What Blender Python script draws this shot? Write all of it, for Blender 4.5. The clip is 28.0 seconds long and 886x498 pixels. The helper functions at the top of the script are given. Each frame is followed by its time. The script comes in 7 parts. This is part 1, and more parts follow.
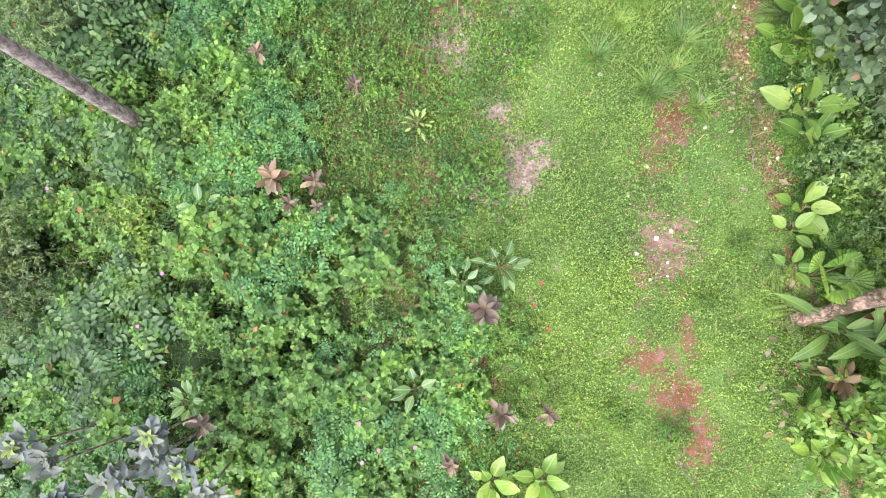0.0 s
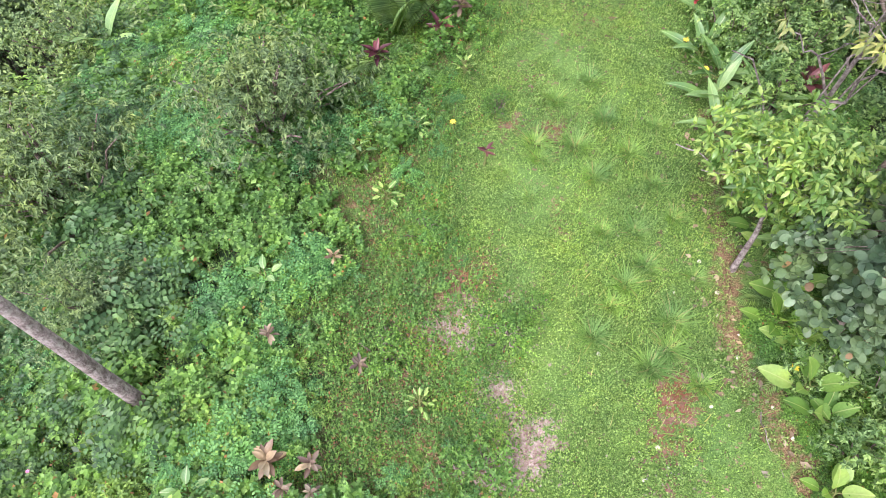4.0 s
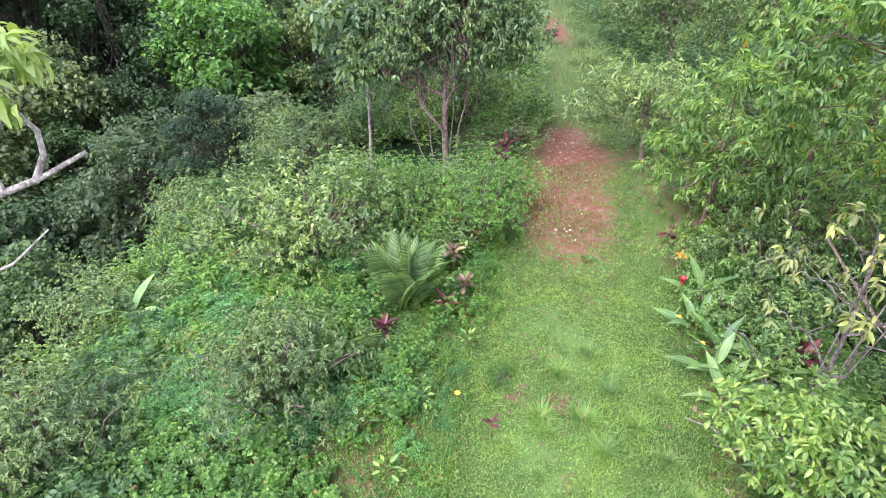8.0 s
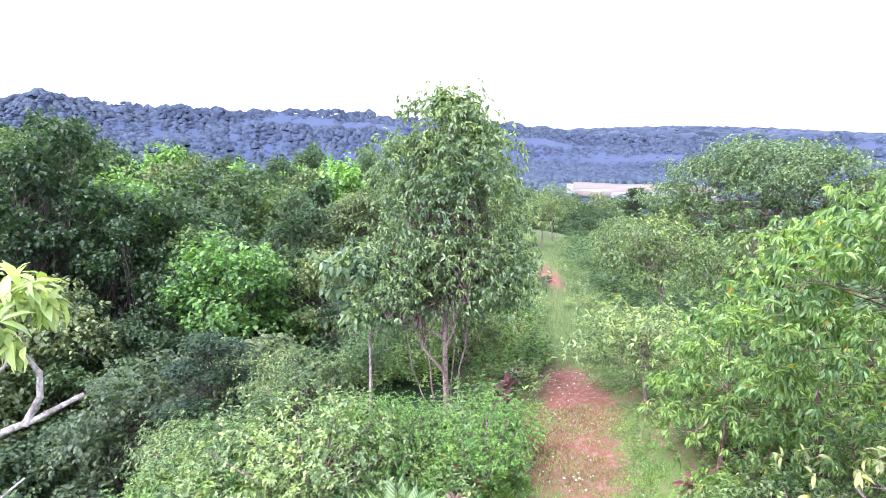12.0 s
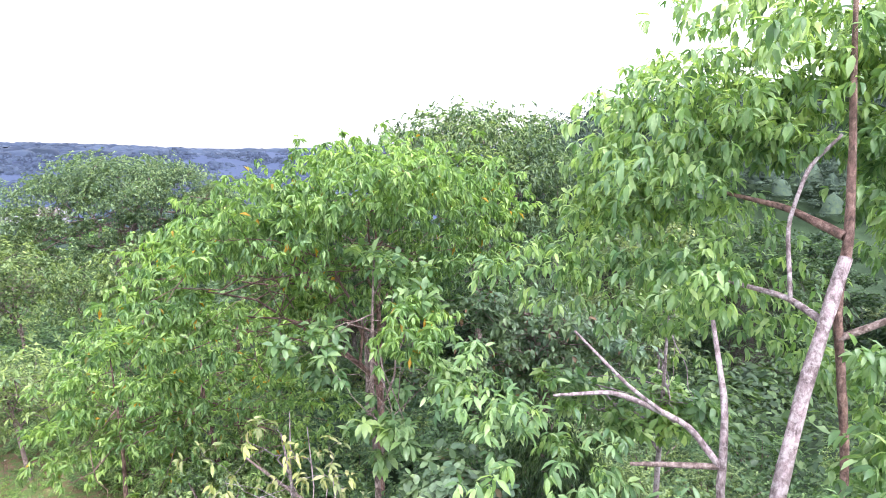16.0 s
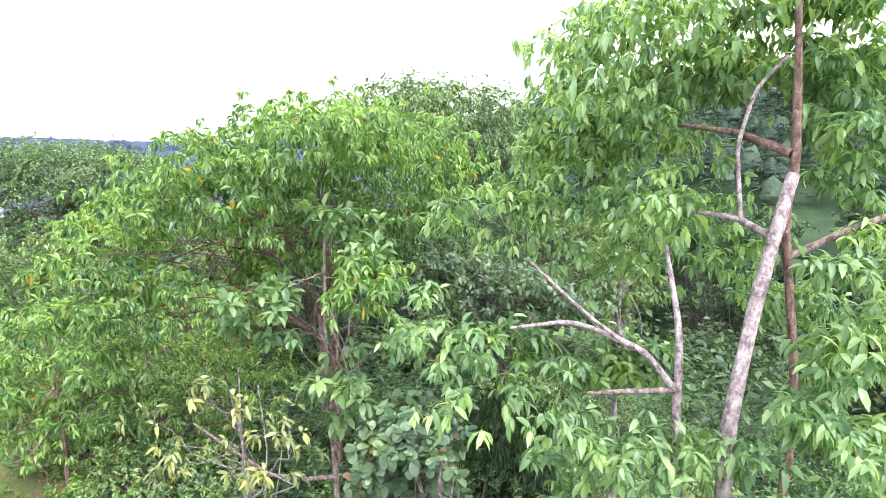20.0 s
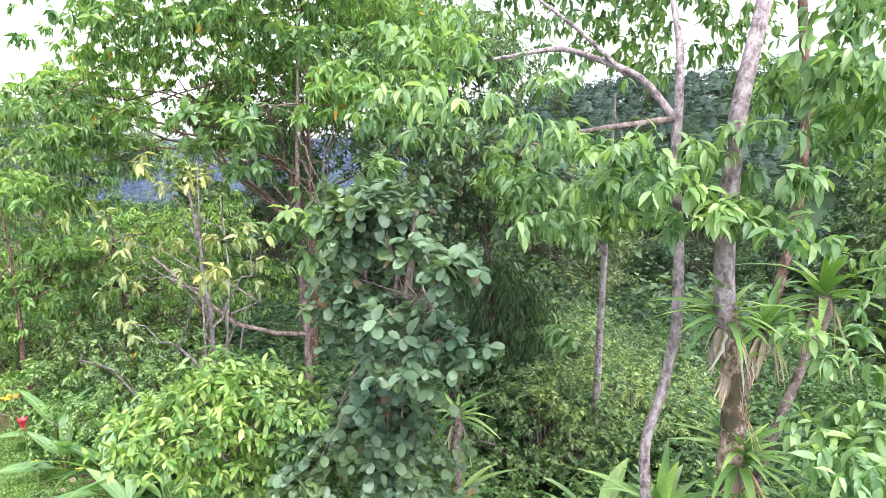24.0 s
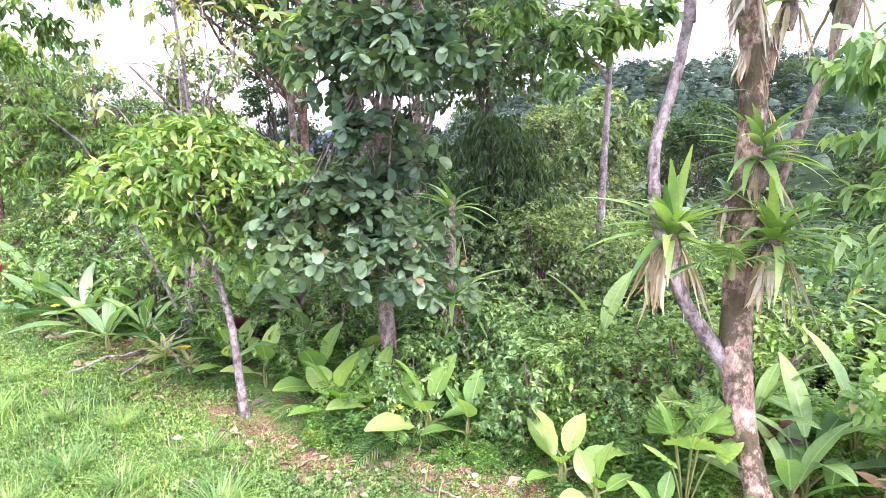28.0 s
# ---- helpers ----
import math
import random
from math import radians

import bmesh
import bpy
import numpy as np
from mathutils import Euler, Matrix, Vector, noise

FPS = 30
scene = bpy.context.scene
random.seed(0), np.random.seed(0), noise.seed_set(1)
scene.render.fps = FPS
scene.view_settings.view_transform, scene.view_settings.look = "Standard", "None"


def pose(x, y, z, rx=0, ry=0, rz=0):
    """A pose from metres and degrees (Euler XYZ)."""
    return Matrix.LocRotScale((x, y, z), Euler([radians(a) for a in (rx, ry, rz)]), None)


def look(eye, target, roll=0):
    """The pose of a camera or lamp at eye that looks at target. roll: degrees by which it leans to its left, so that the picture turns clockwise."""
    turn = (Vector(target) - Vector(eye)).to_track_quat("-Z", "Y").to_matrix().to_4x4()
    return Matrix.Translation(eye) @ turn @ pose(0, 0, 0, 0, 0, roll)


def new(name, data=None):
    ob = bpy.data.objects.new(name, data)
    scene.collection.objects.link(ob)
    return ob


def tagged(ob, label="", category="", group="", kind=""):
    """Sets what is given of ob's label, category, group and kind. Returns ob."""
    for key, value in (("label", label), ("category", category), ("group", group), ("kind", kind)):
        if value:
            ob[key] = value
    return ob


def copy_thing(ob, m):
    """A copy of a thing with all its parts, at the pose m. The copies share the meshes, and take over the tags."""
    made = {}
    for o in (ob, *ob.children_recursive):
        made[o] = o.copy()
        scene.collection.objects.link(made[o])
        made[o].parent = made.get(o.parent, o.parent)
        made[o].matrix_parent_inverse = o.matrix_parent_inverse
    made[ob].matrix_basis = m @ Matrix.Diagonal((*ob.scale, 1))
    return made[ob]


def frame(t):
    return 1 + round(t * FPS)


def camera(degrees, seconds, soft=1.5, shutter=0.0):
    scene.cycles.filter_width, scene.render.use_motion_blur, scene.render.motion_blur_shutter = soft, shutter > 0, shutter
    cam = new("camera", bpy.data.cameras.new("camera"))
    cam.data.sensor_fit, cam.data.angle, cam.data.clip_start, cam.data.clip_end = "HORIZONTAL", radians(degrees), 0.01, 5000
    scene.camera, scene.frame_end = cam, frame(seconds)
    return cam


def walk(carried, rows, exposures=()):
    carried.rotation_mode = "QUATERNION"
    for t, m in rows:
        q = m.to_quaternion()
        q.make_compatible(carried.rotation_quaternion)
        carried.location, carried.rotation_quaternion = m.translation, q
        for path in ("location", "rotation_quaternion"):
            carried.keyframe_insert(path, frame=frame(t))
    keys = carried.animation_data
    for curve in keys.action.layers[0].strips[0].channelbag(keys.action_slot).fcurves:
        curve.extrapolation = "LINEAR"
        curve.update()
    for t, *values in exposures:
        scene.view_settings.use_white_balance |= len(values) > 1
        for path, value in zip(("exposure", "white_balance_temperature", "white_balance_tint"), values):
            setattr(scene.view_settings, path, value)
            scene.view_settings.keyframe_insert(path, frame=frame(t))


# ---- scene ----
SECONDS = 28.0
cam = camera(72.7, SECONDS, soft=0.5)
# seconds, x, y, z, heading to the right of +y, pitch, roll
ROWS = [
    (0.0, 0.000, 0.000, 6.500, 1.91, -85.26, 0.13),
    (0.5, -0.000, 0.003, 6.499, 1.47, -81.97, -0.23),
    (1.0, -0.000, 0.003, 6.497, 1.56, -78.59, -0.11),
    (1.5, -0.001, 0.003, 6.497, 1.54, -75.30, -0.22),
    (2.0, -0.001, 0.003, 6.497, 1.64, -72.10, -0.16),
    (2.5, -0.000, 0.003, 6.499, 1.54, -68.94, -0.23),
    (3.0, -0.001, 0.001, 6.502, 1.48, -65.72, -0.33),
    (3.5, -0.001, -0.002, 6.506, 1.33, -62.43, -0.51),
    (5.5, 0.003, -0.012, 6.529, 1.27, -49.69, 0.10),
    (6.0, 0.004, -0.013, 6.531, 1.13, -46.50, -0.11),
    (6.5, 0.004, -0.018, 6.537, 1.11, -43.30, -0.11),
    (7.0, 0.004, -0.024, 6.541, 1.08, -40.15, -0.07),
    (7.5, 0.002, -0.033, 6.546, 1.03, -36.99, -0.13),
    (8.0, 0.001, -0.035, 6.549, 0.90, -33.85, -0.26),
    (8.5, -0.000, -0.040, 6.552, 0.91, -30.70, -0.22),
    (9.0, -0.001, -0.042, 6.553, 0.93, -27.45, -0.25),
    (9.5, -0.002, -0.043, 6.554, 0.91, -24.19, -0.28),
    (10.0, -0.004, -0.043, 6.554, 0.90, -20.96, -0.34),
    (10.5, -0.006, -0.044, 6.554, 0.89, -17.72, -0.32),
    (11.0, -0.004, -0.042, 6.556, 0.82, -14.64, -0.34),
    (11.5, -0.007, -0.046, 6.555, 0.83, -11.90, -0.30),
    (13.5, 0.015, -0.045, 6.568, 8.36, -10.55, 0.49),
    (14.0, 0.020, -0.038, 6.568, 17.67, -10.40, 0.52),
    (14.5, 0.027, -0.030, 6.567, 29.84, -10.21, 0.45),
    (15.0, 0.036, -0.030, 6.564, 41.64, -9.99, 0.21),
    (15.5, 0.043, -0.023, 6.564, 50.39, -9.92, -0.06),
    (16.0, 0.058, -0.012, 6.565, 57.46, -10.01, -0.36),
    (16.5, 0.062, -0.003, 6.568, 59.96, -10.16, -0.46),
    (17.0, 0.067, 0.003, 6.569, 60.55, -10.21, -0.43),
    (17.5, 0.068, 0.006, 6.569, 60.95, -10.22, -0.40),
    (18.0, 0.072, 0.006, 6.568, 61.13, -10.24, -0.41),
    (18.5, 0.078, 0.008, 6.571, 61.12, -10.52, -0.60),
    (19.0, 0.076, 0.028, 6.491, 61.45, -10.72, -0.52),
    (19.5, 0.090, 0.012, 6.339, 61.54, -10.94, -0.67),
    (20.0, 0.110, -0.001, 6.151, 61.74, -10.90, -0.80),
    (20.5, 0.109, -0.011, 5.952, 62.03, -10.75, -0.70),
    (21.0, 0.097, -0.020, 5.745, 62.22, -10.51, -0.75),
    (21.5, 0.118, -0.046, 5.523, 62.04, -10.27, -0.50),
    (23.5, 0.200, -0.017, 4.619, 62.64, -10.46, 0.21),
    (24.0, 0.227, -0.028, 4.392, 62.75, -10.62, 0.29),
    (24.5, 0.256, -0.049, 4.141, 62.68, -10.65, 0.22),
    (25.0, 0.274, -0.064, 3.896, 62.56, -10.93, 0.24),
    (25.5, 0.277, -0.075, 3.645, 62.62, -10.92, 0.40),
    (26.0, 0.273, -0.079, 3.413, 62.70, -10.85, 0.49),
    (26.5, 0.276, -0.087, 3.204, 62.66, -10.87, 0.50),
    (27.0, 0.270, -0.086, 3.015, 62.68, -10.94, 0.38),
    (27.5, 0.260, -0.081, 2.830, 62.72, -11.01, 0.31),
    (28.0, 0.264, -0.092, 2.673, 62.62, -10.94, 0.31),
]


def flown(x, y, z, heading, pitch, roll):
    turn = Euler((radians(90 + pitch), 0, radians(-heading))).to_matrix().to_4x4()
    return Matrix.Translation((x, y, z)) @ turn @ pose(0, 0, 0, 0, 0, roll)


walk(cam, [(r[0], flown(*r[1:])) for r in ROWS],
     exposures=[(0, 2.12, 6550, 13), (8, 2.18, 6150, 14), (11, 2.62, 5850, 23), (14, 2.74, 5900, 23), (15, 2.54, 6000, 21), (18, 2.52, 6100, 17), (21, 2.6, 6200, 13), (24, 2.52, 6150, 13), (25, 2.48, 6150, 17), (28, 2.84, 6050, 26)])

# ---- sky and sun ----
SUN_UP, SUN_AZ = radians(58), radians(215)
world = bpy.data.worlds.new("sky")
scene.world = world
world.use_nodes = True
wn, wl = world.node_tree.nodes, world.node_tree.links
sky = wn.new("ShaderNodeTexSky")
sky.sky_type, sky.sun_disc = "NISHITA", False
sky.sun_elevation, sky.sun_rotation = SUN_UP, SUN_AZ
sky.air_density, sky.dust_density, sky.ozone_density = 1.0, 2.0, 1.0
veil = wn.new("ShaderNodeHueSaturation")
veil.inputs["Saturation"].default_value = 0.22
wl.new(sky.outputs[0], veil.inputs["Color"])
wl.new(veil.outputs[0], wn["Background"].inputs[0])
wn["Background"].inputs[1].default_value = 0.15
sun = new("sun", bpy.data.lights.new("sun", "SUN"))
sun.data.energy, sun.data.angle, sun.data.color = 0.7, radians(20), (1.0, 0.96, 0.9)
to_sun = Vector((math.sin(SUN_AZ) * math.cos(SUN_UP), math.cos(SUN_AZ) * math.cos(SUN_UP), math.sin(SUN_UP)))
sun.matrix_world = look(to_sun * 50, (0, 0, 0))


# ---- materials ----
def nodes_of(name):
    m = bpy.data.materials.new(name)
    m.use_nodes = True
    return m, m.node_tree.nodes, m.node_tree.links


def ramp(n, stops):
    r = n.new("ShaderNodeValToRGB")
    while len(r.color_ramp.elements) < len(stops):
        r.color_ramp.elements.new(0.5)
    for el, (p, c) in zip(r.color_ramp.elements, stops):
        el.position, el.color = p, (*c, 1)
    return r


def math_node(n, l, op, a, b):
    m = n.new("ShaderNodeMath")
    m.operation = op
    for i, v in enumerate((a, b)):
        if isinstance(v, (int, float)):
            m.inputs[i].default_value = v
        else:
            l.new(v, m.inputs[i])
    return m.outputs[0]


def mix_node(n, l, kind, fac, a, b):
    m = n.new("ShaderNodeMix")
    m.data_type, m.blend_type = "RGBA", kind
    for i, v in ((0, fac), (6, a), (7, b)):
        if isinstance(v, (int, float)):
            m.inputs[i].default_value = v
        elif isinstance(v, tuple):
            m.inputs[i].default_value = (*v, 1)
        else:
            l.new(v, m.inputs[i])
    return m.outputs[2]


def noise_node(n, l, scale, detail=4, where="Object", rough=0.6):
    tc = n.new("ShaderNodeTexCoord")
    t = n.new("ShaderNodeTexNoise")
    t.inputs["Scale"].default_value, t.inputs["Detail"].default_value, t.inputs["Roughness"].default_value = scale, detail, rough
    l.new(tc.outputs[where], t.inputs["Vector"])
    return t.outputs["Fac"]


def muted(c, k=0.2):
    """A leaf's colour drawn a little towards bluish grey: pale haze put into the colour."""
    y = 0.3 * c[0] + 0.6 * c[1] + 0.1 * c[2]
    return tuple(v * (1 - k) + y * k * w for v, w in zip(c, (0.82, 1.0, 1.15)))


def leaf_material(name, dark, mid, light, odd=None, odd_share=0.04, patch=0.35, rough=0.5, through_light=0.42, by="island", veins=0.0, mute=0.2, clumps=0.85, by_tree=False):
    """Foliage: each leaf takes its own tone; stands of leaves drift in tone over metres; a few turn."""
    m, n, l = nodes_of(name)
    dark, mid, light = (muted(c, mute) for c in (dark, mid, light))
    if by == "island":
        rnd = n.new("ShaderNodeNewGeometry").outputs["Random Per Island"]
    else:
        rnd = n.new("ShaderNodeObjectInfo").outputs["Random"]
    stops = [(0.0, dark), (0.45, mid), (0.9, light)]
    if odd:
        stops = [(0.0, odd), (odd_share, odd), (odd_share + 0.01, dark), (0.5, mid), (1.0, light)]
    col = ramp(n, stops)
    l.new(rnd, col.inputs[0])
    gp = n.new("ShaderNodeNewGeometry").outputs["Position"]
    big = n.new("ShaderNodeTexNoise")
    big.inputs["Scale"].default_value, big.inputs["Detail"].default_value = patch, 3
    l.new(gp, big.inputs["Vector"])
    tone = ramp(n, [(0.3, (0.78, 0.82, 0.86)), (0.5, (0.98, 1.0, 1.0)), (0.7, (1.16, 1.12, 0.96))])
    l.new(big.outputs["Fac"], tone.inputs[0])
    out = mix_node(n, l, "MULTIPLY", 1.0, col.outputs[0], tone.outputs[0])
    clump = n.new("ShaderNodeTexNoise")
    clump.inputs["Scale"].default_value, clump.inputs["Detail"].default_value = 2.6, 2
    l.new(gp, clump.inputs["Vector"])
    drift = ramp(n, [(0.34, (0.66, 0.76, 0.86)), (0.5, (1.0, 1.0, 1.0)), (0.66, (1.2, 1.16, 0.9))])
    l.new(clump.outputs["Fac"], drift.inputs[0])
    out = mix_node(n, l, "MULTIPLY", clumps, out, drift.outputs[0])
    if by_tree:
        own = ramp(n, [(0.0, (0.62, 0.68, 0.72)), (0.35, (0.9, 0.92, 0.9)), (0.7, (1.15, 1.1, 1.0)), (1.0, (1.5, 1.42, 1.2))])
        l.new(n.new("ShaderNodeObjectInfo").outputs["Random"], own.inputs[0])
        out = mix_node(n, l, "MULTIPLY", 1.0, out, own.outputs[0])
    fine = noise_node(n, l, 38, 3)
    blotch = ramp(n, [(0.3, (0.8, 0.8, 0.78)), (0.7, (1.12, 1.12, 1.1))])
    l.new(fine, blotch.inputs[0])
    out = mix_node(n, l, "MULTIPLY", 0.7, out, blotch.outputs[0])
    b = n["Principled BSDF"]
    if veins:
        tc = n.new("ShaderNodeTexCoord")
        sep = n.new("ShaderNodeSeparateXYZ")
        l.new(tc.outputs["Object"], sep.inputs[0])
        ax = math_node(n, l, "ABSOLUTE", sep.outputs[0], 0)
        rib = math_node(n, l, "LESS_THAN", ax, 0.0045)
        slant = math_node(n, l, "MULTIPLY", math_node(n, l, "SUBTRACT", sep.outputs[1], ax), veins)
        wave = math_node(n, l, "SINE", slant, 0)
        pale = tuple(min(0.6, c * 1.6 + 0.05) for c in light)
        out = mix_node(n, l, "MIX", math_node(n, l, "MULTIPLY", rib, 0.4), out, pale)
        bump = n.new("ShaderNodeBump")
        bump.inputs["Strength"].default_value, bump.inputs["Distance"].default_value = 0.15, 0.002
        l.new(wave, bump.inputs["Height"])
        l.new(bump.outputs[0], b.inputs["Normal"])
    l.new(out, b.inputs["Base Color"])
    b.inputs["Roughness"].default_value = rough
    b.inputs["Specular IOR Level"].default_value = 0.45
    tr = n.new("ShaderNodeBsdfTranslucent")
    tint = mix_node(n, l, "MULTIPLY", 1.0, out, (1.25, 1.3, 0.6))
    l.new(tint, tr.inputs[0])
    mx = n.new("ShaderNodeMixShader")
    mx.inputs[0].default_value = through_light
    l.new(b.outputs[0], mx.inputs[1])
    l.new(tr.outputs[0], mx.inputs[2])
    l.new(mx.outputs[0], n["Material Output"].inputs[0])
    return m


def bark_material(name, dark, mid, light, scale=6.0, moss=0.0, lichen=0.0):
    """Bark: short upright grain, blotches of paler skin, and patches of lichen and moss."""
    m, n, l = nodes_of(name)
    tc = n.new("ShaderNodeTexCoord")
    mp = n.new("ShaderNodeMapping")
    mp.inputs["Scale"].default_value = (1, 1, 0.55)
    l.new(tc.outputs["Object"], mp.inputs[0])
    t = n.new("ShaderNodeTexNoise")
    t.inputs["Scale"].default_value, t.inputs["Detail"].default_value, t.inputs["Roughness"].default_value = scale * 5, 7, 0.72
    t.inputs["Distortion"].default_value = 0.6
    l.new(mp.outputs[0], t.inputs["Vector"])
    col = ramp(n, [(0.36, dark), (0.5, mid), (0.64, light)])
    l.new(t.outputs["Fac"], col.inputs[0])
    mottle = ramp(n, [(0.38, (0.5, 0.46, 0.45)), (0.5, (1.0, 1.0, 1.0)), (0.62, (1.25, 1.22, 1.22))])
    l.new(noise_node(n, l, scale * 1.6, 6, rough=0.7), mottle.inputs[0])
    out = mix_node(n, l, "MULTIPLY", 1.0, col.outputs[0], mottle.outputs[0])
    if lichen:
        pat = ramp(n, [(0.52, (0, 0, 0)), (0.57, (1, 1, 1))])
        l.new(noise_node(n, l, 17, 6, rough=0.7), pat.inputs[0])
        out = mix_node(n, l, "MIX", math_node(n, l, "MULTIPLY", pat.outputs[0], lichen), out, (0.47, 0.43, 0.42))
    if moss:
        pat = ramp(n, [(0.5, (0, 0, 0)), (0.55, (1, 1, 1))])
        l.new(noise_node(n, l, 5.5, 7, rough=0.72), pat.inputs[0])
        out = mix_node(n, l, "MIX", math_node(n, l, "MULTIPLY", pat.outputs[0], moss), out, (0.06, 0.05, 0.022))
    b = n["Principled BSDF"]
    l.new(out, b.inputs["Base Color"])
    b.inputs["Roughness"].default_value = 0.9
    bump = n.new("ShaderNodeBump")
    bump.inputs["Strength"].default_value, bump.inputs["Distance"].default_value = 1.0, 0.02
    l.new(t.outputs["Fac"], bump.inputs["Height"])
    l.new(bump.outputs[0], b.inputs["Normal"])
    return m


def ground_material():
    m, n, l = nodes_of("ridge_ground")
    b = n["Principled BSDF"]
    at = n.new("ShaderNodeAttribute")
    at.attribute_name = "bare"
    at2 = n.new("ShaderNodeAttribute")
    at2.attribute_name = "litter"
    at3 = n.new("ShaderNodeAttribute")
    at3.attribute_name = "far"
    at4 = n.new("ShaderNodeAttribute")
    at4.attribute_name = "remote_haze"
    tiny, mid, big = noise_node(n, l, 70, 5), noise_node(n, l, 9, 5), noise_node(n, l, 1.1, 4)
    grass = ramp(n, [(0.34, (0.025, 0.05, 0.015)), (0.5, (0.09, 0.165, 0.044)), (0.66, (0.19, 0.275, 0.1))])
    l.new(tiny, grass.inputs[0])
    drift = ramp(n, [(0.35, (0.85, 0.9, 0.88)), (0.65, (1.15, 1.06, 0.9))])
    l.new(big, drift.inputs[0])
    green = mix_node(n, l, "MULTIPLY", 1.0, grass.outputs[0], drift.outputs[0])
    at6 = n.new("ShaderNodeAttribute")
    at6.attribute_name = "rank"
    straw = ramp(n, [(0.3, (0.03, 0.05, 0.018)), (0.5, (0.08, 0.115, 0.038)), (0.7, (0.16, 0.195, 0.08))])
    l.new(noise_node(n, l, 14, 6), straw.inputs[0])
    green = mix_node(n, l, "MIX", at6.outputs["Fac"], green, straw.outputs[0])
    red = ramp(n, [(0.28, (0.10, 0.042, 0.03)), (0.46, (0.19, 0.072, 0.048)), (0.56, (0.2, 0.1, 0.08)), (0.7, (0.25, 0.16, 0.14))])
    l.new(mid, red.inputs[0])
    at5 = n.new("ShaderNodeAttribute")
    at5.attribute_name = "dusty"
    dust = ramp(n, [(0.3, (0.16, 0.10, 0.09)), (0.5, (0.29, 0.21, 0.2)), (0.68, (0.42, 0.34, 0.34))])
    l.new(noise_node(n, l, 22, 5), dust.inputs[0])
    worn = mix_node(n, l, "MIX", at5.outputs["Fac"], red.outputs[0], dust.outputs[0])
    grit = ramp(n, [(0.35, (0.72, 0.7, 0.7)), (0.62, (1.08, 1.08, 1.08)), (0.72, (1.2, 1.25, 1.3))])
    l.new(tiny, grit.inputs[0])
    earth = mix_node(n, l, "MULTIPLY", 1.0, worn, grit.outputs[0])
    leafy = ramp(n, [(0.35, (0.05, 0.03, 0.018)), (0.5, (0.17, 0.1, 0.06)), (0.66, (0.36, 0.25, 0.17))])
    l.new(tiny, leafy.inputs[0])
    brk = math_node(n, l, "ADD", at.outputs["Fac"], math_node(n, l, "MULTIPLY", math_node(n, l, "SUBTRACT", mid, 0.5), 2.7))
    brk = math_node(n, l, "ADD", brk, math_node(n, l, "MULTIPLY", math_node(n, l, "SUBTRACT", noise_node(n, l, 30, 4), 0.5), 2.4))
    edge = ramp(n, [(0.46, (0, 0, 0)), (0.58, (1, 1, 1))])
    l.new(brk, edge.inputs[0])
    c = mix_node(n, l, "MIX", edge.outputs[0], green, earth)
    brk2 = math_node(n, l, "ADD", at2.outputs["Fac"], math_node(n, l, "MULTIPLY", math_node(n, l, "SUBTRACT", mid, 0.5), 1.0))
    edge2 = ramp(n, [(0.42, (0, 0, 0)), (0.6, (1, 1, 1))])
    l.new(brk2, edge2.inputs[0])
    c = mix_node(n, l, "MIX", edge2.outputs[0], c, leafy.outputs[0])
    # dark woodland floor; the shade between the weeds is painted in with it
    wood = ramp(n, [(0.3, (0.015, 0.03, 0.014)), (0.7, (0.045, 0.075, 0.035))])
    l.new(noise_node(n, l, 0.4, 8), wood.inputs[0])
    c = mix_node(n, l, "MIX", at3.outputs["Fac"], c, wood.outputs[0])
    # far land is painted blue, as haze over distance turns it
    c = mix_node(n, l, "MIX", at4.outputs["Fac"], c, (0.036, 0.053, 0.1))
    l.new(c, b.inputs["Base Color"])
    b.inputs["Roughness"].default_value = 0.95
    b.inputs["Specular IOR Level"].default_value = 0.2
    bump = n.new("ShaderNodeBump")
    bump.inputs["Strength"].default_value, bump.inputs["Distance"].default_value = 0.6, 0.02
    l.new(tiny, bump.inputs["Height"])
    l.new(bump.outputs[0], b.inputs["Normal"])
    return m


def plain_material(name, stops, scale=12, rough=0.8, metal=0.0):
    m, n, l = nodes_of(name)
    c = ramp(n, stops)
    l.new(noise_node(n, l, scale, 5), c.inputs[0])
    b = n["Principled BSDF"]
    l.new(c.outputs[0], b.inputs["Base Color"])
    b.inputs["Roughness"].default_value, b.inputs["Metallic"].default_value = rough, metal
    return m


M_GROUND = ground_material()
M_WEED = leaf_material("weed_leaf", (0.055, 0.125, 0.026), (0.118, 0.245, 0.05), (0.24, 0.41, 0.1), odd=(0.36, 0.18, 0.08), odd_share=0.006, mute=0.05)
M_WEED_BLUE = leaf_material("feathery_weed_leaf", (0.04, 0.12, 0.04), (0.09, 0.24, 0.075), (0.18, 0.38, 0.135), mute=0.05)
M_VINE = leaf_material("creeper_leaf", (0.055, 0.115, 0.02), (0.13, 0.24, 0.042), (0.26, 0.39, 0.09), odd=(0.24, 0.12, 0.06), odd_share=0.02, mute=0.06)
M_CREEP = leaf_material("thin_soil_creeper_leaf", (0.045, 0.1, 0.022), (0.115, 0.235, 0.05), (0.24, 0.385, 0.1), odd=(0.3, 0.15, 0.09), odd_share=0.07, mute=0.06)
M_LAWN = leaf_material("lawn_leaf", (0.075, 0.135, 0.024), (0.178, 0.3, 0.06), (0.33, 0.46, 0.125), patch=0.9, rough=0.6, mute=0.1, clumps=0.45)
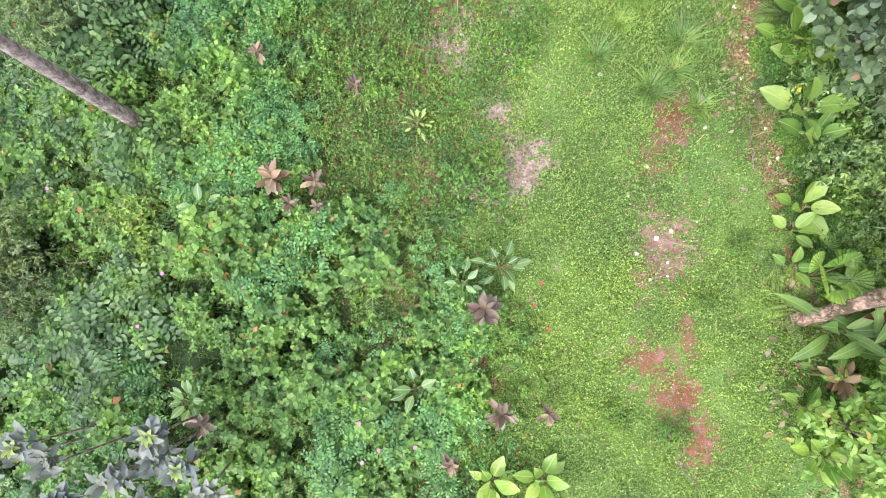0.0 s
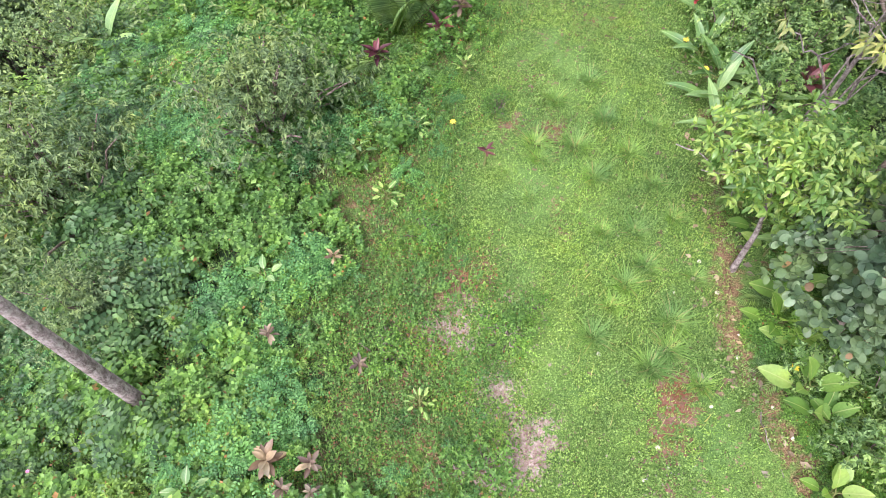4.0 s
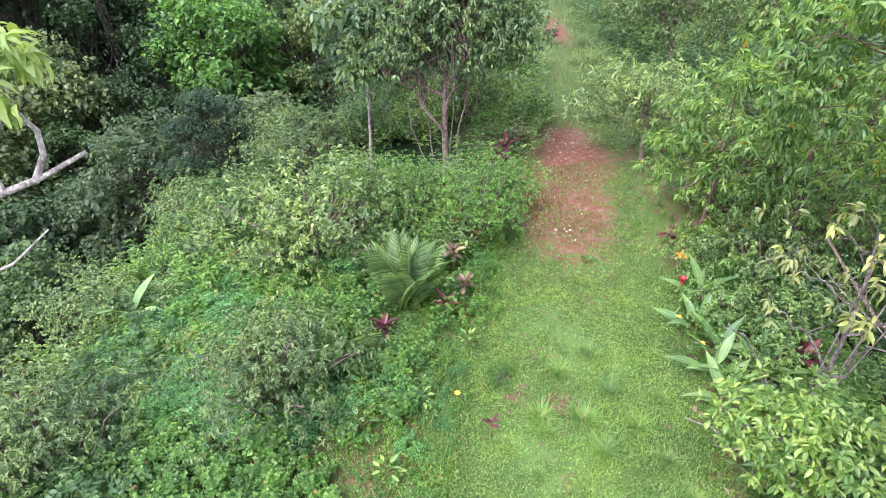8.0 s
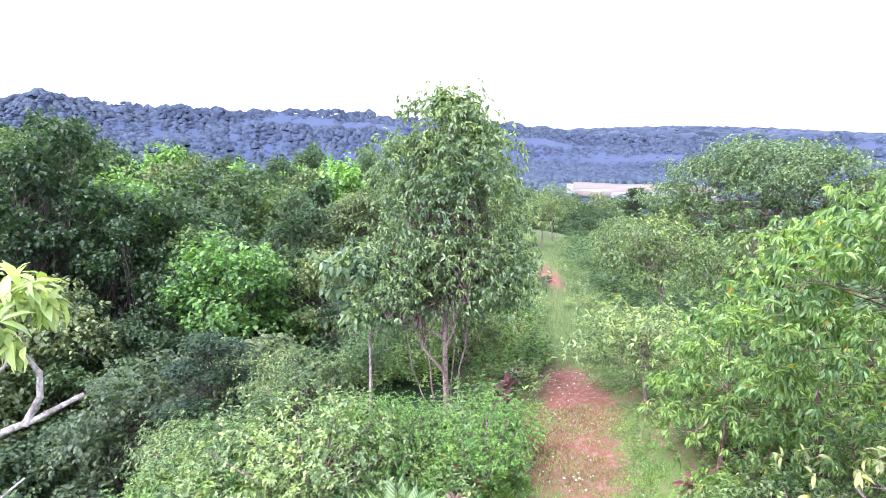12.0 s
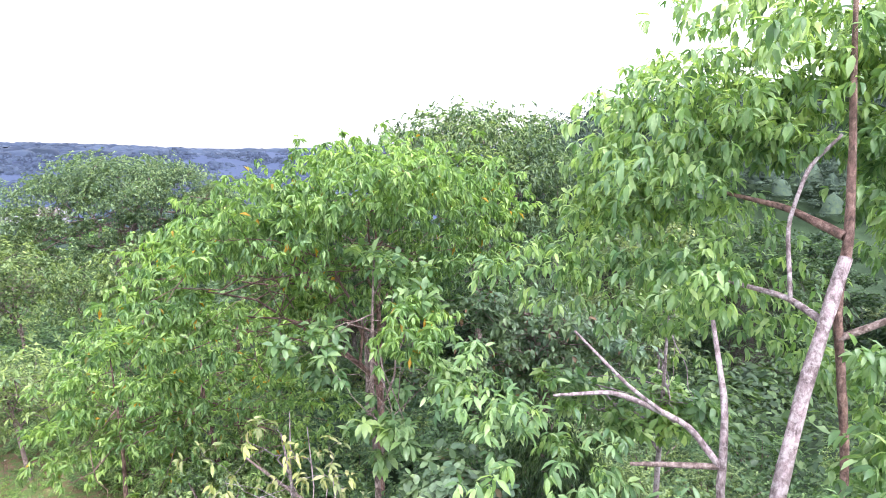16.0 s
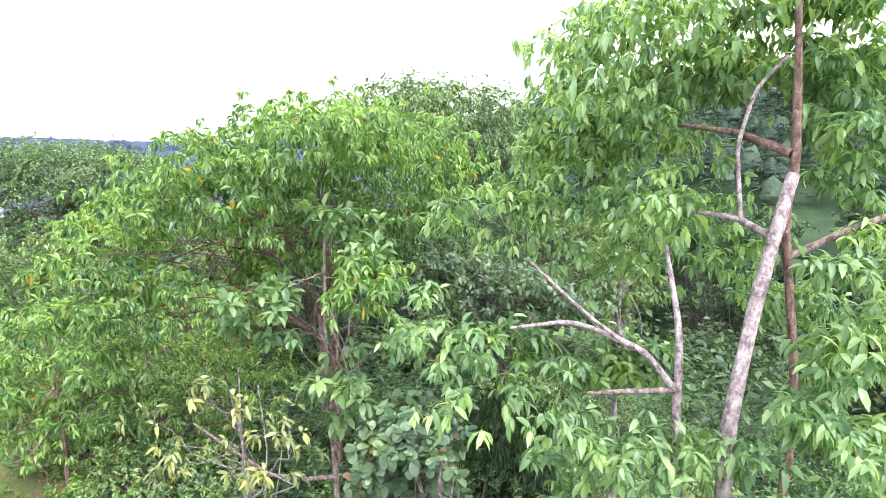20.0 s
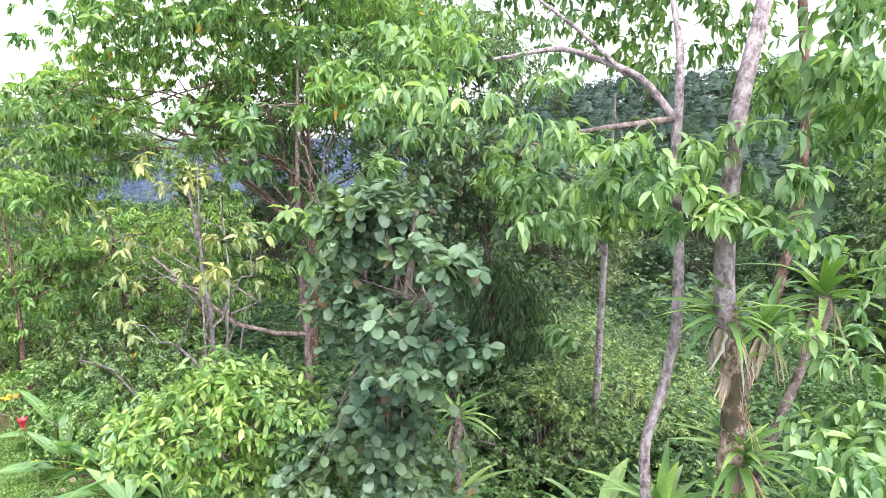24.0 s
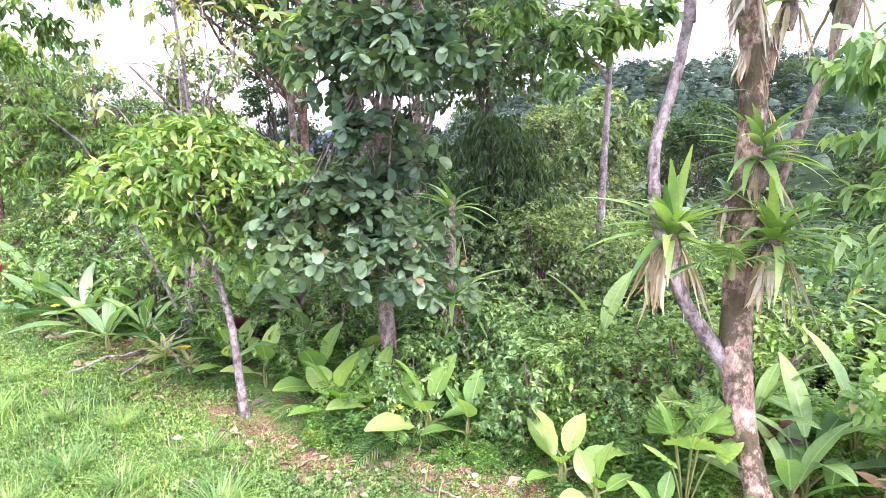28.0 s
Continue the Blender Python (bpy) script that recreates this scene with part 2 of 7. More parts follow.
M_TUFT = leaf_material("tussock_blade", (0.13, 0.24, 0.055), (0.22, 0.38, 0.09), (0.34, 0.49, 0.15), odd=(0.45, 0.37, 0.2), odd_share=0.06, rough=0.55, through_light=0.5, mute=0.1)
M_BUSH = leaf_material("bush_leaf", (0.055, 0.1, 0.032), (0.135, 0.21, 0.065), (0.26, 0.345, 0.12), rough=0.6)
M_EDGE = leaf_material("edge_shrub_leaf", (0.06, 0.125, 0.034), (0.17, 0.29, 0.08), (0.34, 0.48, 0.17), mute=0.12)
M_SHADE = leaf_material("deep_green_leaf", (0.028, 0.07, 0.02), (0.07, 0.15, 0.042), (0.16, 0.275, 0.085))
M_PINNATE = leaf_material("pinnate_weed_leaf", (0.03, 0.085, 0.02), (0.065, 0.155, 0.038), (0.14, 0.27, 0.075), rough=0.42)
M_BUSH_PALE = leaf_material("pale_bush_leaf", (0.062, 0.108, 0.036), (0.175, 0.262, 0.082), (0.345, 0.435, 0.165), mute=0.15)
M_BIG = leaf_material("tall_tree_leaf", (0.06, 0.115, 0.046), (0.135, 0.215, 0.088), (0.27, 0.36, 0.17), through_light=0.46)
M_DROOP = leaf_material("drooping_tree_leaf", (0.09, 0.175, 0.042), (0.195, 0.33, 0.08), (0.38, 0.52, 0.175), odd=(0.55, 0.3, 0.03), odd_share=0.004, through_light=0.54, mute=0.14)
M_FLAT = leaf_material("umbrella_tree_leaf", (0.05, 0.095, 0.042), (0.112, 0.182, 0.074), (0.235, 0.325, 0.135))
M_BROM_TREE = leaf_material("near_tree_leaf", (0.09, 0.185, 0.05), (0.19, 0.32, 0.088), (0.36, 0.48, 0.165), through_light=0.5, rough=0.36)
M_DARK = leaf_material("round_grey_leaf", (0.068, 0.115, 0.054), (0.12, 0.19, 0.088), (0.2, 0.28, 0.135), odd=(0.27, 0.16, 0.10), odd_share=0.02, rough=0.42, through_light=0.3, mute=0.12)
M_YELLOW = leaf_material("yellow_green_leaf", (0.075, 0.17, 0.02), (0.17, 0.31, 0.035), (0.37, 0.47, 0.08), rough=0.35)
M_GREY = leaf_material("grey_green_leaf", (0.085, 0.105, 0.1), (0.13, 0.15, 0.145), (0.185, 0.205, 0.195), through_light=0.12, by="object", mute=0.0)
M_TWIG = leaf_material("yellowing_leaf", (0.2, 0.24, 0.05), (0.32, 0.34, 0.08), (0.46, 0.42, 0.14))
M_FOREST = [
    leaf_material("forest_leaf_dark", (0.018, 0.048, 0.019), (0.036, 0.083, 0.033), (0.078, 0.137, 0.052), patch=0.06, by_tree=True),
    leaf_material("forest_leaf_mid", (0.034, 0.074, 0.026), (0.069, 0.130, 0.043), (0.130, 0.215, 0.068), patch=0.06, by_tree=True),
    leaf_material("forest_leaf_olive", (0.058, 0.098, 0.033), (0.124, 0.176, 0.065), (0.221, 0.273, 0.111), patch=0.06, by_tree=True),
    leaf_material("forest_leaf_bright", (0.058, 0.156, 0.026), (0.117, 0.260, 0.039), (0.195, 0.377, 0.065), patch=0.06, by_tree=True)]
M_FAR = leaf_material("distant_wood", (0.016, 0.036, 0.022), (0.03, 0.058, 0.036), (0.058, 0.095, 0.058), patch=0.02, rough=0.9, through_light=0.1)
# blue of the distance haze is painted into the next two leaf colours
M_HILL_HAZE = leaf_material("hazy_hill_wood", (0.017, 0.028, 0.054), (0.026, 0.04, 0.074), (0.04, 0.058, 0.098), patch=0.012, rough=0.95, through_light=0.0, mute=0.0, clumps=0.3)
M_SLOPE_HAZE = leaf_material("hazy_slope_wood", (0.014, 0.027, 0.04), (0.031, 0.05, 0.068), (0.058, 0.085, 0.1), patch=0.012, rough=0.95, through_light=0.0, mute=0.0, clumps=0.3)
M_CORD = leaf_material("brown_rosette_leaf", (0.09, 0.045, 0.035), (0.19, 0.11, 0.078), (0.34, 0.235, 0.15), rough=0.5, through_light=0.15, by="object")
M_CORD_RED = leaf_material("crimson_rosette_leaf", (0.07, 0.012, 0.022), (0.14, 0.022, 0.045), (0.23, 0.05, 0.08), rough=0.4, through_light=0.2, by="object")
M_CALA = leaf_material("broad_leaf_lime", (0.14, 0.28, 0.05), (0.24, 0.4, 0.075), (0.37, 0.5, 0.13), rough=0.4, by="object", veins=170, mute=0.1)
M_HELI = leaf_material("long_leaf_green", (0.09, 0.2, 0.055), (0.18, 0.32, 0.10), (0.29, 0.43, 0.16), rough=0.33, by="object", veins=220, mute=0.14)
M_BROM = leaf_material("strap_leaf", (0.11, 0.23, 0.034), (0.21, 0.37, 0.055), (0.36, 0.5, 0.085), rough=0.35, by="object")
M_DRY = leaf_material("dead_strap_leaf", (0.36, 0.22, 0.14), (0.54, 0.38, 0.26), (0.7, 0.56, 0.42), rough=0.7, by="object", through_light=0.3)
M_PALM = leaf_material("palm_leaflet", (0.13, 0.24, 0.055), (0.24, 0.38, 0.095), (0.38, 0.52, 0.17), rough=0.42)
M_BARK = bark_material("grey_brown_bark", (0.075, 0.05, 0.042), (0.19, 0.14, 0.125), (0.34, 0.27, 0.25))
M_BARK_PALE = bark_material("pale_lichen_bark", (0.10, 0.072, 0.074), (0.24, 0.185, 0.19), (0.39, 0.33, 0.34), lichen=0.4)
M_BARK_WHITE = bark_material("bleached_bark", (0.2, 0.17, 0.165), (0.4, 0.36, 0.355), (0.55, 0.5, 0.5))
M_ROUGH = leaf_material("rough_grass_blade", (0.075, 0.13, 0.034), (0.135, 0.205, 0.058), (0.23, 0.31, 0.105), odd=(0.34, 0.28, 0.16), odd_share=0.08, rough=0.6)
M_LIME = leaf_material("lime_shoot_leaf", (0.2, 0.28, 0.05), (0.33, 0.43, 0.09), (0.48, 0.55, 0.16))
M_BARK_MOSS = bark_material("mossy_pale_bark", (0.09, 0.052, 0.04), (0.33, 0.215, 0.17), (0.54, 0.4, 0.335), moss=0.85, lichen=0.15)
M_BARK_RED = bark_material("reddish_brown_bark", (0.06, 0.034, 0.028), (0.16, 0.092, 0.075), (0.28, 0.185, 0.155))
M_BARK_DARK = bark_material("dark_forest_bark", (0.02, 0.016, 0.013), (0.06, 0.05, 0.042), (0.13, 0.115, 0.1))
M_STEM = plain_material("green_stem", [(0.3, (0.09, 0.11, 0.03)), (0.7, (0.2, 0.2, 0.07))])
M_STONE = plain_material("pale_stone", [(0.3, (0.42, 0.36, 0.3)), (0.7, (0.7, 0.64, 0.57))], 30)
M_PINK = plain_material("pink_petal", [(0.3, (0.45, 0.1, 0.25)), (0.7, (0.65, 0.25, 0.42))], 30, 0.6)
M_ORANGE = plain_material("orange_bract", [(0.3, (0.6, 0.2, 0.02)), (0.7, (0.75, 0.38, 0.03))], 30, 0.5)
M_YELLOWF = plain_material("yellow_petal", [(0.3, (0.7, 0.48, 0.03)), (0.7, (0.8, 0.62, 0.08))], 30, 0.6)
M_RED = plain_material("red_bract", [(0.3, (0.35, 0.02, 0.03)), (0.7, (0.5, 0.06, 0.08))], 30, 0.5)
M_SAND = plain_material("river_sand", [(0.3, (0.095, 0.08, 0.068)), (0.7, (0.15, 0.125, 0.11))], 0.03)
M_WATER = plain_material("pale_river_water", [(0.3, (0.12, 0.118, 0.122)), (0.7, (0.17, 0.165, 0.17))], 0.02, 0.6)
M_LITTER = leaf_material("fallen_leaf", (0.12, 0.07, 0.04), (0.22, 0.13, 0.085), (0.4, 0.28, 0.2), rough=0.7, through_light=0.1)
M_GRAVEL = leaf_material("red_grit", (0.12, 0.05, 0.035), (0.22, 0.11, 0.085), (0.42, 0.33, 0.3), rough=0.9, through_light=0.0)


# ---- geometry helpers ----
class Geo:
    """Gathers pieces of surface and turns them into one mesh."""

    def __init__(self):
        self.v, self.f, self.n = [], [], 0

    def add(self, v, f):
        v, f = np.asarray(v, float).reshape(-1, 3), np.asarray(f, int)
        self.v.append(v)
        self.f.append(f + self.n)
        self.n += len(v)
        return self

    def mesh(self, name, mat, smooth=True):
        me = bpy.data.meshes.new(name)
        v = np.concatenate(self.v)
        me.vertices.add(len(v))
        me.vertices.foreach_set("co", v.ravel())
        flat = np.concatenate([f.ravel() for f in self.f])
        sizes = np.concatenate([np.full(len(f), f.shape[1]) for f in self.f])
        me.loops.add(len(flat))
        me.loops.foreach_set("vertex_index", flat)
        me.polygons.add(len(sizes))
        me.polygons.foreach_set("loop_start", np.concatenate([[0], np.cumsum(sizes)[:-1]]))
        me.polygons.foreach_set("use_smooth", np.full(len(sizes), smooth))
        me.materials.append(mat)
        me.update(calc_edges=True)
        return me


def part(name, me, parent, label="", at=None):
    """One mesh object under a thing or under a part."""
    ob = new(name, me)
    ob.parent = parent
    if at is not None:
        ob.matrix_basis = at
    return tagged(ob, label)


def thing(name, x, y, z, label, category, group="", kind="", turn=0.0, size=1.0):
    ob = new(name)
    ob.empty_display_size = 0.2
    ob.matrix_basis = pose(x, y, z, 0, 0, turn) @ Matrix.Scale(size, 4)
    return tagged(ob, label, category, group, kind)


def unit(v):
    return v / np.maximum(np.linalg.norm(v, axis=-1, keepdims=True), 1e-9)


def turns(d, roll=None):
    """Turns that lay a leaf's length (+y) along d with its upper face (+z) up."""
    y = unit(np.asarray(d, float))
    ref = np.where(np.abs(y[:, 2:]) > 0.97, [[1.0, 0, 0]], [[0, 0, 1.0]])
    x = unit(np.cross(y, ref))
    z = np.cross(x, y)
    if roll is not None:
        c, s = np.cos(roll)[:, None], np.sin(roll)[:, None]
        x, z = c * x + s * z, c * z - s * x
    return np.stack([x, y, z], -1)


def scattered(tv, tf, o, r, s):
    """Copies of a template's points and faces at places o, turns r and sizes s."""
    s = np.asarray(s, float).reshape(len(o), -1)
    v = o[:, None] + np.einsum("nij,nkj->nki", r, tv[None] * s[:, None])
    f = tf[None] + (np.arange(len(o)) * len(tv))[:, None, None]
    return v.reshape(-1, 3), f.reshape(-1, tf.shape[1])


def small_leaf(w=0.28, fold=0.08, droop=0.12):
    return np.array([[0, 0, 0], [-w, 0.48, fold], [0, 1, -droop], [w, 0.48, fold]]), np.array([[0, 3, 2], [0, 2, 1]])


def triple_leaf(w=0.12, spread=0.6):
    """Three slender leaflets from one point."""
    v, f = [[0, 0, 0]], []
    for i, (a, z) in enumerate(((-spread, -.15), (0, .05), (spread, -.15))):
        c, s = math.cos(a), math.sin(a)
        v += [[s - w * c, c * .8 + w * s, z], [s * 1.1 + w * c, c - w * s, z]]
        f.append([0, 2 * i + 2, 2 * i + 1])
    return np.array(v), np.array(f)


def dart(w=0.3):
    """The smallest leaf: one folded sliver."""
    return np.array([[0, 0, 0], [-w, 0.7, 0.06], [w, 0.8, -0.02]]), np.array([[0, 2, 1]])


def full_leaf(w=0.2, fold=0.05, droop=0.25):
    v = [[0, 0, 0], [-w * .85, .3, fold + .02], [0, .3, .02], [w * .85, .3, fold + .02],
         [-w * .8, .68, fold - droop * .3], [0, .68, -droop * .35], [w * .8, .68, fold - droop * .3], [0, 1, -droop]]
    f = [[0, 2, 1], [0, 3, 2], [1, 2, 5], [1, 5, 4], [2, 3, 6], [2, 6, 5], [4, 5, 7], [5, 6, 7]]
    return np.array(v), np.array(f)


def disc_leaf(w=0.36, fold=0.05, droop=0.15):
    """A leathery leaf, nearly as broad as long, with a blunt tip."""
    v = [[0, 0, 0], [-w * .8, .22, fold], [0, .25, 0], [w * .8, .22, fold], [-w, .55, fold], [0, .55, -droop * .3], [w, .55, fold],
         [-w * .72, .86, fold * .4 - droop * .6], [0, 1, -droop], [w * .72, .86, fold * .4 - droop * .6]]
    f = [[0, 2, 1], [0, 3, 2], [1, 2, 5], [1, 5, 4], [2, 3, 6], [2, 6, 5], [4, 5, 8], [4, 8, 7], [5, 6, 9], [5, 9, 8]]
    return np.array(v), np.array(f)


def blade(w=0.03, bend=0.5, n=4):
    v, f = [], []
    for i in range(n):
        t = i / (n - 1)
        wd = w * (1 - t) ** 0.7
        y, z = bend * t * t, t * (1 - 0.3 * bend * t)
        v += [[-wd, y, z], [wd, y, z]]
        if i:
            f.append([2 * i - 2, 2 * i - 1, 2 * i + 1, 2 * i])
    return np.array(v), np.array(f)


def tube(pts, radii, sides=6, rng=None, rough=0.0):
    pts = np.asarray(pts, float)
    radii = np.broadcast_to(np.asarray(radii, float), (len(pts),))
    tan = unit(np.gradient(pts, axis=0))
    ref = np.array([1.0, 0.02, 0]) if abs(tan[0, 0]) < 0.8 else np.array([0, 1.0, 0.02])
    a = unit(np.cross(tan, ref))
    b = np.cross(tan, a)
    ang = np.arange(sides) * 2 * np.pi / sides
    r = radii[:, None] * np.ones(sides)
    if rng is not None:
        r = r * (1 + rough * rng.standard_normal(r.shape))
    v = pts[:, None] + r[..., None] * (np.cos(ang)[None, :, None] * a[:, None] + np.sin(ang)[None, :, None] * b[:, None])
    i, j = np.meshgrid(np.arange(len(pts) - 1), np.arange(sides), indexing="ij")
    k = (j + 1) % sides
    f = np.stack([i * sides + j, i * sides + k, (i + 1) * sides + k, (i + 1) * sides + j], -1).reshape(-1, 4)
    return v.reshape(-1, 3), f


def curve_pts(p0, p1, bow=(0, 0, 0), n=7, rng=None, wob=0.0):
    t = np.linspace(0, 1, n)[:, None]
    p = np.asarray(p0, float) * (1 - t) + np.asarray(p1, float) * t + np.asarray(bow, float) * (4 * t * (1 - t))
    if rng is not None:
        w = rng.standard_normal((n, 3)) * wob
        w[0] = w[-1] = 0
        p = p + w
    return p


# ---- the lie of the land ----
def smooth_step(a, b, x):
    t = np.clip((x - a) / (b - a), 0, 1)
    return t * t * (3 - 2 * t)


BANK_AZ, BANK_R = [-60, -39, -34, -28, -20.5, -11.8, -7, 0], [9, 10, 11.5, 13, 14.2, 14.5, 16, 22]


def ground(x, y):
    """Height of the ridge and of the land round it."""
    x, y = np.asarray(x, float), np.asarray(y, float)
    z = 0.13 * np.clip(x, -3, 4.5) + 0.04 * np.clip(y, -8, 9) - 0.02 * np.clip(y - 9, 0, 60)
    dl = np.maximum(0, -2.6 - x)
    z = z - 0.55 * dl * dl / (dl + 2.0)
    dr = np.maximum(0, x - 5.2)
    z = z - 0.28 * dr * dr / (dr + 4.0)
    df = np.maximum(0, y - 37)
    z = z - 0.34 * df * df / (df + 8.0)
    db = np.maximum(0, -25 - y)
    z = z - 0.2 * db
    reach = np.hypot(x, y)
    turn = np.degrees(np.arctan2(x, y))
    rim = np.interp(turn, BANK_AZ, BANK_R)
    z = z - 9.0 * smooth_step(0, 10, reach - rim) * smooth_step(-100, -60, turn) * smooth_step(-3, -9, turn)
    z = np.maximum(z, -13 - 12 * smooth_step(-5, 25, x) * smooth_step(30, 70, y) + 1.5 * np.sin(x * 0.06) * np.cos(y * 0.05))
    r = np.hypot(x, y)
    az = np.degrees(np.arctan2(x, y))
    far = -50 + 3 * np.sin(x * 0.011) * np.sin(y * 0.013)
    crest = np.interp(az, [-180, -75, -48, -40, -31.5, -27, -21, -14, -7, -2, 4, 9, 14, 20, 28, 40, 55, 75, 95, 120, 180],
                      [.01, .0, .0, .004, .046, .03, .018, .018, .012, .010, .006, -.004, -.013, -.018, -.026, -.022, -.016, .01, .02, .02, .01])
    crest = crest + 0.002 * np.sin(az * 1.9) + 0.0015 * np.sin(az * 4.3 + 1)
    start = np.interp(az, [-180, -60, -5, 8, 24, 60, 90, 180], [300, 330, 420, 800, 850, 850, 500, 300])
    top = 6.5 + crest * (start + 500)
    rise = smooth_step(0, 1, (r - start) / 520) * (1 - 0.5 * smooth_step(0, 1, (r - start - 700) / 900))
    hills = far + np.maximum(0, top + 50) * rise
    ripple = 7 * np.sin(x * 0.021 + 2 * np.sin(y * 0.009)) * np.sin(y * 0.017 + 1)
    hills = hills + (ripple + 9 * np.sin(r * 0.03 + 2.5 * np.sin(az * 0.16))) * rise
    ring = 6.5 + 3300 * (-0.012 + 0.012 * np.clip(np.sin(np.radians(az * 6 - 40)), 0, 1))
    hills = np.where(r > 2300, np.maximum(hills, -50 + (ring + 50) * smooth_step(2300, 3300, r)), hills)
    right_hill = 28 * np.exp(-((r - 150) / 60) ** 2) * smooth_step(54, 66, az) * smooth_step(160, 120, az)
    z = z + right_hill
    hills = hills + right_hill
    k = smooth_step(100, 330, r)
    return z * (1 - k) + hills * k


LAWN_Y = [-9, -2, -.7, .5, 1.3, 2.5, 4.3, 5.4, 6.4, 7.8, 8.7, 13.4, 18, 24, 34]
LAWN_L = [.9, .85, .97, .75, .45, .75, .3, .35, .6, 1.24, 1.58, 2.6, 3.5, 4.5, 6.5]
LAWN_R = [3.2, 3.28, 3.4, 3.4, 3.2, 3.0, 3.37, 3.5, 3.5, 3.46, 3.5, 3.97, 4.6, 5.3, 7.6]


def lawn(x, y):
    """How far inside the mown track a place lies, in metres; below 0 outside it."""
    x, y = np.asarray(x, float), np.asarray(y, float)
    w = 0.12 * np.sin(y * 3.1 + x) + 0.08 * np.sin(y * 7.7)
    return np.minimum(x - np.interp(y, LAWN_Y, LAWN_L), np.interp(y, LAWN_Y, LAWN_R) - x) + w


# x, y, half width, half length, strength of the worn earth
BARE = [(.62, 1.95, .34, .32, .8), (.9, 1.42, .38, .34, .9), (.62, 1.2, .34, .28, .85), (.75, 1.7, .2, .3, .7), (2.45, 1.82, .25, .35, .95), (2.26, 1.4, .25, .3, .7), (2.3, .45, .33, .45, .9),
        (2.2, .95, .15, .3, .6), (2.05, -.7, .3, .25, .85), (2.33, -1.05, .28, .25, 1.1), (2.5, -1.5, .22, .3, .95), (2.45, -.4, .13, .35, .8), (2.05, .15, .12, .25, .7),
        (1.56, 5.4, .3, .35, .75), (1.05, 5.6, .25, .3, .6), (.55, 3.5, .25, .4, .6), (.0, 2.75, .5, .4, .85), (-.5, 2.6, .4, .35, .75), (.35, 3.3, .4, .4, .8), (1.55, 4.0, .15, .3, .5), (.9, 3.0, .2, .25, .45),
        (2.45, 10.2, 1.1, 2.1, 1.25), (3.1, 12.1, .9, 2.0, 1.25), (3.05, 13.4, .75, .9, 1.1), (2.2, 9.1, .85, .6, .8), (2.0, 10.8, .7, .8, .7), (4.75, 24, .45, 2.2, 1.2), (2.4, 7.3, .5, .4, .5), (1.4, 6.3, .25, .4, .4)]


def grid_axis(lo, hi, step, reach, growth=1.13):
    mid = np.arange(lo, hi, step)
    up, d = [hi], step
    while up[-1] < reach:
        d *= growth
        up.append(up[-1] + d)
    down, d = [lo], step
    while down[-1] > -reach:
        d *= growth
        down.append(down[-1] - d)
    return np.array(down[:0:-1] + list(mid) + up)


def build_ground():
    xs, ys = grid_axis(-2, 5, 0.075, 4300), grid_axis(-3, 15, 0.085, 4300)
    x, y = np.meshgrid(xs, ys)
    z = ground(x, y)
    near = np.exp(-np.maximum(0, np.hypot(x, y - 5) - 14) / 6)
    z = z + near * (0.03 * np.sin(x * 2.3 + y) * np.sin(y * 1.7) + 0.012 * np.sin(x * 9 + 3 * np.sin(y * 5)))
    bare = np.zeros_like(x)
    for bx, by, rx, ry, s in BARE:
        bare = np.maximum(bare, s * np.exp(-(((x - bx) / rx) ** 2 + ((y - by) / ry) ** 2)))
    z = z - 0.02 * np.clip(bare, 0, 1)
    inside = lawn(x, y)
    litter = np.exp(-((x - np.interp(y, LAWN_Y, LAWN_R) - 0.12) / 0.28) ** 2) * ((y < 5.5) & (y > -.5)) * 0.62
    litter = np.maximum(litter, np.clip(-inside * 0.9, 0, 0.5) * near)
    # floor darkens from 0.9 m off the track, with weed shade in its colour
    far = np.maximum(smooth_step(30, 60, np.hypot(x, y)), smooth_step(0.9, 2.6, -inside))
    g, w = Geo(), len(xs)
    i, j = np.meshgrid(np.arange(len(ys) - 1), np.arange(w - 1), indexing="ij")
    k = (i * w + j).ravel()
    g.add(np.stack([x, y, z], -1), np.stack([k, k + 1, k + w + 1, k + w], -1))
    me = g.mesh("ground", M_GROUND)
    dusty = smooth_step(1.5, 1.15, x) * smooth_step(3.4, 2.8, y) + 0.55 * np.exp(-((x - 2.35) / .5) ** 2 - ((y - .5) / .55) ** 2) 
    # the last mask is painted distance haze, setting in from 240 m
    for name, a in (("bare", bare), ("dusty", dusty), ("rank", 0.8 * smooth_step(9, 15, y)), ("litter", litter), ("far", far), ("remote_haze", smooth_step(240, 420, np.hypot(x, y)))):
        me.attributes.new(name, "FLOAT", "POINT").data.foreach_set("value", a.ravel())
    tagged(new("ground", me), "grassy ridge track with worn red earth patches", "ground", kind="structure")


build_ground()


# ---- plants: shared builders ----
def herb(rng, n, height, spread, leaf, size, droop=0.3):
    """A weed: a few stems with leaves all the way up, as points and triangles."""
    tv, tf = leaf
    t = rng.random(n) ** 0.7
    stem = rng.integers(0, max(3, n // 12), n)
    az = stem * 2.4 + rng.random(n) * 0.5
    lean = spread * t
    o = np.stack([np.cos(az) * lean, np.sin(az) * lean, height * t * (0.8 + 0.4 * rng.random(n))], -1)
    a2 = rng.random(n) * 6.283
    d = np.stack([np.cos(a2), np.sin(a2), 0.35 - droop + 0.5 * rng.standard_normal(n)], -1)
    return scattered(tv, tf, o, turns(d, rng.standard_normal(n) * 0.4), size * (0.6 + 0.8 * rng.random(n)))


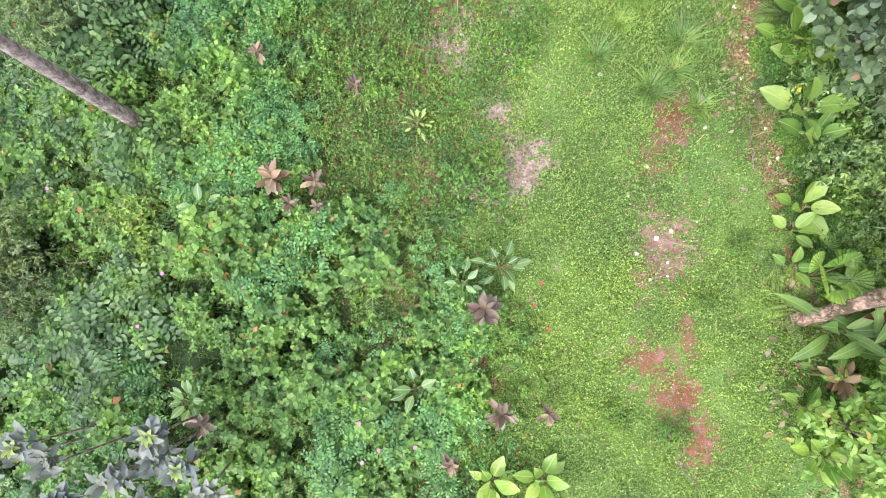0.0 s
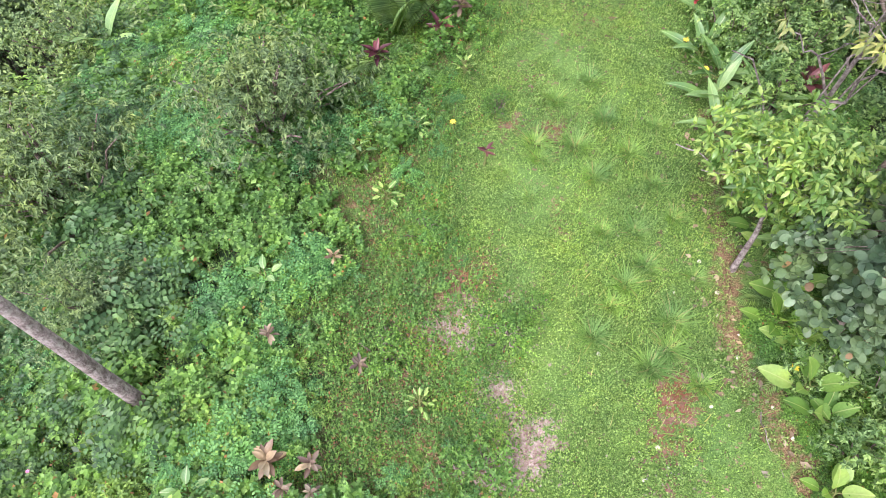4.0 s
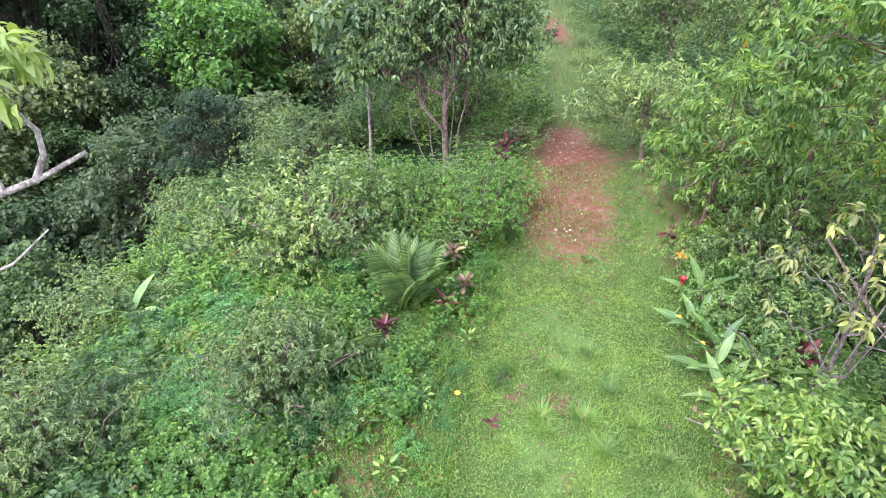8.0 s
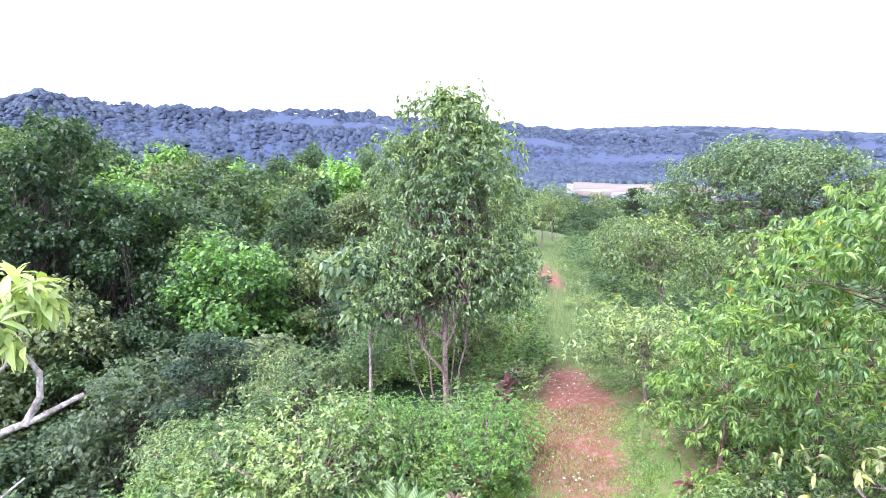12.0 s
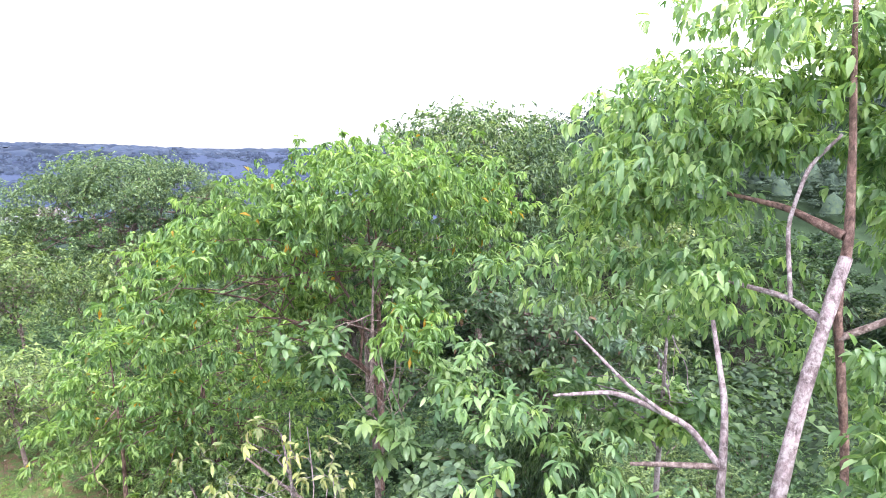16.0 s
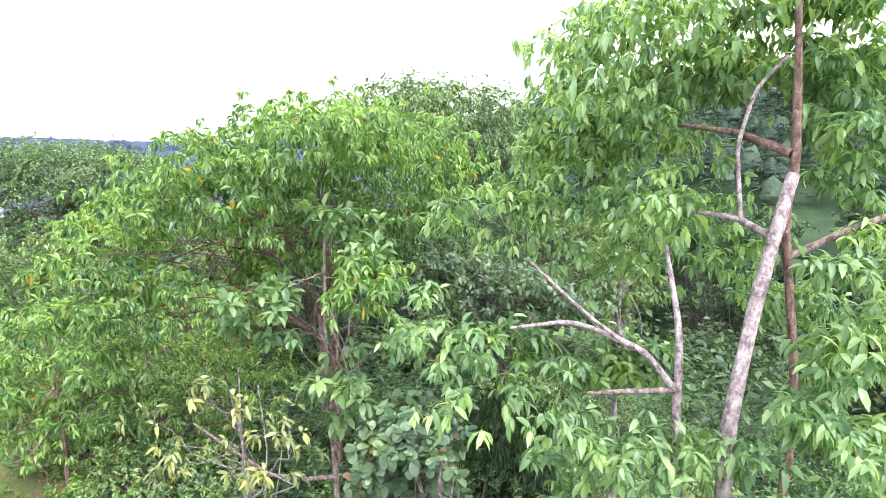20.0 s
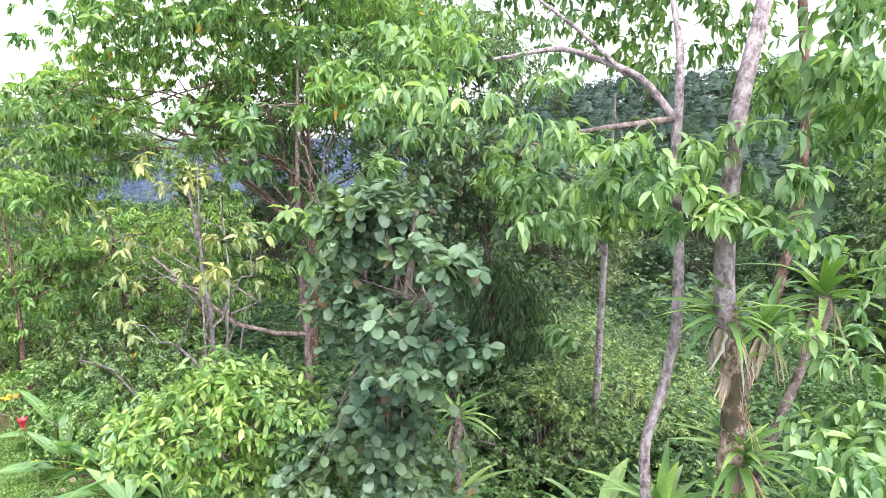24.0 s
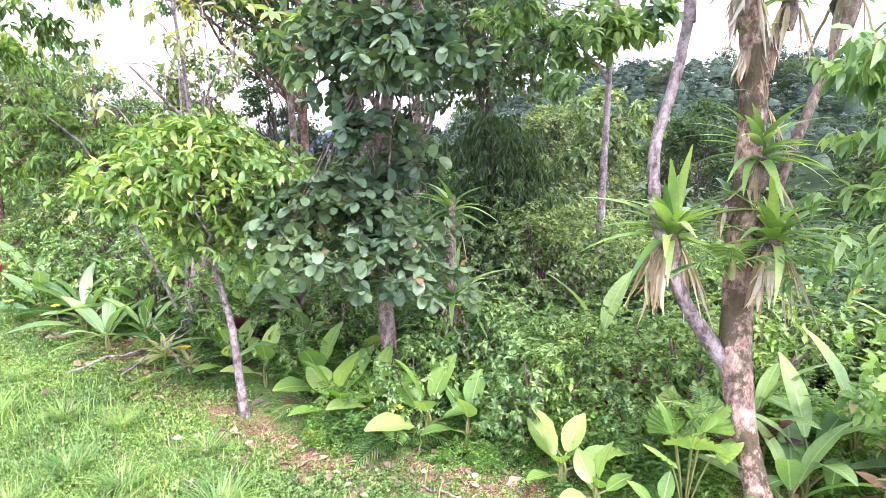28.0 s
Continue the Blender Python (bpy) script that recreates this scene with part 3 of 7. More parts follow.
def clump(rng, stems, height, spread, leaf, size, levels=4, whorl=4):
    """A leafy weed: stems that lean outwards, each with whorls of level leaves, densest towards the top."""
    tv, tf = leaf
    n = stems * levels * whorl
    k = np.repeat(np.arange(stems), levels * whorl)
    t = np.tile(np.repeat(1 - 0.5 * (np.arange(levels) / levels) ** 0.8, whorl), stems)
    out = np.sqrt((np.arange(stems) + 0.4) / stems)
    tall = height * (1 - 0.5 * out ** 2) * (0.8 + 0.4 * rng.random(stems))
    az = (np.arange(stems) * 2.4 + 0.5 * rng.standard_normal(stems))[k]
    o = np.stack([np.cos(az) * spread * out[k] * t, np.sin(az) * spread * out[k] * t, tall[k] * t], -1)
    a2 = np.tile(np.arange(levels * whorl) * 6.283 / whorl + np.repeat(np.arange(levels), whorl) * 0.8, stems) + az + 0.3 * rng.standard_normal(n)
    d = np.stack([np.cos(a2), np.sin(a2), 0.1 + 0.35 * (t > 0.95) + 0.25 * rng.standard_normal(n)], -1)
    return scattered(tv, tf, o, turns(d, rng.standard_normal(n) * 0.3), size * (0.7 + 0.6 * rng.random(n)) * (1.15 - 0.35 * (t > 0.95)))


def feather_herb(rng, n_fronds, height, length, leaflet):
    """A weed with pinnate leaves: pairs of leaflets along each stalk."""
    tv, tf = small_leaf(0.3, 0.05, 0.1)
    g, m = Geo(), 6
    for i in range(n_fronds):
        a = rng.random() * 6.283
        base = np.array([np.cos(a), np.sin(a), 0]) * 0.25 * height * rng.random() + [0, 0, height * (0.4 + 0.6 * rng.random())]
        t = np.linspace(0.15, 1, m)[:, None]
        run = np.array([np.cos(a), np.sin(a), 0.25 * rng.standard_normal()])
        p = base + run * length * t - np.array([0, 0, 1]) * 0.3 * length * t ** 2
        side = np.array([-np.sin(a), np.cos(a), 0])
        for sgn in (1, -1):
            d = np.repeat((sgn * side + 0.5 * run)[None], m, 0)
            g.add(*scattered(tv, tf, p, turns(d, rng.standard_normal(m) * 0.3), leaflet * (0.8 + 0.4 * rng.random(m))))
    return np.concatenate(g.v), np.concatenate(g.f)


def stand(name, label, category, templates, places, sizes, mat, rng, sink=0.03, kind="stuff"):
    """Many plants that nobody could count, as one mesh."""
    g = Geo()
    which = rng.integers(0, len(templates), len(places))
    for k, (tv, tf) in enumerate(templates):
        sel = which == k
        if not sel.any():
            continue
        o, s = places[sel], sizes[sel]
        a = rng.random(len(o)) * 6.283
        r = np.zeros((len(o), 3, 3))
        r[:, 0, 0] = r[:, 1, 1] = np.cos(a)
        r[:, 0, 1], r[:, 1, 0], r[:, 2, 2] = -np.sin(a), np.sin(a), 1
        g.add(*scattered(tv, tf, o - [0, 0, sink], r, s))
    return tagged(new(name, g.mesh(name, mat)), label, category, kind=kind)


def on_ground(x, y, up=0.0):
    return np.stack([x, y, ground(x, y) + up], -1)


def crown_tips(rng, blobs, clusters, tips, spread, flat=0.6):
    """Places where twigs end: in clusters over the upper faces of the crown's lobes, with gaps between them."""
    out, way = [], []
    weight = np.array([b[3] * b[4] * b[5] for b in blobs], float) ** 0.7
    for b, k in zip(blobs, rng.multinomial(clusters, weight / weight.sum())):
        c, r = np.array(b[:3], float), np.array(b[3:6], float)
        for _ in range(k):
            d = unit(rng.standard_normal(3) + [0, 0, 0.45])
            q = c + d * np.asarray(r) * (0.62 + 0.42 * rng.random())
            m = max(3, int(tips / clusters * (0.6 + 0.8 * rng.random())))
            p = q + rng.standard_normal((m, 3)) * spread * r.mean() * [1, 1, flat]
            out.append(p)
            way.append(unit((p - c) / r + 0.5 * rng.standard_normal((m, 3)) + [0, 0, 0.15]))
    return out, way


def whorls(rng, tips, ways, per, leaf, size, droop):
    """A spray of leaves round each twig's end."""
    tv, tf = leaf
    n = len(tips)
    a = (np.arange(per)[None] * 2.4 + rng.random((n, 1)) * 6.283)
    side = unit(np.cross(ways, [[0.3, 0.2, 1.0]]))
    other = np.cross(ways, side)
    d = ways[:, None] * (0.25 + 0.5 * rng.random((n, per, 1))) + np.cos(a)[..., None] * side[:, None] + np.sin(a)[..., None] * other[:, None]
    d = unit(d) - np.array([0, 0, droop])
    o = tips[:, None] + ways[:, None] * (size * 0.25 * rng.random((n, per, 1))) + 0.1 * size * rng.standard_normal((n, per, 3))
    k = n * per
    return scattered(tv, tf, o.reshape(k, 3), turns(d.reshape(k, 3), rng.standard_normal(k) * 0.35), size * (0.65 + 0.6 * rng.random(k)))


def tree(name, at, label, category, trunk, radius, blobs, clusters, tips, per, leaf, size, droop, leaf_mat, bark, seed, limbs=7, spread=0.22, group="", fork=0.45, twigs=3, size_by=1.0, sides=6, flat=0.6, heart=0.0, boughs=60):
    """A tree: trunk as a bent tapered stem, limbs that reach the crown's lobes, and a crown of many leaves. Places are from its foot."""
    rng = np.random.default_rng(seed)
    root = thing(name, *at, label, category, group, size=size_by)
    trunk = np.array(trunk, float)
    t = np.linspace(0, 1, len(trunk))
    fine = np.linspace(0, 1, 4 * len(trunk))
    line = np.stack([np.interp(fine, t, trunk[:, i]) for i in range(3)], -1)
    line[1:-1] = (line[:-2] + line[1:-1] * 2 + line[2:]) / 4
    rad = radius * (1 - 0.78 * fine) * (1 + 0.5 * np.exp(-fine * 16))
    g = Geo().add(*tube(line, rad, 9, rng, 0.05))
    part("trunk", g.mesh("trunk", bark), root)
    tip_sets, way_sets = crown_tips(rng, blobs, clusters, tips, spread, flat)
    order = rng.permutation(len(tip_sets))
    for j in range(limbs):
        g = Geo()
        mine = order[j::limbs]
        f = fork + (1 - fork) * (j + rng.random()) / limbs * 0.9
        start = np.array([np.interp(f, fine, line[:, i]) for i in range(3)])
        r0 = np.interp(f, fine, rad) * 0.65
        if not len(mine):
            continue
        goal = tip_sets[mine[0]].mean(0)
        main = curve_pts(start, goal, (0, 0, 0.08 * np.linalg.norm(goal - start)), 8, rng, 0.03 * np.linalg.norm(goal - start))
        g.add(*tube(main, np.linspace(r0, r0 * 0.25, 8), sides, rng, 0.05))
        for q in mine[1:1 + boughs]:
            s = main[rng.integers(2, 7)]
            e = tip_sets[q].mean(0)
            g.add(*tube(curve_pts(s, e, (0, 0, 0.06 * np.linalg.norm(e - s)), 5, rng, 0.03), np.linspace(r0 * 0.4, r0 * 0.12, 5), 4 if sides > 4 else 3))
        for q in mine[:1 + boughs if twigs else 0]:
            c = tip_sets[q].mean(0)
            for p in tip_sets[q][:twigs]:
                g.add(*tube(np.array([c, (c + p) / 2 + [0, 0, 0.03], p]), [r0 * 0.14, r0 * 0.1, r0 * 0.05], 3))
        part("limb", g.mesh("limb", bark), root)
    p, w = np.concatenate(tip_sets), np.concatenate(way_sets)
    g = Geo().add(*whorls(rng, p, w, per, leaf, size, droop))
    for b in blobs if heart else ():
        m = 170
        d = unit(rng.standard_normal((m, 3)))
        o = np.array(b[:3]) + d * np.array(b[3:6]) * heart * (0.5 + 0.5 * rng.random((m, 1)))
        g.add(*scattered(*small_leaf(0.4, 0.1, 0.2), o, turns(unit(rng.standard_normal((m, 3)) + d)), b[3] * 0.24 * (0.7 + 0.6 * rng.random(m))))
    part("crown", g.mesh("crown", leaf_mat), root)
    return root


def bush(name, at, label, radius, height, n, leaf, size, mat, seed, droop=0.15, category="bush", group="", per=5, clusters=16):
    """A bush: several stems from the ground and an uneven dome of leaves."""
    rng = np.random.default_rng(seed)
    root = thing(name, *at, label, category, group)
    k = 3
    blobs = [(radius * 0.35 * np.cos(a), radius * 0.35 * np.sin(a), height * (0.42 + 0.12 * rng.random()), radius * 0.72, radius * 0.72, height * 0.52) for a in np.arange(k) * 2.1 + rng.random()]
    sets, ways = crown_tips(rng, blobs, clusters, n, 0.3)
    g = Geo()
    for s in sets:
        e = s.mean(0)
        g.add(*tube(curve_pts((0.12 * e[0], 0.12 * e[1], -0.1), e, (0, 0, 0.1 * height), 5, rng, 0.02), np.linspace(0.022, 0.008, 5) * max(radius, 0.6), 4))
    tagged(part("stem", g.mesh("stem", M_BARK), root), kind="stuff")
    part("foliage", Geo().add(*whorls(rng, np.concatenate(sets), np.concatenate(ways), per, leaf, size, droop)).mesh("foliage", mat), root)
    return root


# ---- far land: woods, river ----
def crown_dome(seed, w, h, rings=3, seg=8):
    """A rounded, lobed crown as it looks from a kilometre away."""
    v, f = [], []
    for i in range(rings + 1):
        e = i / rings * 1.45
        for j in range(seg):
            a = (j + .5 * (i % 2)) * 2 * math.pi / seg
            d = Vector((math.cos(a) * math.cos(e), math.sin(a) * math.cos(e), math.sin(e)))
            k = 1 + .35 * noise.noise(d * 1.9 + Vector((seed * 3.1, 0, 0)))
            v.append([d.x * w * k, d.y * w * k, d.z * h * k])
            if i:
                p, q = (i - 1) * seg + j, (i - 1) * seg + (j + 1) % seg
                f.append([p, q, q + seg, p + seg])
    return np.array(v), np.array(f)


def far_woods():
    rng = np.random.default_rng(11)

    def ring(r0, r1, spacing, a0=-52, a1=112):
        r, a = [], []
        for k, q in enumerate(np.arange(r0, r1, spacing * 0.87)):
            m = int(q * radians(a1 - a0) / spacing)
            r.append(q + spacing * 0.32 * rng.standard_normal(m))
            a.append(np.radians(a0) + (np.arange(m) + 0.5 * (k % 2) + 0.3 * rng.standard_normal(m)) * spacing / q)
        return np.concatenate(r), np.concatenate(a)

    def clear(r, a):
        d = np.degrees(a)
        return ~((d > 11.5) & (d < 26.5) & (r > 480) & (r < 625))

    def leafy_dome(k, w, h, n, rings=3, seg=7, leaf=.22):
        g = Geo()
        v, f = crown_dome(k, w * .45, h * .6, rings, seg)
        g.add(v, np.concatenate([f[:, [0, 1, 2]], f[:, [0, 2, 3]]]))
        d = unit(rng.standard_normal((n, 3)) * [1, 1, 0.7] + [0, 0, 0.5])
        o = d * np.array([w, w, h]) * (0.72 + 0.35 * rng.random((n, 1)))
        tv, tf = triple_leaf(.22, .8)
        g.add(*scattered(tv, tf, o, turns(unit(rng.standard_normal((n, 3)) + d * .4)), w * leaf * (1 + .7 * rng.random(n))))
        return np.concatenate(g.v), np.concatenate(g.f)

    lumps = [leafy_dome(k, 4.4, 4.4, 48, leaf=.13) for k in range(6)]
    near, far = ring(92, 300, 8.0), ring(300, 488, 8.8, 2, 56)
    r, a = np.concatenate([near[0], far[0]]), np.concatenate([near[1], far[1]])
    keep = np.degrees(a) < 56
    p = on_ground(r * np.sin(a), r * np.cos(a), 4.5)[keep]
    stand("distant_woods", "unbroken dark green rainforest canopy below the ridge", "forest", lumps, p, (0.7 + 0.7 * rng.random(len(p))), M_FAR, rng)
    lumps = [leafy_dome(k + 60, 3.0, 3.4, 120, 2, 6, .11) for k in range(8)]
    r, a = ring(90, 195, 4.6, 54, 114)
    p = on_ground(r * np.sin(a), r * np.cos(a), 1.5 + 2.0 * rng.random(len(r)))
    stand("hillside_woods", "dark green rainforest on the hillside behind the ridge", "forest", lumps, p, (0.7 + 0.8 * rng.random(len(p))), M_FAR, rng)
    lumps = [crown_dome(k, 3.1, 3.2, 2, 6) for k in range(10)]
    near, far = ring(300, 640, 5.2, -46, 5), ring(495, 640, 7.5, 5, 62)
    r, a = np.concatenate([near[0], far[0]]), np.concatenate([near[1], far[1]])
    keep = clear(r, a)
    p = on_ground(r * np.sin(a), r * np.cos(a), 1.2 * rng.random(len(r)) - 0.6)[keep]
    stand("slope_woods", "wooded slopes beyond the valley, with blue haze in their colour", "forest", lumps, p, (0.65 + 0.7 * rng.random(len(p))), M_SLOPE_HAZE, rng)
    lumps = [crown_dome(k + 20, 4.4, 3.8, 2, 6) for k in range(10)]
    near, far = ring(640, 950, 7.0, -44, 55), ring(950, 1450, 11.0, -44, 55)
    r, a = np.concatenate([near[0], far[0]]), np.concatenate([near[1], far[1]])
    keep = clear(r, a)
    p = on_ground(r * np.sin(a), r * np.cos(a), -1.0 + 1.5 * rng.random(len(r)))[keep]
    stand("hill_woods", "wooded hills in the distance, with blue haze in their colour", "forest", lumps, p, (0.6 + 0.7 * rng.random(len(p))), M_HILL_HAZE, rng)
    lumps = [crown_dome(k + 40, 34, 13, 2, 7) for k in range(6)]
    r, a = ring(1550, 3600, 62, -46, 62)
    p = on_ground(r * np.sin(a), r * np.cos(a), -2.0)
    stand("far_hill_woods", "wooded plain at the horizon, with blue haze in its colour", "forest", lumps, p, (0.6 + 0.7 * rng.random(len(p))), M_HILL_HAZE, rng)


far_woods()


def river():
    def strip(name, label, mat, az0, az1, near, far, z, n=40):
        az = np.radians(np.linspace(az0, az1, n))
        k = np.linspace(0, 1, n)
        r0 = near[0] * (1 - k) + near[1] * k + 9 * np.sin(k * 9)
        r1 = far[0] * (1 - k) + far[1] * k + 7 * np.sin(k * 7 + 2)
        v = [np.stack([r * np.sin(az), r * np.cos(az), np.full(n, zz)], -1) for r, zz in ((r0 - 3, z - 4), (r0, z), (r1, z), (r1 + 3, z - 4))]
        g = Geo()
        i = np.arange(n - 1)
        f = np.concatenate([np.stack([q * n + i, q * n + i + 1, (q + 1) * n + i + 1, (q + 1) * n + i], -1) for q in range(3)])
        g.add(np.concatenate(v), f)
        tagged(new(name, g.mesh(name, mat)), label, name.split("_")[0], kind="structure")

    strip("water", "pale wide river beyond the woods", M_WATER, 12.6, 25.5, (512, 500), (585, 580), -44.6)
    strip("sand_bank", "bare pale sand bank along the river", M_SAND, 13.2, 24.8, (530, 545), (600, 592), -44.0)
    strip("sand_bar", "low pale sand bar in the river", M_SAND, 13.4, 18, (508, 512), (522, 524), -44.2)


river()


# ---- woods on the slopes ----
def forest():
    rng = np.random.default_rng(5)
    protos, cheap = [], []
    specs = [  # height, crown radius, lobes, leaf size, kind
        (13, 3.6, 5, 0.42, 0), (16, 3.2, 6, 0.42, 1), (11, 3.8, 5, 0.4, 2), (14, 2.8, 6, 0.45, 0), (10, 3.0, 4, 0.42, 3), (17, 3.9, 7, 0.46, 1), (9, 2.6, 4, 0.36, 2)]
    leaf = small_leaf(0.36, 0.1, 0.15)
    names = ("dark_forest_tree", "tall_forest_tree", "olive_forest_tree", "slender_forest_tree", "bright_forest_tree", "broad_forest_tree", "low_forest_tree")
    labels = ("dark green dense rainforest tree on the slope", "tall mid-green rainforest tree with a lobed crown", "olive-green spreading tree in the valley",
              "slender dark forest tree with a narrow crown", "bright yellow-green layered tree in the valley", "broad mid-green rainforest tree with many lobes", "low olive scrub tree on the slope")
    for k, (h, r, lobes, s, kind) in enumerate(specs):
        q = np.random.default_rng(40 + k)
        blobs = []
        m = 2 * lobes + 9
        for j in range(m):
            a, up = j * 2.4 + q.random(), (j + 0.5) / m
            d = r * (0.98 - 0.72 * up ** 2.2) * (0.6 + 0.4 * q.random())
            w = r * (0.27 + 0.13 * q.random())
            blobs.append((d * np.cos(a), d * np.sin(a), h * (0.14 + 0.76 * up + 0.06 * q.random()), w, w, w * 0.6))
        ob = tree(names[k], (0, 0, 0), labels[k], "tree", [(0, 0, -1.5), (0.2, 0.2, h * 0.4), (0.3, 0.1, h * 0.85)],
                  h * 0.013, blobs, 170, 3100, 4, leaf, s * 0.4, 0.25, M_FOREST[kind], M_BARK_DARK, 60 + k, heart=0.8, limbs=6, spread=0.34, group="forest trees", fork=0.35, twigs=0, sides=4)
        protos.append(ob)
        ob = tree(names[k], (0, 0, 0), labels[k], "tree", [(0, 0, -1.5), (0.2, 0.2, h * 0.4), (0.3, 0.1, h * 0.85)],
                  h * 0.013, blobs, 80, 800, 4, leaf, s * 0.74, 0.25, M_FOREST[kind], M_BARK_DARK, 80 + k, heart=0.75, limbs=4, spread=0.36, group="forest trees", fork=0.35, twigs=0, sides=3)
        cheap.append(ob)
    spots = []

    def scatter(n, x0, x1, y0, y1, gap, test):
        tries = 0
        while n and tries < 6000:
            tries += 1
            x, y = x0 + (x1 - x0) * rng.random(), y0 + (y1 - y0) * rng.random()
            if test(x, y) and all((x - a) ** 2 + (y - b) ** 2 > gap * gap for a, b in spots):
                spots.append((x, y))
                n -= 1

    spots += [(-8.8, 25.2), (-5.75, 18.1)]
    scatter(16, -9, 1.5, 19, 40, 3.0, lambda x, y: x < 0.5)
    scatter(120, -46, -3, 9, 58, 3.2, lambda x, y: np.hypot(x, y) > 1.5 + np.interp(np.degrees(np.arctan2(x, y)), BANK_AZ, BANK_R))
    scatter(44, -75, -4, 50, 100, 6.4, lambda x, y: True)
    scatter(40, -8, 46, 36, 100, 5.6, lambda x, y: not (4 < x < 9 and y < 44))
    scatter(24, 12, 40, 8, 40, 4.4, lambda x, y: np.hypot(x - 17.2, y - 30.5) > 6 and x + 0.2 * y > 15)
    scatter(22, 11, 30, 6, 24, 2.8, lambda x, y: 45 < np.degrees(np.arctan2(x, y)) < 62 and np.hypot(x, y) > 15)
    scatter(40, 12, 52, -22, 12, 4.0, lambda x, y: x > 14 or y < 0 or y > 8)
    scatter(40, 48, 150, -42, 62, 7.0, lambda x, y: np.degrees(np.arctan2(x, y)) > 58)
    used = set()
    for i, (x, y) in enumerate(spots):
        k = 4 if i == 0 else 2 if i == 1 else int(rng.choice(7, p=[.27, .18, .1, .2, .03, .17, .05]))
        r, az, g0 = np.hypot(x, y), np.degrees(np.arctan2(x, y)), float(ground(x, y))
        low = float(np.interp(r, [14, 18, 22, 26, 32, 40, 60, 85], [.46, .36, .26, .17, .11, .062, .032, .026])) * (0.8 + 0.5 * rng.random())
        if az < -27 and r > 30:
            low = 0.03 - 0.06 * smooth_step(-27, -33, az) + 0.02 * rng.standard_normal()
        if -27 < az < -11 and r < 24.5 and i > 1:
            low += 0.12
        if 4 < az < 62:
            low = max(low, 0.115)
        if az >= 62:
            low = 0.05 + 0.07 * rng.random()
        if i == 0:
            low = 0.075
        top = 6.3 - min(r, 75) * low
        s = float(np.clip((top - g0) / (1.05 * specs[k][0]), 0.3, 1.7))
        if x > 47 and az > 58:
            s = 0.4 + 0.25 * rng.random()
        m = pose(x, y, g0 - 0.2, 3 * rng.standard_normal(), 3 * rng.standard_normal(), 360 * rng.random()) @ Matrix.Diagonal((s ** 0.75, s ** 0.75, s * (0.9 + 0.2 * rng.random()), 1))
        near = (r < 42 and az < 32) or r < 26
        stock = protos if near else cheap
        if (k, near) in used:
            copy_thing(stock[k], m @ Matrix.Diagonal((*[1 / v for v in stock[k].scale], 1)))
        else:
            stock[k].matrix_basis = m
            used.add((k, near))
    for k in range(7):
        for near, stock in ((True, protos), (False, cheap)):
            if (k, near) not in used:
                stock[k].matrix_basis = pose(-20 - 6 * k, 42 + 12 * (not near), float(ground(-20 - 6 * k, 42 + 12 * (not near)))) @ Matrix.Scale(.7, 4)


forest()


# ---- undergrowth on the ridge ----
# x, y, leaves, size
BROWN_ROSETTES = ((-1.78, 1.32, 13, .3), (-1.33, 1.27, 6, .22), (.39, -.12, 14, .28), (.53, -1.16, 11, .24), (.98, -1.16, 6, .17), (.01, -1.65, 7, .2), (-1.92, 2.69, 7, .17), (-.87, 2.26, 6, .17), (-2.6, -1.25, 7, .26),
                  (3.6, -.85, 12, .28), (-1.23, 3.6, 5, .16), (-1.6, 1.05, 5, .18), (-1.3, 1.0, 5, .16), (.45, 7.6, 12, .26), (.3, 8.45, 12, .34))


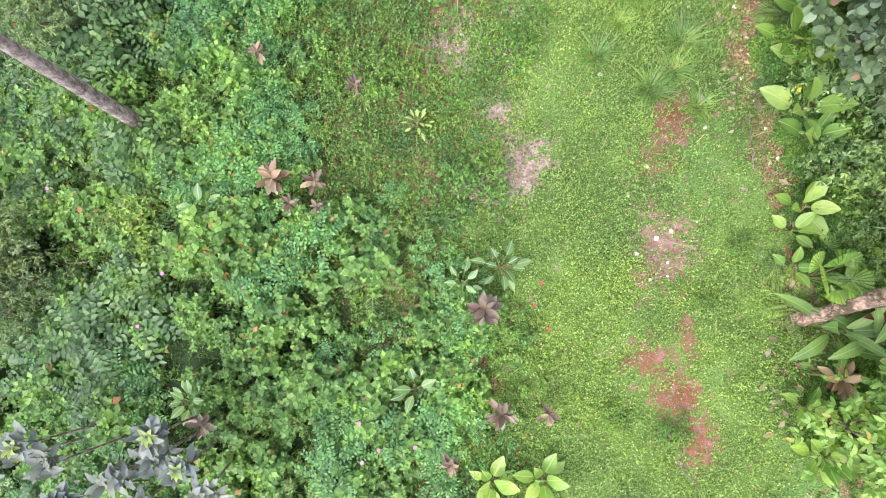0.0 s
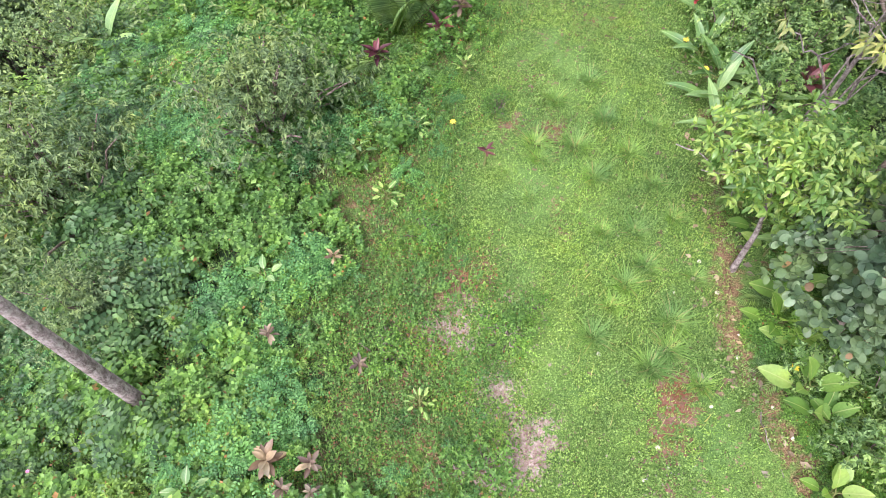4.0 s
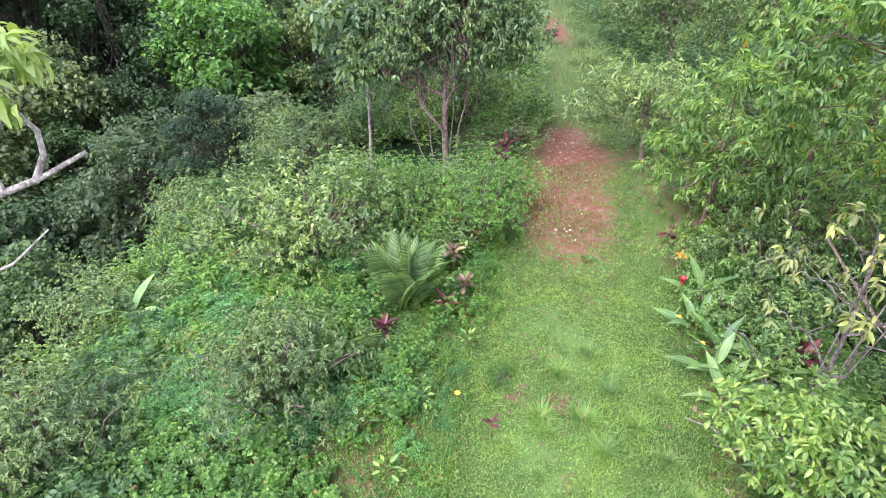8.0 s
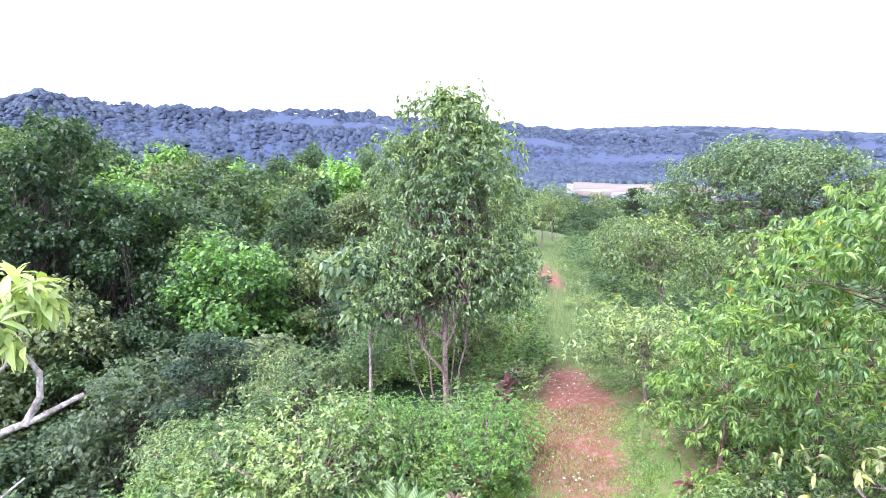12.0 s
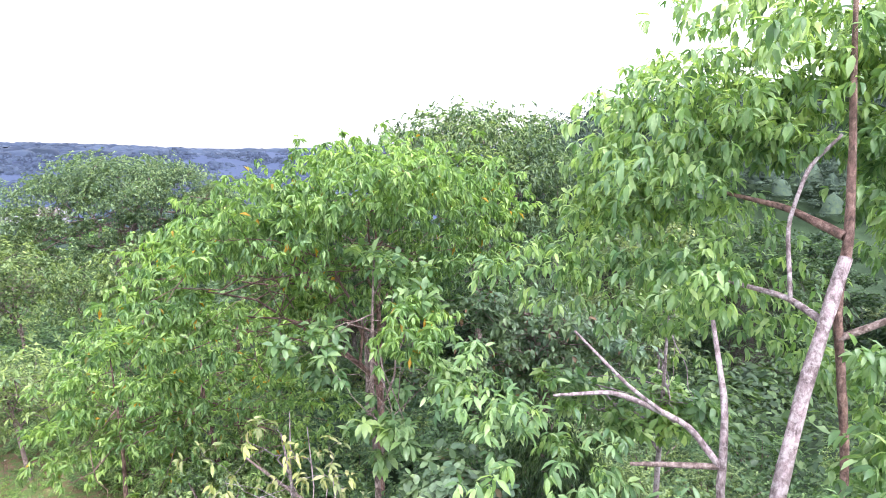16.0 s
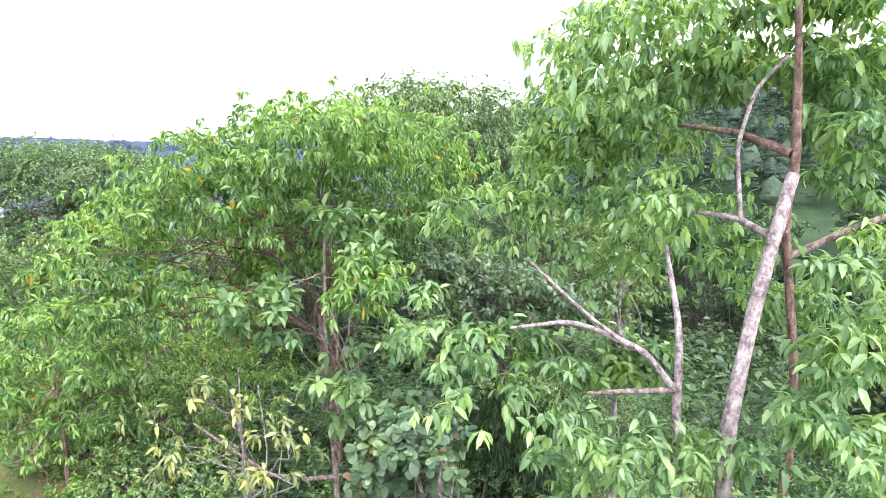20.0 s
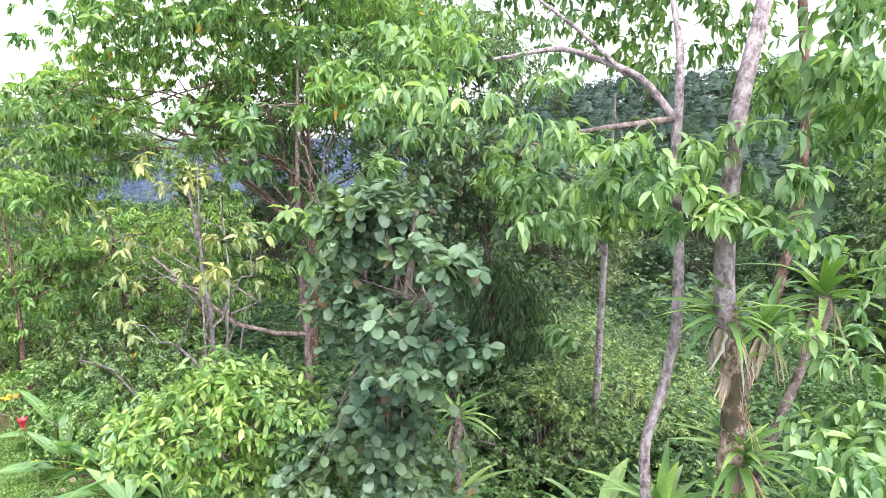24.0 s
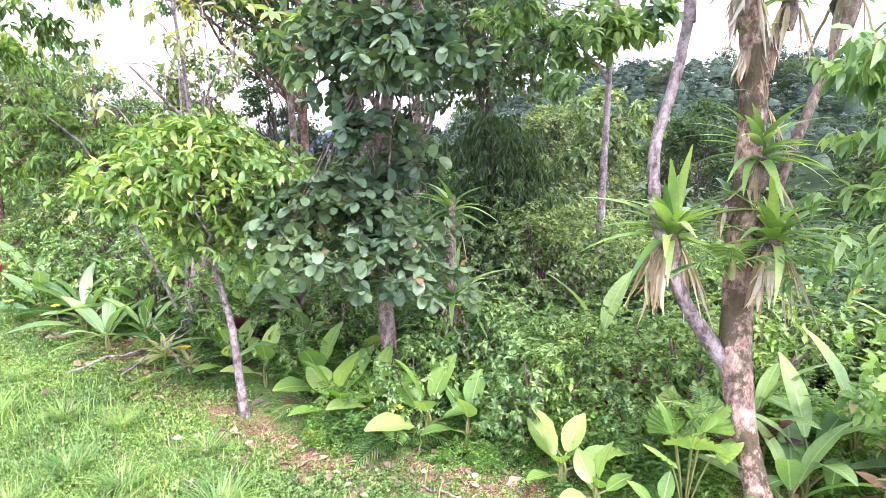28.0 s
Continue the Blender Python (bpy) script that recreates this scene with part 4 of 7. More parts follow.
def undergrowth():
    rng = np.random.default_rng(21)
    lf = small_leaf(0.27, 0.06, 0.15)
    broad = [clump(rng, 8 + k % 3, 0.3 + 0.05 * (k % 3), 0.17, small_leaf(0.36, 0.06, 0.12), 0.044 + 0.006 * (k % 2)) for k in range(6)]
    slim = [clump(rng, 11, 0.3, 0.18, small_leaf(0.22, 0.05, 0.1), 0.042) for k in range(6)]
    plume = [feather_herb(rng, 18, 0.36, 0.15, 0.033) for _ in range(6)]
    dark = [feather_herb(rng, 12, 0.45, 0.26, 0.062) for _ in range(5)]
    creep = [herb(rng, 70, 0.10, 0.19, dart(0.34), 0.03, 0.0) for _ in range(5)]

    def field(n, x0, x1, y0, y1):
        return x0 + (x1 - x0) * rng.random(n), y0 + (y1 - y0) * rng.random(n)

    def low(x, y):
        """Where the creepers lie low: round the worn place left of the track."""
        return np.exp(-(((x + 0.5) / 1.3) ** 2 + ((y - 3.0) / 1.5) ** 2)) + np.exp(-(((x + 0.6) / 0.8) ** 2 + ((y - 1.6) / 0.7) ** 2))

    def patchy(x, y, p):
        return np.array([noise.noise((a * 0.55 + p, b * 0.55, p)) for a, b in zip(x, y)])

    def off_rosettes(x, y):
        return np.min([np.hypot(x - q[0], y - q[1]) - 0.5 * q[3] for q in BROWN_ROSETTES], axis=0)

    for name, label, temps, mat, n, p, s0 in (
            ("broadleaf_weeds", "dense green broadleaf weeds covering the bank", broad, M_WEED, 3200, 3.1, 1.0),
            ("fine_weeds", "fine-leaved yellow-green weeds and creepers on the bank", slim, M_VINE, 2100, 7.7, 0.95),
            ("feathery_weeds", "blue-green feathery weeds in loose stands", plume, M_WEED_BLUE, 1900, 13.3, 1.0),
            ("pinnate_weeds", "dark green weeds with large pinnate leaves", dark, M_PINNATE, 900, 21.7, 1.0)):
        # each mound is a few plants that lean together, tallest in the middle
        cx, cy = field(n // 4, -6.6, 1.6, -3.4, 9.5)
        wide = 0.12 + 0.16 * rng.random(len(cx))
        dx, dy = rng.standard_normal((2, len(cx), 4)) * wide[:, None]
        x, y = (cx[:, None] + dx).ravel(), (cy[:, None] + dy).ravel()
        tall = (np.exp(-(dx ** 2 + dy ** 2) / (2.6 * wide[:, None] ** 2)) * (0.7 + 0.7 * rng.random((len(cx), 1)))).ravel()
        thin = low(x, y)
        keep = (lawn(x, y) < -0.1) & (patchy(x, y, p) > (-0.3 if mat is M_WEED else -0.12)) & (thin < 0.2 + 0.9 * rng.random(len(x))) & (off_rosettes(x, y) > 0)
        if mat is M_PINNATE:
            keep &= x < -3.2 + 0.7 * rng.standard_normal(len(x))
        x, y, tall, thin = x[keep], y[keep], tall[keep], thin[keep]
        edge = np.clip(-lawn(x, y) / 0.9, 0.4, 1) * (1 - 0.45 * np.clip(thin, 0, 1))
        stand(name, label, "weeds", temps, on_ground(x, y), s0 * edge * (0.5 + 0.9 * tall) * (0.85 + 0.3 * rng.random(len(x))), mat, rng)
    x, y = field(7500, -5.5, 1.6, -4, 9)
    keep = (lawn(x, y) < 0.12) & (rng.random(len(x)) < 0.3 + low(x, y))
    worn = np.max([q[4] * np.exp(-(((x - q[0]) / q[2]) ** 2 + ((y - q[1]) / q[3]) ** 2)) for q in BARE], axis=0)
    keep &= worn < 0.3 + 0.5 * rng.random(len(x))
    x, y = x[keep], y[keep]
    stand("creeping_weeds", "low brownish green creepers on thin soil", "weeds", creep, on_ground(x, y), 0.8 + 0.7 * rng.random(len(x)), M_CREEP, rng)
    # farther down the bank the leaves are larger and fewer
    far = [clump(rng, 9, 0.7, 0.4, small_leaf(0.27, 0.06, 0.15), 0.08, 4, 3) for _ in range(4)]
    def on_bank(x, y):
        return np.hypot(x, y) < 0.5 + np.interp(np.degrees(np.arctan2(x, y)), BANK_AZ, BANK_R)

    fine = [clump(rng, 14, 0.7, 0.42, small_leaf(0.24, 0.06, 0.15), 0.066, 4, 3) for _ in range(5)]
    for name, label, mat, n, p in (("bank_scrub", "tangled mid-green scrub over the steep bank", M_WEED, 1500, 31.0), ("bank_vines", "pale olive vines over the steep bank", M_BUSH_PALE, 1900, 37.0),
                                   ("yellow_bank_scrub", "yellowish green scrub on the steep bank", M_VINE, 1100, 43.0), ("dark_bank_scrub", "dark green scrub in the folds of the bank", M_BUSH, 900, 53.0)):
        cx, cy = field(n // 5, -15, 3.5, -4, 28)
        dx, dy = rng.standard_normal((2, len(cx), 5)) * 0.38
        x, y = (cx[:, None] + dx).ravel(), (cy[:, None] + dy).ravel()
        tall = (np.exp(-(dx ** 2 + dy ** 2) / 0.4) * (0.6 + 0.8 * rng.random((len(cx), 1)))).ravel()
        keep = ((x < -5.6) | (y > 8.7)) & (lawn(x, y) < -0.25) & on_bank(x, y) & (patchy(0.5 * x, 0.5 * y, p) > -0.2)
        x, y, tall = x[keep], y[keep], tall[keep]
        stand(name, label, "scrub", fine, on_ground(x, y), 0.6 + 0.95 * tall, mat, rng)
    x = np.concatenate([-52 + 42 * rng.random(900), 11 + 40 * rng.random(1200)])
    y = np.concatenate([8 + 52 * rng.random(900), -26 + 62 * rng.random(1200)])
    stand("valley_scrub", "dark green saplings and scrub under the valley trees", "scrub", [herb(rng, 110, 0.75, 0.3, lf, 0.075) for _ in range(4)], on_ground(x, y), 2.0 + 1.4 * rng.random(len(x)), M_FOREST[1], rng)
    # right of the track
    x, y = field(1500, 3.0, 7.5, -3.5, 14)
    keep = lawn(x, y) < -0.28
    x, y = x[keep], y[keep]
    stand("edge_weeds", "bright green leafy weeds under the trackside trees", "weeds", broad + plume[:2], on_ground(x, y), np.clip(-lawn(x, y) / 1.6, 0.3, 1) * (0.7 + 0.8 * rng.random(len(x))), M_EDGE, rng)
    x, y = field(2600, 3.2, 5.2, -1.5, 7.5)
    keep = (lawn(x, y) < -0.16) & (np.array([noise.noise((a * 1.3, b * 1.3, 5.0)) for a, b in zip(x, y)]) > -0.15)
    x, y = x[keep], y[keep]
    stand("leafy_edge_weeds", "fresh green knee-high weeds along the track edge", "weeds", slim + plume[:3], on_ground(x, y), np.clip(-lawn(x, y) / 0.6, 0.45, 1.15) * (0.6 + 0.6 * rng.random(len(x))), M_WEED, rng)
    x, y = field(2400, 6, 16, -9, 34)
    keep = lawn(x, y) < -0.3
    x, y = x[keep], y[keep]
    stand("woodland_floor_plants", "shaded green plants on the woodland floor", "undergrowth", far, on_ground(x, y), 0.7 + 0.9 * rng.random(len(x)), M_SHADE, rng)
    x, y = field(1500, 1.5, 8.5, 12.5, 34)
    keep = (lawn(x, y) < 0.5 + 0.5 * rng.standard_normal(len(x))) & (np.abs(x - np.interp(y, [12, 16, 24, 34], [3.0, 3.4, 4.7, 6.5])) > 0.55)
    x, y = x[keep], y[keep]
    stand("trackside_weeds", "rough green weeds along the overgrown far track", "weeds", fine, on_ground(x, y), 0.3 + 0.5 * rng.random(len(x)), M_BUSH_PALE, rng)
    # the mown track
    turf = [herb(rng, 66, 0.03, 0.13, dart(0.4), 0.02, -0.2) for _ in range(6)]
    x, y = field(8800, 0, 4.4, -3.2, 13.5)
    bare = np.zeros(len(x))
    for bx, by, rx, ry, s in BARE:
        bare = np.maximum(bare, s * np.exp(-(((x - bx) / rx) ** 2 + ((y - by) / ry) ** 2)))
    keep = (lawn(x, y) > -0.2) & (bare < 0.35 + 0.3 * rng.random(len(x)))
    x, y = x[keep], y[keep]
    stand("turf", "short bright green creeping turf on the track", "grass", turf, on_ground(x, y), 0.7 + 0.6 * rng.random(len(x)), M_LAWN, rng, sink=0.0)


undergrowth()


# ---- trees of the ridge ----
def gz(x, y):
    return float(ground(x, y))


def rel(blobs, at):
    return [(b[0] - at[0], b[1] - at[1], b[2] - at[2], *b[3:]) for b in blobs]


OVAL_LEAF, ROUND_LEAF = full_leaf(0.24, 0.05, 0.25), disc_leaf(0.36, 0.05, 0.15)
CHEAP_LEAF, HANG_LEAF = small_leaf(0.25, 0.08, 0.25), small_leaf(0.17, 0.06, 0.35)


def ridge_trees():
    # tall ovate tree left of the track
    at = (0.28, 12.4, gz(0.28, 12.4))
    root = tree("tall_ovate_tree", at, "tall slender tree with an ovate glossy green crown", "tree", [(0, 0, -.2), (-.05, 0, 1.5), (.05, .05, 3.5), (-.05, 0, 6.4)], 0.075,
         [(-.1, 0, 3.4, 1.5, 1.4, .9), (-1.1, .1, 2.9, .9, .9, .8), (1.0, 0, 3.1, .85, .9, .8), (.1, 0, 4.5, 1.45, 1.35, .9), (-.5, .1, 5.3, .95, .9, .8), (.5, 0, 5.5, .95, .9, .8), (0, 0, 6.3, .75, .75, .75)],
         330, 7200, 6, small_leaf(0.21, 0.07, 0.3), 0.115, 0.65, M_BIG, M_BARK, 101, limbs=13, spread=0.28, fork=0.2)
    for x, y, h, r in ((-.35, .1, 3.2, .022), (.3, -.1, 3.4, .026), (.12, .2, 3.0, .02), (-.6, -.1, 2.6, .016)):
        q = curve_pts((x * .6, y * .6, -.2), (x * 1.6, y, h), (0.1 * x, 0, 0), 9, np.random.default_rng(int(100 * h)), 0.03)
        part("stem", Geo().add(*tube(q, np.linspace(r, r * .5, 9), 7)).mesh("stem", M_BARK), root, "thin grey-brown side stem")
    at = (-1.45, 12.6, gz(-1.45, 12.6))
    tree("thin_leafy_tree", at, "thin pale-stemmed tree with a loose green crown", "tree", [(0, 0, -.2), (.05, 0, 1.6), (0, .05, 3.6)], 0.05,
         [(0, 0, 3.2, .9, .9, .8), (.2, 0, 2.4, .7, .7, .6)], 22, 190, 6, OVAL_LEAF, 0.22, 0.35, M_BIG, M_BARK_PALE, 102, limbs=5)
    # flat-topped tree beyond the track
    at = (17.2, 30.5, gz(17.2, 30.5))
    tree("umbrella_tree", at, "broad flat-topped umbrella tree with dark forked limbs", "tree", [(0, 0, -.5), (-.2, 0, 1.5), (-.3, .2, 3.2), (0, 0, 5.6)], 0.3,
         [(0, 0, 6.9, 3.3, 3.3, 1.0), (-2.6, 1.2, 6.0, 2.2, 2.2, 1.0), (2.7, -1.2, 6.2, 2.2, 2.2, 1.0), (-4.2, 1.8, 4.8, 1.6, 1.8, 1.0), (4.1, -1.8, 5.4, 1.5, 1.7, 1.0), (-1, -2, 6.0, 2.2, 2.0, 1.1), (1, 2, 6.4, 2.4, 2.0, 1.1), (-4.4, 1.2, 3.6, 1.2, 1.3, .8), (2.6, -3, 5.2, 1.7, 1.7, .9), (-2.8, -.6, 4.4, 1.1, 1.1, .6), (3.9, -2.2, 4.2, 1.1, 1.2, .7), (-1.2, -2.6, 4.6, 1.2, 1.2, .7), (1.2, -3.0, 4.3, 1.2, 1.2, .7), (-4.6, .6, 2.6, 1.0, 1.0, .7), (-2.6, -1.8, 3.6, 1.1, 1.1, .7)],
         360, 9500, 5, CHEAP_LEAF, 0.16, 0.2, M_FLAT, M_BARK, 103, limbs=11, spread=0.22, fork=0.2, flat=0.45, boughs=4)
    # drooping-leaved trees right of the track
    at = (6.9, 5.6, gz(6.9, 5.6))
    tree("drooping_leaf_tree", at, "spreading tree with hanging bright yellow-green leaves", "tree", [(0, 0, -.2), (.1, 0, 1.4), (0, -.1, 2.8), (.1, 0, 4.8)], 0.08,
         rel([(5.4, 4.1, 6.05, .9, .8, .42), (6.4, 5.0, 6.05, 1.4, 1.4, .55), (4.7, 5.4, 5.75, .8, .8, .42), (4.05, 5.95, 5.3, .55, .6, .36), (5.6, 6.0, 5.5, 1.0, 1.0, .5), (7.4, 4.4, 5.6, 1.0, 1.0, .55), (4.75, 3.4, 4.7, .45, .45, .3),
              (5.4, 4.6, 5.0, .7, .7, .36), (6.8, 4.0, 5.0, .7, .7, .4), (4.4, 6.9, 4.6, .7, .7, .4), (5.4, 7.6, 5.0, .8, .8, .42),
              (3.80, 6.20, 4.37, 0.42, 0.42, 0.25), (4.25, 6.16, 4.21, 0.42, 0.42, 0.25), (3.76, 6.45, 3.74, 0.36, 0.36, 0.22), (4.26, 6.39, 3.60, 0.36, 0.36, 0.22), (4.37, 5.84, 4.53, 0.36, 0.36, 0.22), (5.88, 5.90, 4.72, 0.42, 0.42, 0.25), (6.25, 5.83, 4.29, 0.40, 0.40, 0.24), (5.85, 6.20, 4.27, 0.30, 0.30, 0.18)], at),
         450, 2950, 9, HANG_LEAF, 0.11, 0.85, M_DROOP, M_BARK_RED, 104, limbs=9, spread=0.26, fork=0.4, flat=0.3, boughs=5)
    at = (5.6, 7.9, gz(5.6, 7.9))
    tree("drooping_leaf_tree", at, "low spreading tree with hanging leaves beside the track", "tree", [(0, 0, -.2), (.05, 0, .8), (-.1, 0, 1.6), (-.1, 0, 2.4)], 0.06,
         rel([(4.7, 8.2, 2.15, .7, .7, .4), (5.4, 7.5, 2.25, .7, .7, .4), (6.0, 7.0, 2.35, .7, .7, .4), (6.5, 6.3, 2.25, .6, .6, .4), (4.3, 9.1, 1.95, .7, .7, .4), (4.7, 7.4, 1.55, .5, .5, .36), (5.4, 6.7, 1.45, .6, .6, .4), (6.2, 7.8, 2.55, .8, .8, .4), (5.6, 8.9, 2.35, .7, .7, .4), (4.4, 8.0, 1.15, .5, .5, .36)], at),
         180, 950, 9, HANG_LEAF, 0.11, 0.85, M_DROOP, M_BARK_RED, 115, limbs=8, spread=0.28, fork=0.3, flat=0.3, boughs=5)
    at = (9.0, 11.6, gz(9.0, 11.6))
    tree("drooping_leaf_tree", at, "lower tree with hanging bright leaves beside the track", "tree", [(0, 0, -.2), (.1, 0, 1.0), (0, -.1, 1.6), (.1, 0, 2.1)], 0.06,
         rel([(8.4, 11.5, 2.10, 1.4, 1.4, .8), (10, 11.1, 2.40, 1.3, 1.3, .8), (7.9, 11.3, 1.00, 1.2, 1.2, .7), (9.2, 10.2, 1.10, 1.2, 1.2, .7), (7.3, 12.4, 1.50, 1.1, 1.1, .7), (11, 11.4, 1.50, 1.2, 1.2, .8)], at),
         170, 1900, 8, HANG_LEAF, 0.13, 0.85, M_DROOP, M_BARK_RED, 114, limbs=9, spread=0.26, fork=0.3, flat=0.3, boughs=5)
    at = (12.4, 6.9, gz(12.4, 6.9))
    tree("drooping_leaf_tree", at, "tall rounded tree with hanging green leaves", "tree", [(0, 0, -.4), (.1, 0, 3), (0, 0, 6.2)], 0.13,
         rel([(12.4, 6.9, 6.4, 2.0, 2.0, .9), (11.2, 6.2, 5.6, 1.5, 1.5, .9), (13, 5.6, 5.6, 1.5, 1.5, .9), (11.8, 5.2, 4.4, 1.3, 1.3, .9)], at),
         190, 4200, 6, HANG_LEAF, 0.125, 0.5, M_FLAT, M_BARK, 105, limbs=9, spread=0.24, fork=0.4, flat=0.35, boughs=5)
    # added dark tree that stands for the shade inside the drooping crown
    at = (8.2, 6.9, gz(8.2, 6.9))
    tree("shaded_tree", at, "dense deep green tree behind the drooping-leaved tree", "tree", [(0, 0, -.3), (.1, 0, 2), (0, .1, 3.6), (0, 0, 4.6)], 0.08,
         rel([(8.0, 6.6, 5.2, 1.1, 1.1, .55), (7.4, 7.4, 4.7, .9, .9, .5), (8.8, 6.0, 4.8, 1.0, 1.0, .5), (7.8, 6.8, 4.1, 1.0, 1.0, .5), (8.9, 5.4, 4.1, .8, .8, .5)], at),
         110, 1500, 6, HANG_LEAF, 0.12, 0.5, M_SHADE, M_BARK, 116, limbs=8, spread=0.28, fork=0.4, boughs=5)
    at = (4.5, 8.6, gz(4.5, 8.6))
    tree("drooping_leaf_sapling", at, "low sapling with hanging bright green leaves beside the track", "tree", [(0, 0, -.2), (.05, 0, 1.2), (0, 0, 2.6)], 0.04,
         [(0, 0, 2.3, .8, .8, .7), (.4, -.4, 1.5, .7, .7, .6), (-.3, .5, 1.3, .6, .6, .6)], 50, 620, 7, HANG_LEAF, 0.13, 0.7, M_DROOP, M_BARK_RED, 106, limbs=6, flat=0.3)
    # feathery pale bush and olive trees along the track
    at = (4.3, 11.2, gz(4.3, 11.2))
    tree("feathery_tree", at, "low feathery grey-green tree leaning over the track", "tree", [(0, 0, -.2), (-.1, 0, .8), (-.2, .1, 1.8)], 0.05,
         [(-.2, 0, 1.7, 1.0, 1.0, .6), (-.7, .3, 1.3, .7, .8, .5), (.5, -.2, 1.3, .8, .8, .6), (0, .8, 1.5, .8, .8, .6)], 40, 520, 9, small_leaf(0.16, 0.03, 0.1), 0.13, 0.1, M_BUSH_PALE, M_BARK, 107, limbs=8, spread=0.35)
    for i, (x, y, s) in enumerate(((6.6, 16.9, 1.0), (6.4, 20.5, 0.75), (7.8, 24.5, .75), (1.6, 20.5, 0.7), (2.6, 28, .9), (9.2, 28.5, .7), (-.6, 17.5, .9), (6.9, 34, .9), (4.0, 36, .9), (9.6, 20, .8), (5.6, 30.5, .8))):
        at = (x, y, gz(x, y))
        if i == 0:
            first = tree("olive_tree", at, "small round olive-green tree with a dark hollow crown", "tree", [(0, 0, -.2), (.1, 0, 1), (0, 0, 2.4)], 0.06,
                         [(0, 0, 2.6, 1.3, 1.3, .8), (-.8, 0, 2.0, .9, .9, .7), (.7, -.3, 1.9, .9, .9, .7), (0, .7, 2.0, .9, .9, .7)], 70, 900, 7, CHEAP_LEAF, 0.115, 0.2, M_BUSH, M_BARK, 108, limbs=8, group="trackside olive trees")
        else:
            copy_thing(first, pose(*at, 0, 0, 77 * i) @ Matrix.Scale(s, 4))
    # bare-trunked tree on the left bank, with a limb that ends in a tuft
    at = (-3.4, 2.1, gz(-3.4, 2.1))
    root = tree("bare_trunk_tree", at, "tall bare grey-brown trunk with pale limbs and lime leaf tuft", "tree", [(0, 0, -.3), (.02, 0, 2), (.0, .03, 4), (.1, .1, 5.4)], 0.085,
                rel([(-2.12, 2.94, 5.72, .16, .16, .16), (-2.2, 2.9, 5.6, .16, .16, .14), (-2.5, 2.6, 5.6, .2, .2, .2)], at), 14, 48, 6, full_leaf(0.19, 0.04, 0.35), 0.13, 0.45, M_LIME, M_BARK_PALE, 109, limbs=1, fork=0.8)
    for pts, r in ((((-3.35, 2.15, 4.6), (-2.75, 2.45, 4.95), (-2.24, 2.78, 5.05), (-2.08, 2.89, 5.09), (-1.89, 3.02, 5.17)), .028),
                   (((-2.12, 2.86, 5.07), (-2.06, 2.92, 5.2), (-2.05, 2.93, 5.33), (-2.1, 2.9, 5.45), (-2.11, 2.92, 5.6)), .02),
                   (((-2.5, 2.6, 5.0), (-2.3, 2.8, 5.25), (-2.17, 2.86, 5.4), (-2.13, 2.9, 5.55)), .012),
                   (((-2.24, 2.78, 5.05), (-2.3, 2.82, 5.3), (-2.42, 2.8, 5.5)), .012),
                   (((-3.0, 2.3, 4.8), (-2.7, 2.55, 5.15), (-2.55, 2.65, 5.45)), .016),
                   (((-3.3, 2.2, 4.3), (-2.7, 2.5, 4.55), (-2.35, 2.75, 4.62), (-2.15, 2.85, 4.78)), .012)):
        q = np.array(pts) - at
        part("limb", Geo().add(*tube(q, np.linspace(r, r * .45, len(q)), 7)).mesh("limb", M_BARK_WHITE), root, "bare pale grey limb")


ridge_trees()


